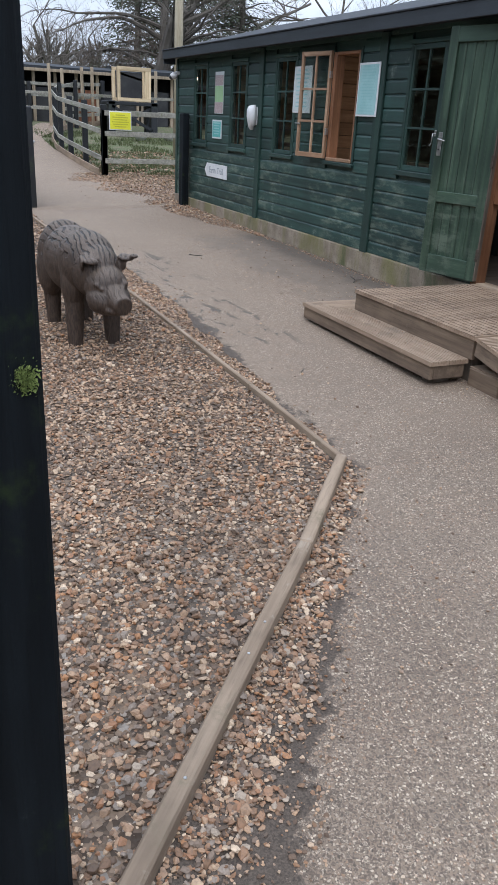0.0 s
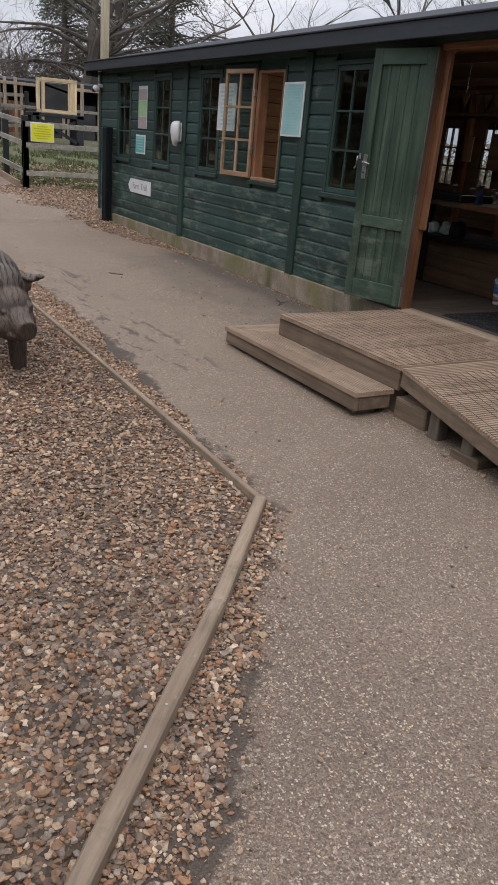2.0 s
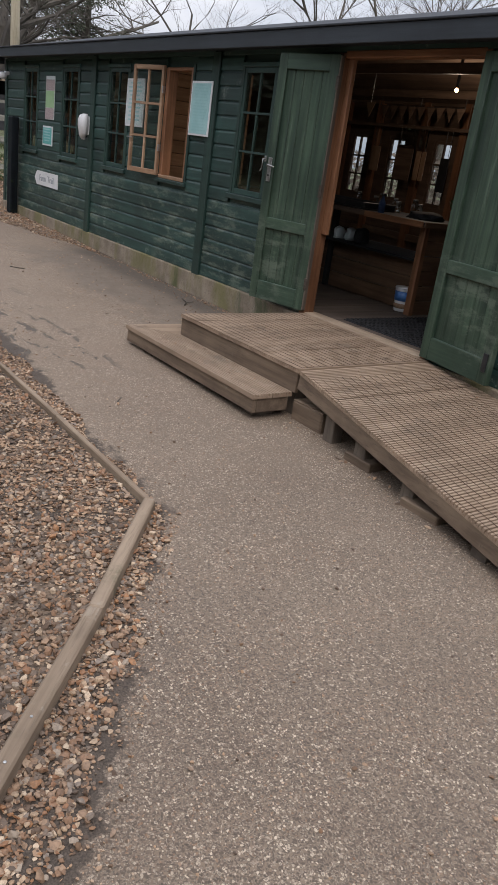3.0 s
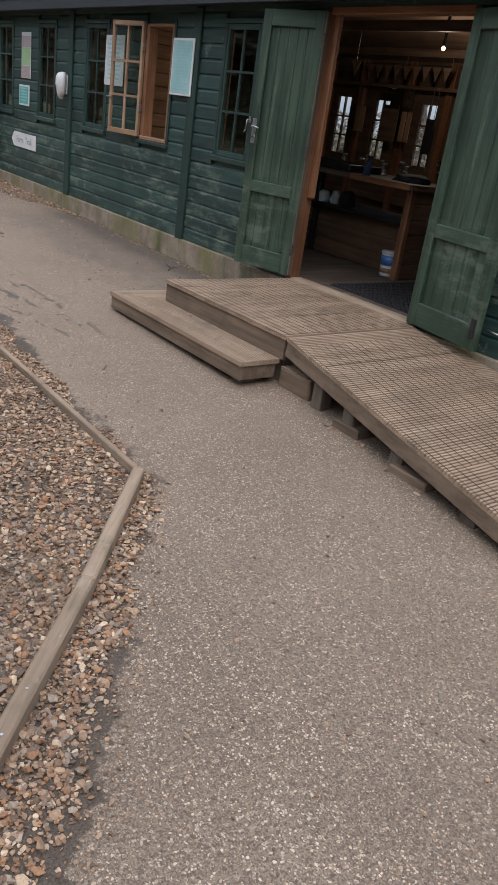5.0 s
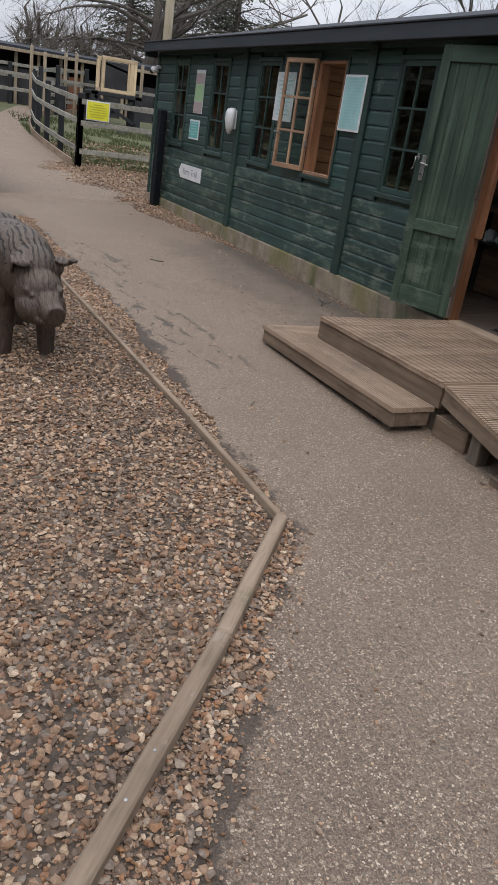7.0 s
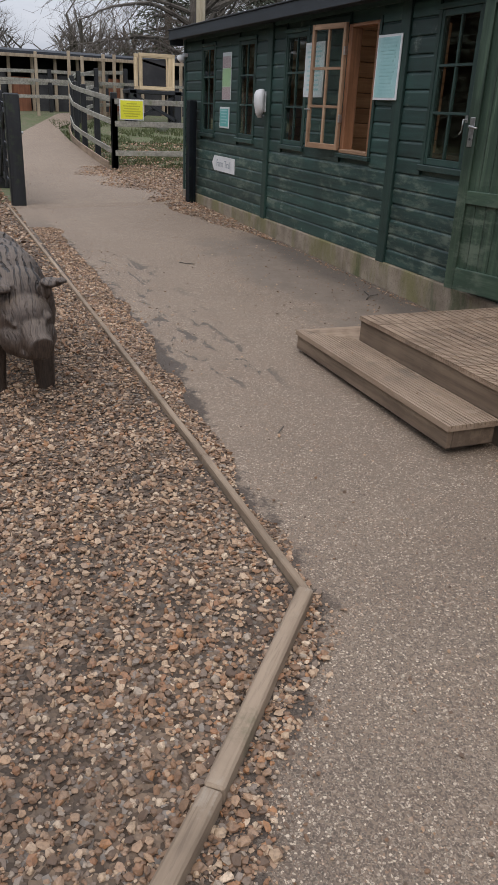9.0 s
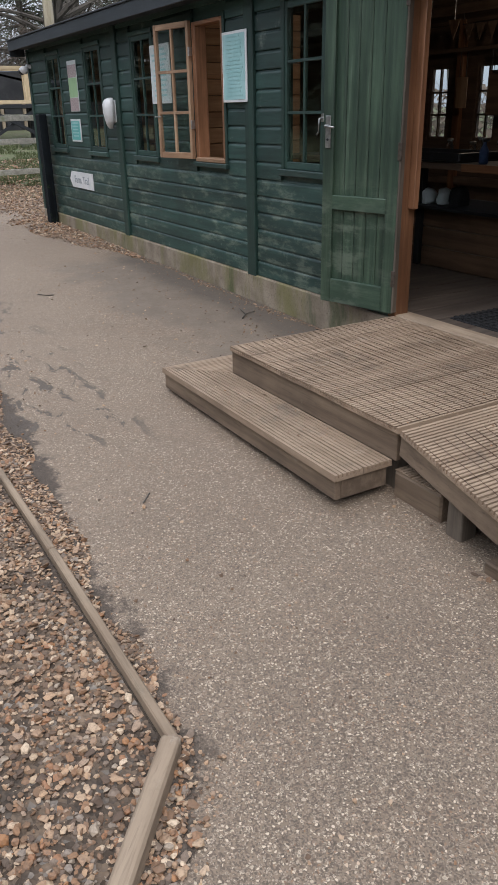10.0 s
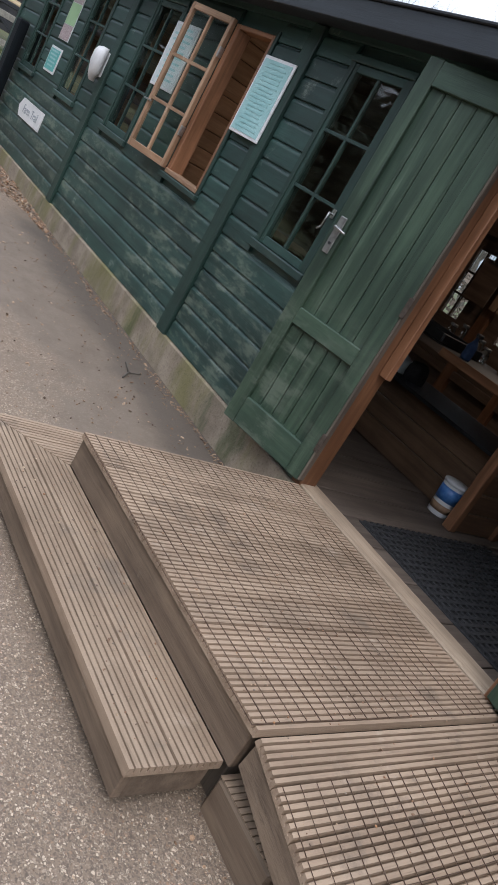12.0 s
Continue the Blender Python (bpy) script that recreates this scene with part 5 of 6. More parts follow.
for i, (a, b) in enumerate(BACKWIN):
    win = thing(f"window_{i + 6}", (BX, a, 1.22), "small-paned window in the back wall of the hut", "window", "back windows", "structure")
    for p, q in ((a, a + 0.035), (b - 0.035, b)):
        part("stile", boxed(BX + 0.01, BX + 0.05, p, q, 1.22, 2.02, bevel=0.003), M_DARKWOOD, win)
    for p, q in ((1.22, 1.265), (1.985, 2.02)):
        part("rail", boxed(BX + 0.011, BX + 0.049, a + 0.035, b - 0.035, p, q, bevel=0.003), M_DARKWOOD, win)
    part("glazing_bar", boxed(BX + 0.015, BX + 0.045, (a + b) / 2 - 0.011, (a + b) / 2 + 0.011, 1.265, 1.985), M_DARKWOOD, win)
    for z in (1.5, 1.74):
        part("glazing_bar", boxed(BX + 0.014, BX + 0.046, a + 0.035, b - 0.035, z - 0.011, z + 0.011), M_DARKWOOD, win)
    p = part("pane", boxed(BX + 0.046, BX + 0.05, a + 0.035, b - 0.035, 1.265, 1.985), M_GLASS, win)
    p.visible_shadow = False
for y, w, lo in ((8.4, 0.1, 0.4), (7.56, 0.12, 0.4), (6.9, 0.1, 0.4), (9.05, 0.12, 0.4)):
    part("stud", boxed(BX - 0.06, BX - 0.002, y - w / 2, y + w / 2, lo, 2.6, bevel=0.005), M_PINE_Z, wall_back, "orange pine stud")
for z in (0.75, 2.42):
    part("nogging", boxed(BX - 0.055, BX - 0.003, 4.0, 9.6, z, z + 0.09, bevel=0.004), M_DARKWOOD, wall_back)
def hung(name, y0, y1, z0, z1, x, mat, label, category, group):
    """A flat thing on a cord from the rail along the back wall."""
    h = thing(name, (x, (y0 + y1) / 2, z0), label, category, group)
    part("sheet", boxed(x, x + 0.014, y0, y1, z0, z1, bevel=0.003), mat, h)
    for y in (y0 + 0.03, y1 - 0.03):
        part("cord", rod(bmesh.new(), (x + 0.007, y, z1 - 0.001), (x + 0.007, y, 2.14), 0.003, sides=5), M_DARKPLASTIC, h)


part("rail", boxed(BX - 0.19, BX - 0.15, 6.5, 9.2, 2.13, 2.17, bevel=0.003), M_DARKWOOD, wall_back)
hung("hanging_board", 8.14, 8.3, 1.57, 1.88, BX - 0.18, M_SASH_Z, "pine board hung between the back windows", "board", "boards on the back wall")
hung("hanging_board", 7.32, 7.39, 1.52, 1.87, BX - 0.17, M_SASH_Z, "pine board hung between the back windows", "board", "boards on the back wall")
hung("hanging_board", 7.4, 7.48, 1.52, 1.87, BX - 0.18, M_SASH_Z, "pine board hung between the back windows", "board", "boards on the back wall")
hung("hanging_board", 7.54, 7.84, 1.5, 1.93, BX - 0.18, M_DARKWOOD, "dark board hung between the back windows", "board", "boards on the back wall")
hung("hanging_board", 6.92, 7.06, 1.42, 1.82, BX - 0.18, M_DARKPLASTIC, "dark board hung before a back window", "board", "boards on the back wall")
hung("plastic_sheet", 7.3, 7.74, 1.9, 2.12, BX - 0.22, M_GLASS, "crumpled clear plastic sheet hung from the rail", "sheet", "")
string = thing("bunting", (7.84, 7.2, 2.34), "dark brown bunting strung under a roof beam", "bunting")
part("cord", rod(bmesh.new(), (7.845, 6.6, 2.36), (7.845, 8.0, 2.36), 0.004, sides=6), M_DARKPLASTIC, string)
for y in (6.61, 7.3, 7.99):
    part("hanger", rod(bmesh.new(), (7.846, y, 2.358), (7.852, y, 2.47), 0.003, sides=5), M_DARKPLASTIC, string)
for i in range(9):
    y = 6.66 + i * 0.155
    bm = bmesh.new()
    vs = [bm.verts.new(p) for p in ((7.839, y - 0.065, 2.357), (7.839, y + 0.065, 2.357), (7.839, y + 0.01 * math.sin(i * 4), 2.2))]
    ext = bmesh.ops.extrude_face_region(bm, geom=[bm.faces.new(vs)])
    bmesh.ops.translate(bm, vec=(0.004, 0, 0), verts=[v for v in ext["geom"] if isinstance(v, bmesh.types.BMVert)])
    part("flag", bm, M_DARKWOOD, string)
for i in range(4):
    x = 5.3 + i * 0.85
    part("tie_beam", boxed(x, x + 0.05, Y0 + 0.1, Y1 - 0.1, 2.46, 2.55, bevel=0.004), M_DARKWOOD, roof) if i in (1, 3) else None
pennant = thing("pennant", (6.17, 6.39, 2.1), "small tan triangular pennant hung from a beam", "bunting")
bm = bmesh.new()
vs = [bm.verts.new(p) for p in ((6.17, 6.455, 2.2), (6.17, 6.325, 2.2), (6.17, 6.39, 2.06))]
f = bm.faces.new(vs)
ext = bmesh.ops.extrude_face_region(bm, geom=[f])
bmesh.ops.translate(bm, vec=(0.004, 0, 0), verts=[v for v in ext["geom"] if isinstance(v, bmesh.types.BMVert)])
part("flag", bm, M_SASH_Z, pennant)
part("cord", rod(bmesh.new(), (6.172, 6.39, 2.195), (6.172, 6.39, 2.47), 0.003), M_DARKPLASTIC, pennant)

lamp = thing("ceiling_lamp", (7.0, 6.05, 2.45), "small warm lit bulb on a holder under the roof", "lamp")
bm = bmesh.new()
bmesh.ops.create_uvsphere(bm, u_segments=14, v_segments=9, radius=0.02, matrix=Matrix.Translation((7.0, 6.05, 2.44)))
part("bulb", bm, M_BULB, lamp, "lit warm bulb", True)
part("holder", rod(bmesh.new(), (7.0, 6.05, 2.465), (7.0, 6.05, 2.78), 0.016), M_DARKPLASTIC, lamp)
glow = new("bulb_light", bpy.data.lights.new("bulb_light", "POINT"))
glow.data.energy, glow.data.color, glow.data.shadow_soft_size = 8.0, (1.0, 0.82, 0.62), 0.04
glow.location = (7.0, 6.05, 2.36)

# ---- the carved pig ----
def pig():
    """A boar carved from one log: barrel body, wedge head, folded ears, stub legs."""
    bm = bmesh.new()
    def ball(x, y, z, rx, ry, rz, tilt=0.0, turn=0.0):
        bmesh.ops.create_uvsphere(bm, u_segments=24, v_segments=16, radius=1, matrix=Matrix.Translation((x, y, z)) @ Matrix.Rotation(turn, 4, "Z") @ Matrix.Rotation(tilt, 4, "X") @ Matrix.Diagonal((rx, ry, rz, 1)))
    # local frame: the pig looks along -y, feet on z = 0
    ball(-0.03, 0.32, 0.53, 0.215, 0.42, 0.235)
    ball(-0.04, 0.62, 0.53, 0.2, 0.2, 0.24)
    ball(-0.01, 0.05, 0.56, 0.195, 0.3, 0.215)
    ball(0.01, -0.14, 0.53, 0.165, 0.2, 0.18, -0.3)
    # head: broad brow and jowls, short muzzle with a round disc, jaw below
    ball(0.033, -0.29, 0.465, 0.14, 0.15, 0.135, -0.2)
    ball(0.035, -0.34, 0.395, 0.145, 0.15, 0.105, 0.2)
    for sx in (-1, 1):
        ball(0.035 + sx * 0.065, -0.34, 0.385, 0.075, 0.1, 0.085)
        ball(0.04 + sx * 0.07, -0.385, 0.5, 0.045, 0.04, 0.02, 0.5)
        ball(0.04 + sx * 0.07, -0.425, 0.472, 0.018, 0.016, 0.013)
    ball(0.05, -0.41, 0.35, 0.085, 0.12, 0.045, 0.1)
    rod(bm, (0.045, -0.36, 0.425), (0.075, -0.52, 0.385), 0.105, 0.062, 20)
    rod(bm, (0.075, -0.515, 0.387), (0.08, -0.55, 0.38), 0.066, 0.06, 20)
    for sx, fx in ((-1, -0.12), (1, 0.148)):
        rod(bm, (fx - sx * 0.01, 0.02, 0.45), (fx, -0.01, -0.06), 0.08, 0.047, 16)
        rod(bm, (sx * 0.12 - 0.03, 0.62, 0.45), (sx * 0.125 - 0.02, 0.6, -0.06), 0.08, 0.044, 16)
        ball(sx * 0.13 - 0.03, 0.6, 0.42, 0.095, 0.15, 0.2)
        ball(fx, 0.02, 0.44, 0.08, 0.11, 0.19)
    # ears: one a cup folded forward, one held up and out
    ball(-0.078, -0.22, 0.585, 0.055, 0.02, 0.065, 0.25, -0.3)
    ball(-0.07, -0.275, 0.645, 0.066, 0.062, 0.016, 0.3, -0.2)
    ball(-0.118, -0.27, 0.61, 0.014, 0.05, 0.045, 0.2, -0.2)
    ball(-0.07, -0.335, 0.63, 0.05, 0.025, 0.013, 0.8, -0.2)
    ball(0.14, -0.22, 0.585, 0.05, 0.022, 0.062, 0.2, 0.5)
    ball(0.18, -0.255, 0.64, 0.066, 0.05, 0.016, 0.25, 0.6)
    ball(0.15, -0.265, 0.6, 0.014, 0.04, 0.045, 0.2, 0.5)
    ball(0.225, -0.285, 0.652, 0.034, 0.028, 0.014, 0.2, 0.7)
    return bm


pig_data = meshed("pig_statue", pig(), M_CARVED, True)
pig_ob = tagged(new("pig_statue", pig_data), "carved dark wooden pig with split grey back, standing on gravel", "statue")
pig_ob.matrix_world = Matrix.Translation((1.325, 5.2, gz(1.3, 5.3) + 0.01)) @ Matrix.Rotation(radians(0), 4, "Z") @ Matrix.Scale(1.0, 4)
mod = pig_ob.modifiers.new("join", "REMESH")
mod.mode, mod.voxel_size, mod.use_smooth_shade = "VOXEL", 0.008, True
mod = pig_ob.modifiers.new("soften", "SMOOTH")
mod.factor, mod.iterations = 0.5, 3

# ---- gateway post, gate and fences ----
post = thing("entrance_post", (0.17, 1.0, 0), "tall black painted wooden post with a tuft of moss", "post")
part("shaft", boxed(0.085, 0.262, 0.925, 1.09, gz(0.2, 1) - 0.1, 2.15, bevel=0.008), M_POST, post)
rnd = random.Random(4)
bm = bmesh.new()
for i in range(650):
    c = Vector((0.242 + rnd.gauss(0, 0.006), 0.923, 1.272 + rnd.gauss(0, 0.008)))
    d = Vector((rnd.gauss(0, 0.5), -1, rnd.gauss(0.3, 0.6))).normalized() * rnd.uniform(0.002, 0.006)
    s = d.orthogonal().normalized() * 0.0015
    bm.faces.new([bm.verts.new(p) for p in (c + s, c - s, c + d)])
part("moss", bm, plain("moss", (0.13, 0.18, 0.04), (0.26, 0.32, 0.09), 40, 0.95), post, "yellow-green tuft of moss")

gate = thing("field_gate", (2.08, 12.3, 0), "black painted five-bar gate standing open along the path", "gate")
gx, gy0, gy1 = 2.08, 12.42, 14.35
for y, w in ((gy0, 0.1), (gy1, 0.09)):
    part("gate_stile", boxed(gx - 0.035, gx + 0.035, y - w / 2, y + w / 2, gz(gx, y) + 0.08, gz(gx, y) + 1.36, bevel=0.006), M_BLACK_Z, gate)
for h in (0.2, 0.45, 0.7, 0.96, 1.24):
    bm = bmesh.new()
    beam(bm, (gx, gy0 + 0.05, gz(gx, gy0) + h), (gx, gy1 - 0.045, gz(gx, gy1) + h), 0.03, 0.085)
    part("bar", bm, M_BLACK_Y, gate)
bm = bmesh.new()
beam(bm, (gx - 0.03, gy1 - 0.05, gz(gx, gy1) + 0.2), (gx - 0.03, gy0 + 0.6, gz(gx, gy0) + 1.2), 0.028, 0.08)
part("brace", bm, M_BLACK_Y, gate)
part("gate_stile", boxed(gx - 0.055, gx - 0.028, 13.3, 13.38, gz(gx, 13.3) + 0.12, gz(gx, 13.3) + 1.3, bevel=0.004), M_BLACK_Z, gate)
bm = bmesh.new()
for i in range(9):
    a = math.pi * i / 8
    p = Vector((gx - 0.05, 13.9 + 0.16 * math.cos(a), 1.12 - 0.28 * math.sin(a)))
    a = math.pi * (i + 1) / 8
    q = Vector((gx - 0.05, 13.9 + 0.16 * math.cos(a), 1.12 - 0.28 * math.sin(a)))
    rod(bm, p, q, 0.012, sides=6)
part("rope", bm, M_DARKPLASTIC, gate, "hanging loop of rope")
for y in (12.22, 14.55):
    gp = thing("gate_post", (gx, y, 0), "thick black square gate post", "post", "gate posts")
    gate_shaft = part("shaft", boxed(gx - 0.09, gx + 0.1, y - 0.09, y + 0.09, gz(gx, y) - 0.1, gz(gx, y) + 1.42, bevel=0.015), M_BLACK_Z, gp)
    part("hinge_bolt", rod(bmesh.new(), (gx + 0.1, y, 1.1), (gx + 0.125, y, 1.1), 0.018), M_STEEL, gate_shaft, "steel bolt head")


def fence(name, pts, heights, label, rail_mat, post_h=1.4, kick=True):
    f = thing(name, (*pts[0], 0), label, "fence")
    for x, y in pts:
        part("post", boxed(x - 0.06, x + 0.06, y - 0.06, y + 0.06, gz(x, y) - 0.1, gz(x, y) + post_h, bevel=0.01), M_BLACK_Z, f, "black post")
    for (x0, y0), (x1, y1) in zip(pts, pts[1:]):
        side = Vector((y1 - y0, x0 - x1, 0)).normalized() * -0.075
        for h in heights:
            bm = bmesh.new()
            beam(bm, (x0 + side.x, y0 + side.y, gz(x0, y0) + h), (x1 + side.x, y1 + side.y, gz(x1, y1) + h), 0.03, 0.1)
            part("rail", bm, rail_mat, f)
        if kick:
            bm = bmesh.new()
            beam(bm, (x0 + side.x * 1.7, y0 + side.y * 1.7, gz(x0, y0) + 0.06), (x1 + side.x * 1.7, y1 + side.y * 1.7, gz(x1, y1) + 0.06), 0.03, 0.15)
            part("kick_board", bm, M_KERB, f)
    return f


LANE = [(4.47, 16.95), (4.5, 18.8), (4.55, 20.6), (4.66, 22.3), (4.85, 23.9), (5.3, 25.4), (6.1, 26.8), (7.3, 28.0)]
fence("lane_fence", LANE, (1.28, 0.88, 0.35), "curving three-rail fence with black posts and greyed rails", M_RAIL)
fence("paddock_fence", [(10.2, 16.95), (8.3, 16.95), (6.4, 16.95), (4.47, 16.95)], (1.24, 0.84, 0.3), "three-rail paddock fence with a greyed top rail", M_RAIL, 1.3, False)
fence("far_fence", [(1.9, 14.9), (1.6, 16.6), (1.2, 18.4), (0.7, 20.4), (0.0, 22.4)], (1.2, 0.85, 0.45), "black post and rail fence beside the lane", M_BLACK_Y, 1.35, False)
fence("yard_fence", [(1.0, 27.4), (3.0, 28.2), (5.0, 29.0), (7.0, 29.6)], (1.2, 0.85, 0.45), "greyed rail fence across the end of the lane", M_RAIL, 1.25, False)

board = thing("warning_sign", (4.8, 16.85, 1.2), "yellow notice with faded olive print in a white frame", "sign")
part("frame", boxed(4.56, 5.04, 16.846, 16.862, 1.215, 1.58, bevel=0.003), M_WHITE, board)
yellow = part("sheet", boxed(4.578, 5.022, 16.842, 16.845, 1.233, 1.562), M_YELLOW, board)
bm = bmesh.new()
for i, w in enumerate((0.1, 0.17, 0.15, 0.18, 0.16, 0.12)):
    block(bm, 4.8 - w, 4.8 + w, 16.839, 16.8415, 1.5 - i * 0.045, 1.518 - i * 0.045)
part("print", bm, M_OLIVEINK, yellow, "faint olive print")

# ---- pens beyond the paddock ----
def pen_post(x, y, h, w=0.09, mat=M_OLDPOST, nm="pen_post"):
    p = thing(nm, (x, y, gz(x, y)), "upright timber of an animal pen", "post", "pen posts")
    part("shaft", boxed(x - w / 2, x + w / 2, y - w / 2, y + w / 2, gz(x, y) - 0.1, gz(x, y) + h, bevel=0.008), mat, p)


PY = 27.0
for x in (3.2, 4.35, 5.3, 5.65, 6.4, 6.8, 9.0, 9.55, 10.6):
    pen_post(x, PY + 0.4 * math.sin(x * 3), 1.72 + 0.1 * math.sin(x * 5))
pen = thing("pen_rails", (6.0, PY, 0.9), "top and mid rails of the animal pens", "rail", kind="structure")
for h, m_ in ((1.66, M_OLDPOST), (1.0, M_RAIL), (0.55, M_RAIL)):
    bm = bmesh.new()
    beam(bm, (2.5, PY - 0.06, gz(3, PY) + h), (12.0, PY - 0.06, gz(9, PY) + h), 0.05, 0.09)
    part("rail", bm, m_, pen)
hutch = thing("timber_hutch", (7.9, 26, 0.9), "new pale timber frame of a raised hutch on dark legs", "hutch")
hx0, hx1, hy0, hy1, hz0, hz1 = 7.2, 8.2, 25.6, 26.2, 1.95, 2.84
for x in (hx0, hx1):
    for y in (hy0, hy1):
        part("stud", boxed(x - 0.05, x + 0.05, y - 0.05, y + 0.05, hz0, hz1, bevel=0.005), M_NEWWOOD, hutch)
for y in (hy0, hy1):
    for z in (hz0, hz1):
        part("plate", boxed(hx0 - 0.05, hx1 + 0.05, y - 0.051, y + 0.051, z - 0.05, z + 0.05, bevel=0.005), M_NEWWOOD_X, hutch)
part("brace", beam(bmesh.new(), (hx0 + 0.1, hy1, hz1 - 0.1), (hx1, hy1, hz1 - 0.3), 0.04, 0.07), M_NEWWOOD_X, hutch)
part("stud", boxed(hx1 - 0.16, hx1 - 0.051, hy0 - 0.045, hy0 + 0.045, hz0 + 0.051, hz1 - 0.051, bevel=0.005), M_NEWWOOD, hutch)
part("back_panel", boxed(hx0 + 0.05, hx1 - 0.05, hy1 - 0.02, hy1 + 0.02, hz0 + 0.05, hz1 - 0.08), M_BACKDARK, hutch, "dark back panel")
for x in (6.95, 8.35):
    for y in (hy0, hy1):
        part("leg", boxed(x - 0.11, x + 0.11, y - 0.1, y + 0.1, gz(x, y) - 0.1, hz0 - 0.05, bevel=0.01), M_BLACK_Z, hutch, "black leg")
part("table_top", boxed(6.8, 8.5, hy0 - 0.1, hy1 + 0.1, 1.78, 1.88, bevel=0.01), M_BLACK_Y, hutch, "dark shelf")
part("cross_brace", beam(bmesh.new(), (6.95, hy0, 1.0), (8.3, hy0, 1.75), 0.06, 0.09), M_BLACK_Y, hutch)
part("cross_brace", beam(bmesh.new(), (6.95, hy0 - 0.07, 1.75), (8.3, hy0 - 0.07, 1.05), 0.06, 0.09), M_BLACK_Y, hutch)
for x, y in ((7.6, 24.6), (8.6, 24.8), (9.1, 24.9)):
    t = thing("feed_trough", (x, y, gz(x, y)), "small white feed bowl on the grass", "bowl", "feed bowls")
    part("bowl", turned(bmesh.new(), (x, y, gz(x, y) - 0.035), [(0.12, 0), (0.2, 0.11), (0.215, 0.12), (0.19, 0.1), (0.1, 0.03)]), M_WHITE, t, "", True)


def shed(name, x0, x1, y0, y1, h0, h1, mat, label, bays):
    s = thing(name, (x0, y0, gz(x0, y0)), label, "shed")
    g = gz((x0 + x1) / 2, y0)
    part("back_wall", boxed(x0, x1, y1 - 0.08, y1, g - 0.3, g + h1), mat, s)
    for x in (x0, x1 - 0.08):
        part("side_wall", boxed(x, x + 0.08, y0, y1 - 0.08, g - 0.3, g + h0), mat, s)
    bm = bmesh.new()
    vs = [bm.verts.new(p) for p in ((x0 - 0.3, y0 - 0.4, g + h0), (x1 + 0.3, y0 - 0.4, g + h0), (x1 + 0.3, y1 + 0.3, g + h1 + 0.1), (x0 - 0.3, y1 + 0.3, g + h1 + 0.1))]
    f = bm.faces.new(vs)
    ext = bmesh.ops.extrude_face_region(bm, geom=[f])
    bmesh.ops.translate(bm, vec=(0, 0, 0.12), verts=[v for v in ext["geom"] if isinstance(v, bmesh.types.BMVert)])
    part("roof", bm, M_FELT, s)
    for i in range(bays + 1):
        x = x0 + 0.06 + (x1 - x0 - 0.12) * i / bays
        part("post", boxed(x - 0.05, x + 0.05, y0 - 0.05, y0 + 0.05, g - 0.3, g + h0), M_OLDPOST, s)
    for i in range(bays):
        a, b = x0 + (x1 - x0) * i / bays + 0.06, x0 + (x1 - x0) * (i + 1) / bays - 0.06
        part("front_panel", boxed(a, b, y0 + 0.08, y0 + 0.12, g - 0.3, g + (h0 - 0.55 if i % 3 != 1 else 1.0)), M_RUST if i % 4 == 1 else mat, s, "rust-red boards" if i % 4 == 1 else "")
    return s


shed("pen_shelter", 3.0, 9.2, 30.0, 33.0, 1.65, 1.8, M_BACKDARK, "long low black shed behind the animal pens", 8)
shed("pen_shelter", 9.4, 15.5, 30.5, 34.0, 1.75, 1.95, M_BACKDARK, "black felt-roofed shed behind the paddock", 5)
shed("pen_shelter", -6.0, 2.9, 33.0, 36.0, 1.5, 1.65, M_BACKDARK, "dark open-fronted shelter at the far end of the lane", 9)

pole = thing("telegraph_pole", (7.7, 20.9, 0), "pale round wooden utility pole behind the hut", "pole")
pole_shaft = part("shaft", rod(bmesh.new(), (7.62, 21.2, 0), (7.62, 21.2, 9.0), 0.125, 0.1, 14), M_POLE, pole, "", True)
part("band", rod(bmesh.new(), (7.62, 21.2, 3.0), (7.62, 21.2, 3.05), 0.13, 0.13, 14), M_STEEL, pole_shaft, "metal band")


# ---- trees ----
def tubes(lines, sides=5):
    """Tapered limbs as one mesh: each line is a row of (point, radius)."""
    verts, faces = [], []
    for line in lines:
        base = len(verts)
        for k, (p, r) in enumerate(line):
            d = (line[min(k + 1, len(line) - 1)][0] - line[max(k - 1, 0)][0]).normalized()
            x = d.orthogonal().normalized()
            y = d.cross(x)
            for i in range(sides):
                t = math.tau * i / sides
                verts.append(p + r * (math.cos(t) * x + math.sin(t) * y))
        for k in range(len(line) - 1):
            for i in range(sides):
                a, b = base + k * sides + i, base + k * sides + (i + 1) % sides
                faces.append((a, b, b + sides, a + sides))
    return [tuple(v) for v in verts], faces


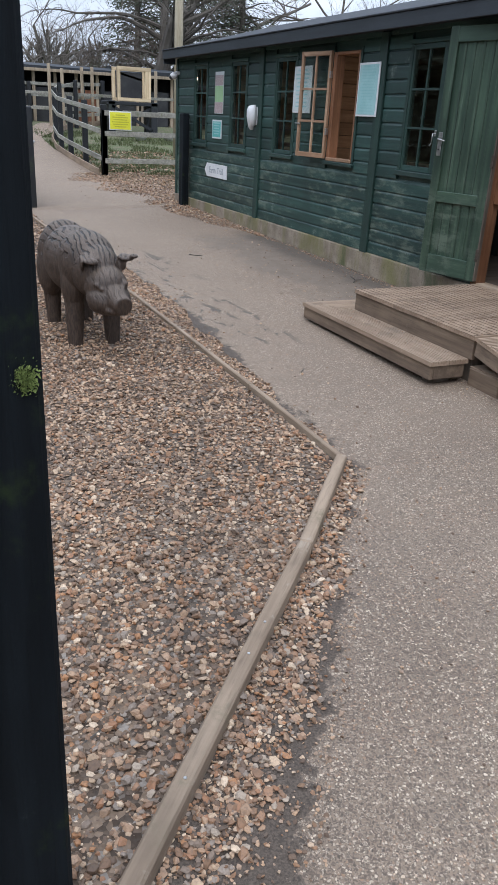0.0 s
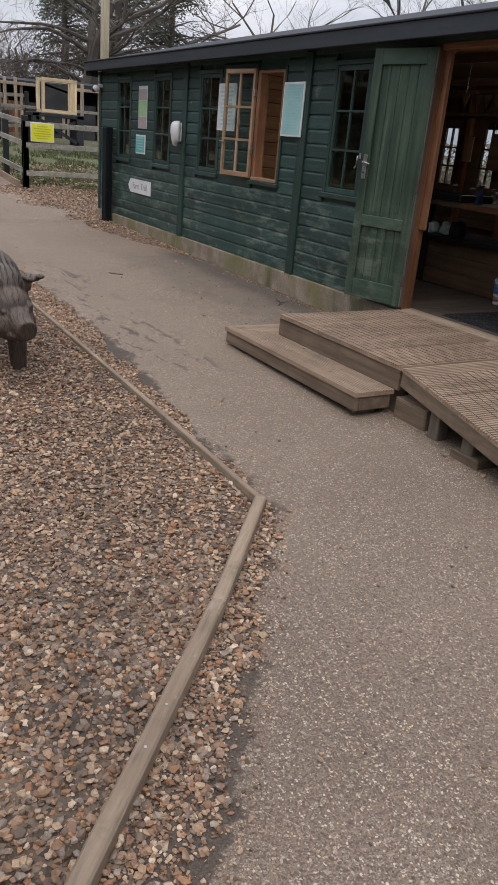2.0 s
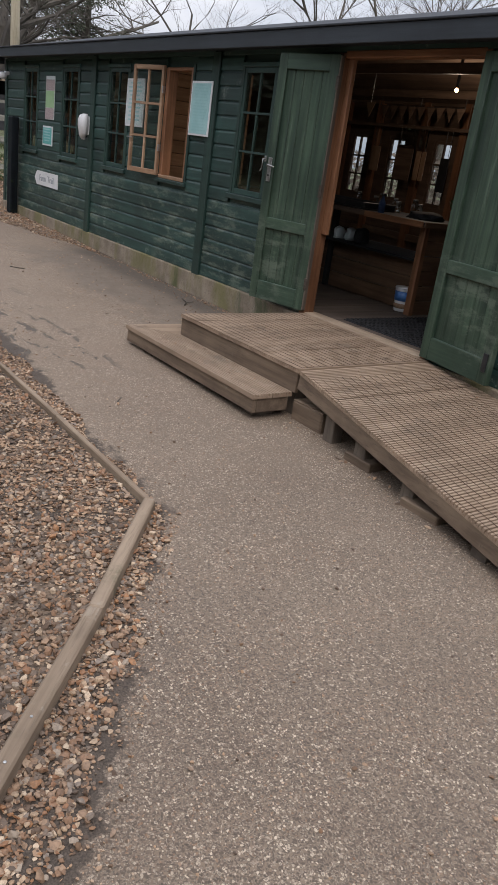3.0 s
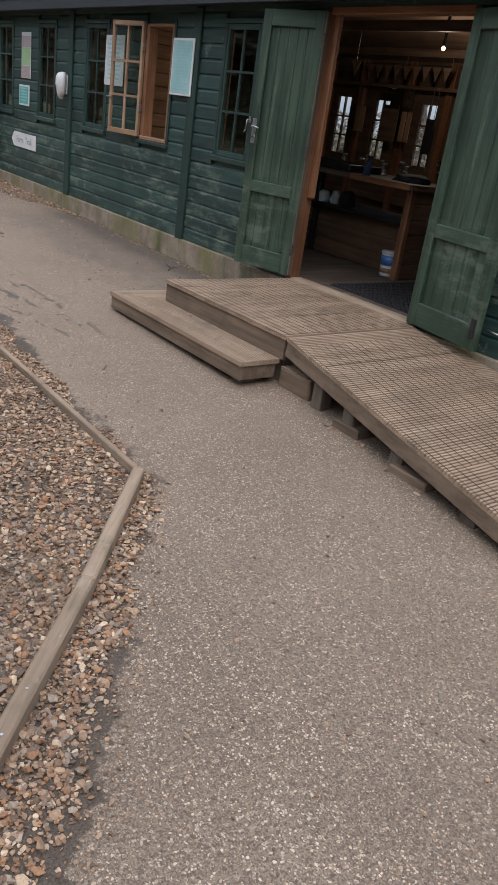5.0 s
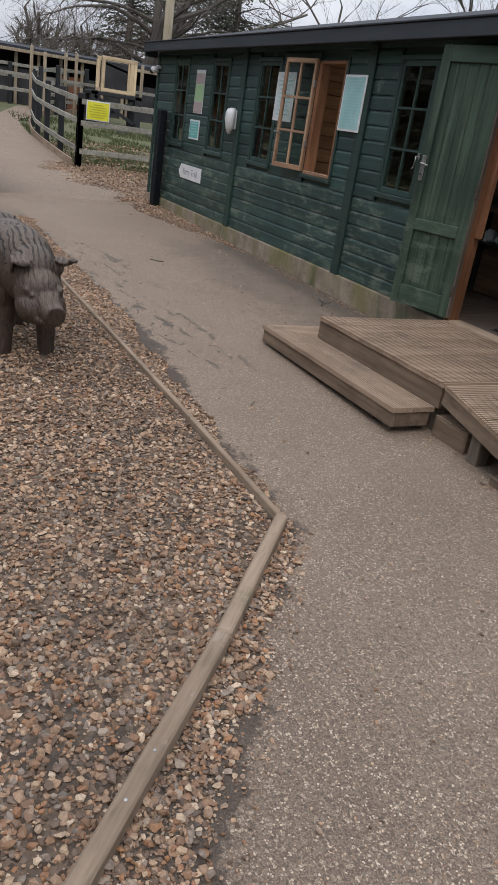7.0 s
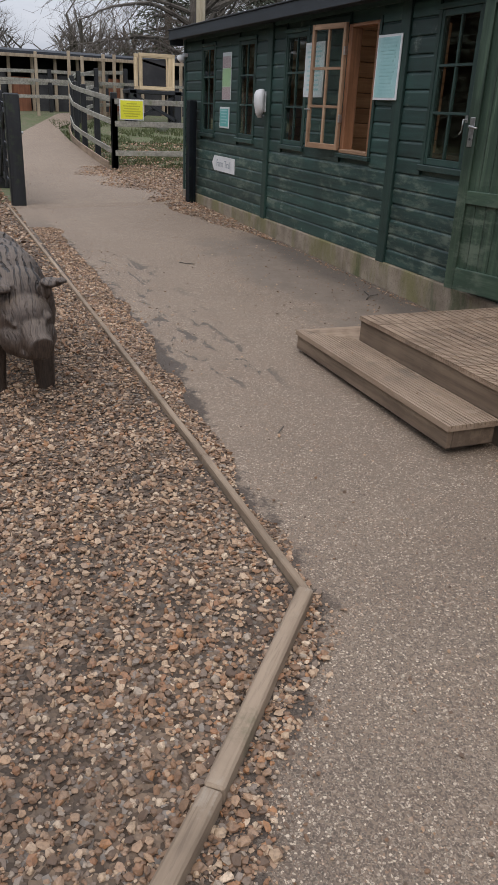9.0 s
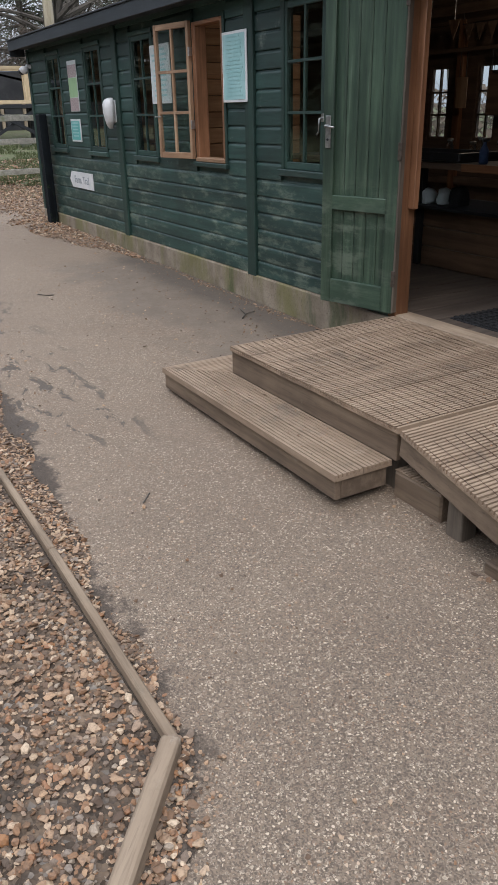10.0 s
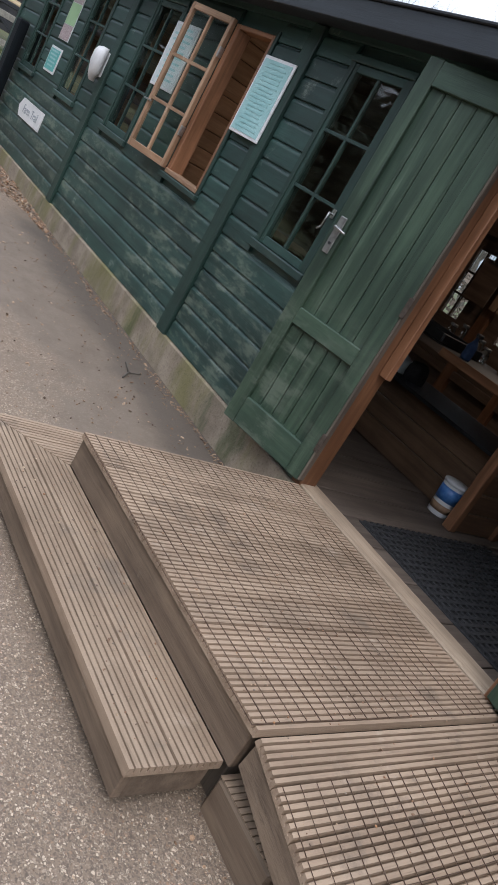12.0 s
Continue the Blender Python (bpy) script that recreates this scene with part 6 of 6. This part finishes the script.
def bare_tree(seed, height, spread, trunk_r, levels=5, lean=0.0):
    rnd = random.Random(seed)
    limbs, twigs = [], []
    def grow(p, d, length, r, level):
        line, q, n = [(p.copy(), r)], p.copy(), 4 if level < 2 else 3
        for k in range(1, n + 1):
            d = (d + Vector((rnd.gauss(0, 0.16), rnd.gauss(0, 0.16), rnd.gauss(0.03, 0.1)))).normalized()
            q = q + d * length / n
            line.append((q.copy(), r * (1 - 0.45 * k / n)))
        (limbs if level < 3 else twigs).append(line)
        if level >= levels:
            return
        for k in range(rnd.choice((3, 3, 4)) if level else 6):
            at = line[rnd.randint(1 if level else 2, n)]
            a = rnd.uniform(0, math.tau)
            side = Vector((math.cos(a), math.sin(a), rnd.uniform(-0.1, 0.5)))
            e = (d * rnd.uniform(0.45, 0.9) + side * spread * rnd.uniform(0.6, 1.1)).normalized()
            grow(at[0], e, length * rnd.uniform(0.55, 0.75), at[1] * rnd.uniform(0.5, 0.7), level + 1)
    grow(Vector((0, 0, -0.3)), Vector((lean, 0, 1)).normalized(), height * 0.45, trunk_r, 0)
    return limbs, twigs


def plant_bare(seed, at, height, spread, r, label, levels=5, group="bare trees"):
    limbs, twigs = bare_tree(seed, height, spread, r, levels)
    t = thing("tree", (0, 0, 0), label, "tree", group)
    for nm, ls, mt, sides in (("trunk", limbs, M_BARK, 6), ("crown", twigs, M_TWIG, 3)):
        if ls:
            ob = new(nm, raw(nm, *tubes(ls, sides), mt))
            ob.parent = t
    t.location = at
    return t


def conifer(seed, at, height, radius, label, mat_leaf, boughs=150, sprays=30, size=1.0):
    rnd = random.Random(seed)
    t = thing("tree", (0, 0, 0), label, "tree", "evergreens")
    limbs = [[(Vector((0, 0, -0.3)), 0.28), (Vector((0.1, 0, height * 0.5)), 0.17), (Vector((0, 0, height)), 0.03)]]
    verts, faces = [], []
    for i in range(boughs):
        z = height * rnd.uniform(0.08, 0.98)
        a = rnd.uniform(0, math.tau)
        reach = radius * (1.05 - z / height) ** 0.7 * rnd.uniform(0.55, 1.15)
        tip = Vector((math.cos(a) * reach, math.sin(a) * reach, z - reach * rnd.uniform(-0.25, 0.35)))
        root = Vector((0, 0, z))
        limbs.append([(root, 0.05), (root.lerp(tip, 0.6) + Vector((0, 0, 0.12)), 0.03), (tip, 0.008)])
        for k in range(sprays):
            c = root.lerp(tip, rnd.uniform(0.25, 1.05)) + Vector((rnd.gauss(0, 0.2), rnd.gauss(0, 0.2), rnd.gauss(-0.1, 0.18)))
            d = Vector((math.cos(a) + rnd.gauss(0, 0.7), math.sin(a) + rnd.gauss(0, 0.7), rnd.gauss(-0.5, 0.4))).normalized() * rnd.uniform(0.16, 0.42) * size
            s = d.cross(Vector((rnd.gauss(0, 1), rnd.gauss(0, 1), rnd.gauss(0, 1)))).normalized() * rnd.uniform(0.03, 0.08) * size
            b = len(verts)
            verts += [tuple(c - d * 0.3), tuple(c + s), tuple(c + d), tuple(c - s)]
            faces.append((b, b + 1, b + 2, b + 3))
    for nm, data in (("trunk", raw("trunk", *tubes(limbs, 5), M_BARK)), ("crown", raw("crown", verts, faces, mat_leaf))):
        ob = new(nm, data)
        ob.parent = t
    t.location = at
    return t


evergreen = conifer(11, (14.2, 38.5, 0.9), 12.5, 3.6, "tall ragged dark conifer behind the pens", M_NEEDLES, 170, 55, 0.5)
conifer(12, (17.6, 40.0, 0.9), 10.5, 3.2, "broad dull green conifer behind the hut", M_NEEDLES, 170, 48, 0.5)
conifer(13, (12.4, 41.0, 0.9), 9.0, 2.6, "dark conifer with thin drooping boughs", M_NEEDLES, 160, 60, 0.55)
first = plant_bare(21, (20.5, 34.0, 0.7), 11.0, 0.85, 0.22, "leafless tree with spreading grey branches", 5)
second_tree = plant_bare(22, (26.0, 31.0, 0.7), 12.0, 0.95, 0.26, "leafless tree with a wide fine crown", 5)
third = plant_bare(23, (10.6, 35.0, 0.9), 13.5, 1.35, 0.3, "leafless tree with long low limbs", 5)
far_tree = plant_bare(24, (10.6, 60.0, 0.9), 10.5, 0.95, 0.45, "small distant leafless tree with a round crown", 5)
for i, (src, x, y, s, a) in enumerate(((first, 29.0, 25.0, 1.0, 70), (second_tree, 24.0, 24.5, 0.85, 140), (first, 33.0, 30.0, 1.15, 200), (second_tree, 17.0, 47.0, 0.9, 250),
                                      (first, 36.0, 22.0, 1.1, 300), (third, 31.0, 17.0, 0.95, 30), (second_tree, 36.0, 14.0, 1.1, 80), (far_tree, 13.4, 66.0, 1.0, 110), (far_tree, 7.6, 70.0, 1.1, 200),
                                      (far_tree, 17.0, 72.0, 1.1, 10), (third, 22.5, 44.0, 1.1, 160), (first, 40.0, 36.0, 1.3, 20), (third, -2.0, 50.0, 0.8, 60), (second_tree, 4.0, 66.0, 0.8, 170))):
    copy_thing(src, pose(x, y, 0.8, 0, 0, a) @ Matrix.Scale(s, 4))

# an old tree whose long limbs reach out over the lane
rnd = random.Random(52)
old = thing("tree", (0, 0, 0), "old leafless tree with long arching limbs and drooping twigs", "tree", "bare trees")
stem = [(Vector((0.15 * math.sin(k), 0.1 * math.cos(k * 2), -0.3 + 0.9 * k)), 0.34 - 0.03 * k) for k in range(9)]
limbs, sprigs = [stem], []
for k in range(11):
    z = 2.0 + 0.42 * k
    p = Vector((0, 0, z))
    d = Vector((-0.85 if k % 3 else 0.7, rnd.uniform(-0.35, 0.35), rnd.uniform(0.25, 0.75))).normalized()
    length, r, line = rnd.uniform(4.0, 7.2), rnd.uniform(0.07, 0.12), []
    for q in range(11):
        line.append((p.copy(), r * (1 - 0.085 * q)))
        d = (d + Vector((rnd.gauss(0, 0.1), rnd.gauss(0, 0.12), rnd.gauss(-0.05, 0.13)))).normalized()
        p = p + d * length / 10
    limbs.append(line)
    for q in range(2, 11):
        for e in range(4):
            a, g, row = line[q][0].copy(), (d + Vector((rnd.gauss(0, 0.7), rnd.gauss(0, 0.7), rnd.gauss(0.1, 0.5)))).normalized(), []
            reach = rnd.uniform(0.6, 1.7)
            for w in range(6):
                row.append((a.copy(), 0.017 * (1 - 0.15 * w)))
                g = (g + Vector((rnd.gauss(0, 0.2), rnd.gauss(0, 0.2), -0.22))).normalized()
                a = a + g * reach / 5
                if w > 1:
                    tip = a + Vector((rnd.gauss(0, 0.25), rnd.gauss(0, 0.25), rnd.gauss(-0.15, 0.2)))
                    sprigs.append([(a.copy(), 0.008), (tip, 0.004)])
            sprigs.append(row)
for nm, ls, mt, sides in (("trunk", limbs, M_BARK, 6), ("crown", sprigs, M_TWIG, 3)):
    ob = new(nm, raw(nm, *tubes(ls, sides), mt))
    ob.parent = old
old.location = (12.3, 36.0, 0.9)

# unseen evergreens added all round the lane and hut, so the windows reflect dark trees
screen_tree = conifer(14, (-24, 19, 0), 11.0, 3.8, "dense dark evergreen added out of view for dark window reflections", M_NEEDLES, 260, 44, 1.9)
for i, (x, y, sc, a) in enumerate(((-14, 11, 1.0, 20), (-15, 26, 1.1, 70), (-9, 9, 0.75, 0), (-11, 14, 0.9, 80), (-9.5, 18.5, 0.7, 160), (-12, 23, 0.95, 240), (-10, 28, 0.8, 320), (-13, 34, 1.0, 40), (-9, 4, 0.8, 100), (-10, -2, 0.9, 200),
                                   (-7, -8, 0.8, 300), (-1, -12, 0.9, 20), (5, -13, 0.8, 120), (12, -11, 0.9, 220), (18, -4, 0.8, 10), (20, 6, 0.62, 90), (-5.5, 37, 0.9, 50), (-9, 32, 0.9, 130), (-6, 44, 1.1, 210))):
    copy_thing(screen_tree, pose(x, y, 0.0, 0, 0, a) @ Matrix.Diagonal((sc * 1.25, sc * 1.25, sc * (0.85 if y >= 9 and x < 0 else 0.52), 1)))

# made-up hedge behind the hut, dims the outlook through its back windows
rnd = random.Random(30)
hv, hf = [], []
for i in range(6000):
    c = Vector((12.5 + rnd.gauss(0, 0.35), rnd.uniform(1, 22), 0.2 + 1.75 * rnd.random() ** 0.7))
    d = Vector((rnd.gauss(0, 0.5), rnd.gauss(0, 0.5), rnd.uniform(0, 1))).normalized() * rnd.uniform(0.1, 0.3)
    s_ = d.orthogonal().normalized() * rnd.uniform(0.02, 0.06)
    b = len(hv)
    hv += [tuple(c - d * 0.5 + s_), tuple(c - d * 0.5 - s_), tuple(c + d)]
    hf.append((b, b + 1, b + 2))
tagged(new("hedge", raw("hedge", hv, hf, M_HEDGE)), "brown hedge added behind the hut to darken its back windows", "hedge", kind="stuff")

# winter hedge behind the pens
rnd = random.Random(31)
hv, hf = [], []
for i in range(5200):
    x = rnd.uniform(8.5, 17.5)
    top = 1.9 + 1.1 * math.exp(-((x - 11.5) / 2.3) ** 2) + 0.25 * math.sin(x * 2.3)
    c = Vector((x, 36.5 + rnd.gauss(0, 0.5), 0.9 + top * rnd.random() ** 0.6 * 1.35))
    d = Vector((rnd.gauss(0, 0.5), rnd.gauss(0, 0.5), rnd.uniform(0.2, 1))).normalized() * rnd.uniform(0.15, 0.45)
    s = d.orthogonal().normalized() * rnd.uniform(0.006, 0.02)
    b = len(hv)
    hv += [tuple(c - d * 0.5 + s), tuple(c - d * 0.5 - s), tuple(c + d)]
    hf.append((b, b + 1, b + 2))
tagged(new("hedge", raw("hedge", hv, hf, M_HEDGE)), "brown leafless hedge behind the sheds", "hedge", kind="stuff")

# paddock grass
rnd = random.Random(33)
gv, gf = [], []
for i in range(26000):
    x, y = rnd.uniform(4.45, 10.5), 17.0 + 9.0 * rnd.random() ** 1.5
    if noise.noise(Vector((x * 1.3, y * 1.3, 0))) < -0.12:
        continue
    c = Vector((x, y, gz(x, y) - 0.032))
    d = Vector((rnd.gauss(0, 0.35), rnd.gauss(0, 0.35), 1)).normalized() * rnd.uniform(0.04, 0.12)
    a = rnd.uniform(0, math.tau)
    s = Vector((math.cos(a), math.sin(a), 0)) * rnd.uniform(0.008, 0.02)
    b = len(gv)
    gv += [tuple(c + s), tuple(c - s), tuple(c + d)]
    gf.append((b, b + 1, b + 2))
for i in range(16000):
    x, y = rnd.uniform(-5.0, 1.95), 13.2 + 11.0 * rnd.random() ** 1.4
    if noise.noise(Vector((x * 1.3, y * 1.3, 0))) < -0.18:
        continue
    c = Vector((x, y, gz(x, y) - 0.032))
    d = Vector((rnd.gauss(0, 0.35), rnd.gauss(0, 0.35), 1)).normalized() * rnd.uniform(0.04, 0.13)
    a = rnd.uniform(0, math.tau)
    s = Vector((math.cos(a), math.sin(a), 0)) * rnd.uniform(0.008, 0.02)
    b = len(gv)
    gv += [tuple(c + s), tuple(c - s), tuple(c + d)]
    gf.append((b, b + 1, b + 2))
tagged(new("grass", raw("grass", gv, gf, M_GRASS)), "short tufted winter grass in the paddock", "grass", kind="stuff")


# ---- loose stones and chips ----
def scatter(name, places, shapes, material, label, category, rounded=False):
    """Many small pieces joined: places are rows of (x, y, z, size, turn, flat, shape)."""
    verts, faces, base = [], [], 0
    for x, y, z, size, turn, flat, k, tip in places:
        v, f = shapes[k]
        c, s = math.cos(turn), math.sin(turn)
        p = v * (size, size * (0.62 + 0.3 * abs(math.sin(turn * 7))), size * flat)
        q = np.empty_like(p)
        ct, st = math.cos(tip), math.sin(tip)
        px, pz = p[:, 0] * ct - p[:, 2] * st, p[:, 0] * st + p[:, 2] * ct
        q[:, 0], q[:, 1], q[:, 2] = px * c - p[:, 1] * s + x, px * s + p[:, 1] * c + y, pz + z
        verts.append(q)
        faces.append(f + base)
        base += len(v)
    verts, faces = np.concatenate(verts), np.concatenate(faces)
    data = bpy.data.meshes.new(name)
    data.from_pydata(verts.tolist(), [], faces.tolist())
    data.materials.append(material)
    if rounded:
        data.polygons.foreach_set("use_smooth", [True] * len(data.polygons))
    return tagged(new(name, data), label, category, kind="stuff")


def stone_shapes(count, seed):
    rng = np.random.RandomState(seed)
    bm = bmesh.new()
    bmesh.ops.create_icosphere(bm, subdivisions=1, radius=0.5)
    bm.verts.ensure_lookup_table()
    v = np.array([p.co[:] for p in bm.verts])
    f = np.array([[p.index for p in g.verts] for g in bm.faces])
    bm.free()
    out = []
    for i in range(count):
        w = v * (1 + rng.uniform(-0.27, 0.2, (len(v), 1)))
        for k in range(6):
            d = rng.normal(size=3)
            d /= np.linalg.norm(d)
            h = w @ d
            w = w - np.outer(np.maximum(h - 0.29, 0), d)
        out.append((w, f))
    return out


STONES = stone_shapes(14, 5)
rnd = random.Random(77)


def strew(n, area, size, ok, lift=0.012, flat=(0.35, 0.75)):
    out = []
    x0, x1, y0, y1 = area
    while len(out) < n:
        x, y = rnd.uniform(x0, x1), rnd.uniform(y0, y1)
        n -= 1 if not ok(x, y) else 0
        if ok(x, y):
            s = size * min(rnd.lognormvariate(0, 0.42), 2.3)
            fl = rnd.uniform(*flat)
            out.append((x, y, gz(x, y) + lift + s * fl * rnd.uniform(0.1, 0.75), s, rnd.uniform(0, math.tau), fl, rnd.randrange(14), rnd.gauss(0, 0.5)))
    return out


bed = strew(66000, (-0.5, 2.02, 0.9, 4.6), 0.0185, lambda x, y: in_bed(x, y) and rnd.random() > 0.55 * min(max(y - 2.4, 0) / 1.4, 1), 0.006, (0.35, 0.75))
bed += strew(12000, (-0.6, 2.02, 4.4, 7.5), 0.02, lambda x, y: in_bed(x, y) and rnd.random() < 0.55)
scatter("gravel", bed, STONES, M_STONES, "loose tan, brown and grey gravel between timber kerbs", "gravel")
chips = strew(64000, (-0.6, 2.02, 1.5, 8.0), 0.0195, lambda x, y: in_bed(x, y) and rnd.random() < 0.12 + 0.38 * min(max(y - 2.0, 0), 2), 0.016, (0.12, 0.4))
chips += strew(17000, (-2.5, 2.02, 7.8, 12.4), 0.034, in_bed, 0.014, (0.15, 0.35))
scatter("bark_mulch", chips, STONES, M_CHIPS, "brown bark chips and dead leaves round the carved pig", "mulch")


def beside_kerb(x, y):
    d, along = beyond(x, y)
    wide = 0.045 + 0.1 * min(max(along, 0) / 0.9, 1) + 0.06 * min(max(along - 0.9, 0), 1.6) + 0.07 * noise.noise(Vector((x * 5, y * 5, 1))) + 0.05 * noise.noise(Vector((x * 17, y * 17, 4)))
    return along > -0.06 and 0.0 < d < wide * 1.25 and rnd.random() < 1.15 - (d / max(wide, 0.02)) ** 2.2


spill = strew(50000, (0.3, 2.2, 0.8, 3.0), 0.0185, beside_kerb, 0.0, (0.2, 0.55))


def by_long_kerb(x, y):
    w = max(0.05 + 0.13 * min(max((y - 3.2) / 3.0, 0), 1) + 0.12 * noise.noise(Vector((x, y * 2.1, 7))), 0.02)
    return 2.045 < x < 2.04 + w and rnd.random() < 0.8 - (x - 2.04) / w * 0.6


spill += strew(26000, (2.03, 2.45, 3.0, 9.5), 0.02, by_long_kerb, 0.0, (0.2, 0.5))


def by_hut(x, y):
    w = 0.05 + 0.45 * min(max((y - 9.2) / 2.0, 0), 1) + 0.03 * math.sin(y * 5)
    return FX - 0.04 > x > FX - 0.06 - w and rnd.random() < 0.9


spill += strew(6500, (3.9, 4.66, 9.1, 13.0), 0.026, by_hut, 0.0, (0.2, 0.5))
litter = strew(3600, (4.4, 4.66, 5.5, 9.6), 0.013, by_hut, 0.0, (0.15, 0.4))
litter += strew(5000, (4.5, 9.5, 17.1, 22.0), 0.045, lambda x, y: rnd.random() < 0.8, 0.02, (0.1, 0.25))


def on_soil(x, y):
    w = 0.045 + 0.22 * min(max((y - 3.6) / 2.6, 0), 1) + 0.11 * noise.noise(Vector((x * 3, y * 2.4, 9)))
    return 2.04 < x < 2.04 + w


litter += strew(34000, (2.03, 2.5, 2.9, 10.5), 0.0165, on_soil, 0.0, (0.15, 0.4))
litter += strew(14000, (0.3, 2.2, 0.8, 3.0), 0.0125, lambda x, y: 0.03 < beyond(x, y)[0] < 0.12 + 0.11 * beyond(x, y)[1] and beyond(x, y)[1] > 0 and rnd.random() < 0.6, 0.0, (0.2, 0.5))


def by_corner(x, y):
    edge = 4.25 - 0.16 * min(max(y - 12.6, 0), 2.5) + 0.5 * noise.noise(Vector((x, y, 3)))
    return rnd.random() < min(max((x - edge) / 0.5 + 0.25, 0.0), 1) and (y > 13.0 or x < FX - 0.05)


litter += strew(26000, (3.2, 9.5, 12.3, 17.4), 0.032, by_corner, 0.0, (0.15, 0.4))
spill += strew(22000, (3.2, 9.5, 12.3, 17.4), 0.027, by_corner, 0.0, (0.15, 0.4))
litter += strew(2200, (2.3, 4.6, 5.5, 18.0), 0.016, lambda x, y: rnd.random() < 0.9, 0.0, (0.12, 0.35))
litter += strew(9000, (-3.9, 2.0, 12.4, 15.5), 0.05, lambda x, y: rnd.random() < 1.3 - (y - 12.4) / 3.0, 0.0, (0.12, 0.3))
scatter("leaf_litter", litter, STONES, M_CHIPS, "brown leaf litter along the plinth and in the paddock", "leaves")
scatter("stray_gravel", spill, STONES, M_STONES, "stones and leaf litter spilled along kerb and hut", "gravel")
loose = strew(2400, (1.2, 4.6, 0.8, 9.0), 0.011, lambda x, y: x > 2.1 or beyond(x, y)[0] > 0.25, 0.0, (0.3, 0.6))
loose += strew(130, (3.2, 3.9, 1.8, 3.9), 0.028, lambda x, y: x > ramp_edge(y) - 0.06, 0.0, (0.2, 0.5))
loose += strew(1300, (1.2, 4.6, 0.8, 6.5), 0.008, lambda x, y: x > 2.1 or beyond(x, y)[0] > 0.2, 0.0, (0.2, 0.5))
scatter("grit", loose, STONES, M_CHIPS, "scattered grit and dead leaf fragments on the tarmac", "grit")

bits = strew(420, (DX + 0.02, FX - 0.1, DY0, DY1), 0.0065, lambda x, y: True, 0.0, (0.3, 0.7))
flecks = [(x, y, DZ + 0.002, *rest) for x, y, z, *rest in bits]
bits = strew(700, (3.1, FX - 0.1, RY + 0.1, DY0), 0.0065, lambda x, y: x > ramp_edge(y) + 0.03, 0.0, (0.3, 0.7))
flecks += [(x, y, ramp_z(x, y) + 0.002, *rest) for x, y, z, *rest in bits]
bits = strew(160, (SX + 0.02, DX - 0.01, SY0 + 0.03, DY1), 0.0065, lambda x, y: True, 0.0, (0.3, 0.7))
flecks += [(x, y, SZ + 0.002, *rest) for x, y, z, *rest in bits]
scatter("deck_grit", flecks, STONES, M_STONES, "pale grit trodden onto deck, step and ramp", "grit")


def twig(pts, r, label):
    bm = bmesh.new()
    for p, q in zip(pts, pts[1:]):
        rod(bm, (*p, gz(*p) + r + 0.004), (*q, gz(*q) + r + 0.004), r, r * 0.8, 6)
    whole("twig", bm, M_BARK, label, "twig", "fallen twigs", smooth=True)


twig([(4.3, 6.5), (4.38, 6.6), (4.42, 6.75)], 0.006, "dark bent twig on the tarmac by the hut")
twig([(4.38, 6.6), (4.48, 6.62)], 0.004, "dark bent twig on the tarmac by the hut")
twig([(3.2, 8.3), (3.26, 8.22), (3.32, 8.19)], 0.005, "dark twig on the path")
twig([(2.5, 4.25), (2.56, 4.32)], 0.003, "thin twig on the path")
twig([(0.42, 1.62), (0.5, 1.66), (0.62, 1.67)], 0.005, "thin brown twig in the gravel")
for x, y, z in ((0.96, 1.76, 0.0), (1.08, 1.88, 0.0), (0.6, 1.4, 0.0)):
    n = thing("nail_head", (x, y, gz(x, y) + 0.06), "small rusty nail head in the kerb", "nail", "kerb nails")
    c = JOINT + EDGE2 * (Vector((x, y, 0)) - JOINT).dot(EDGE2) - OUT2 * 0.025
    part("head", turned(bmesh.new(), (c.x, c.y, gz(c.x, c.y) + 0.0575), [(0.005, 0), (0.005, 0.002), (0.003, 0.003)], 8), M_STEEL, n)
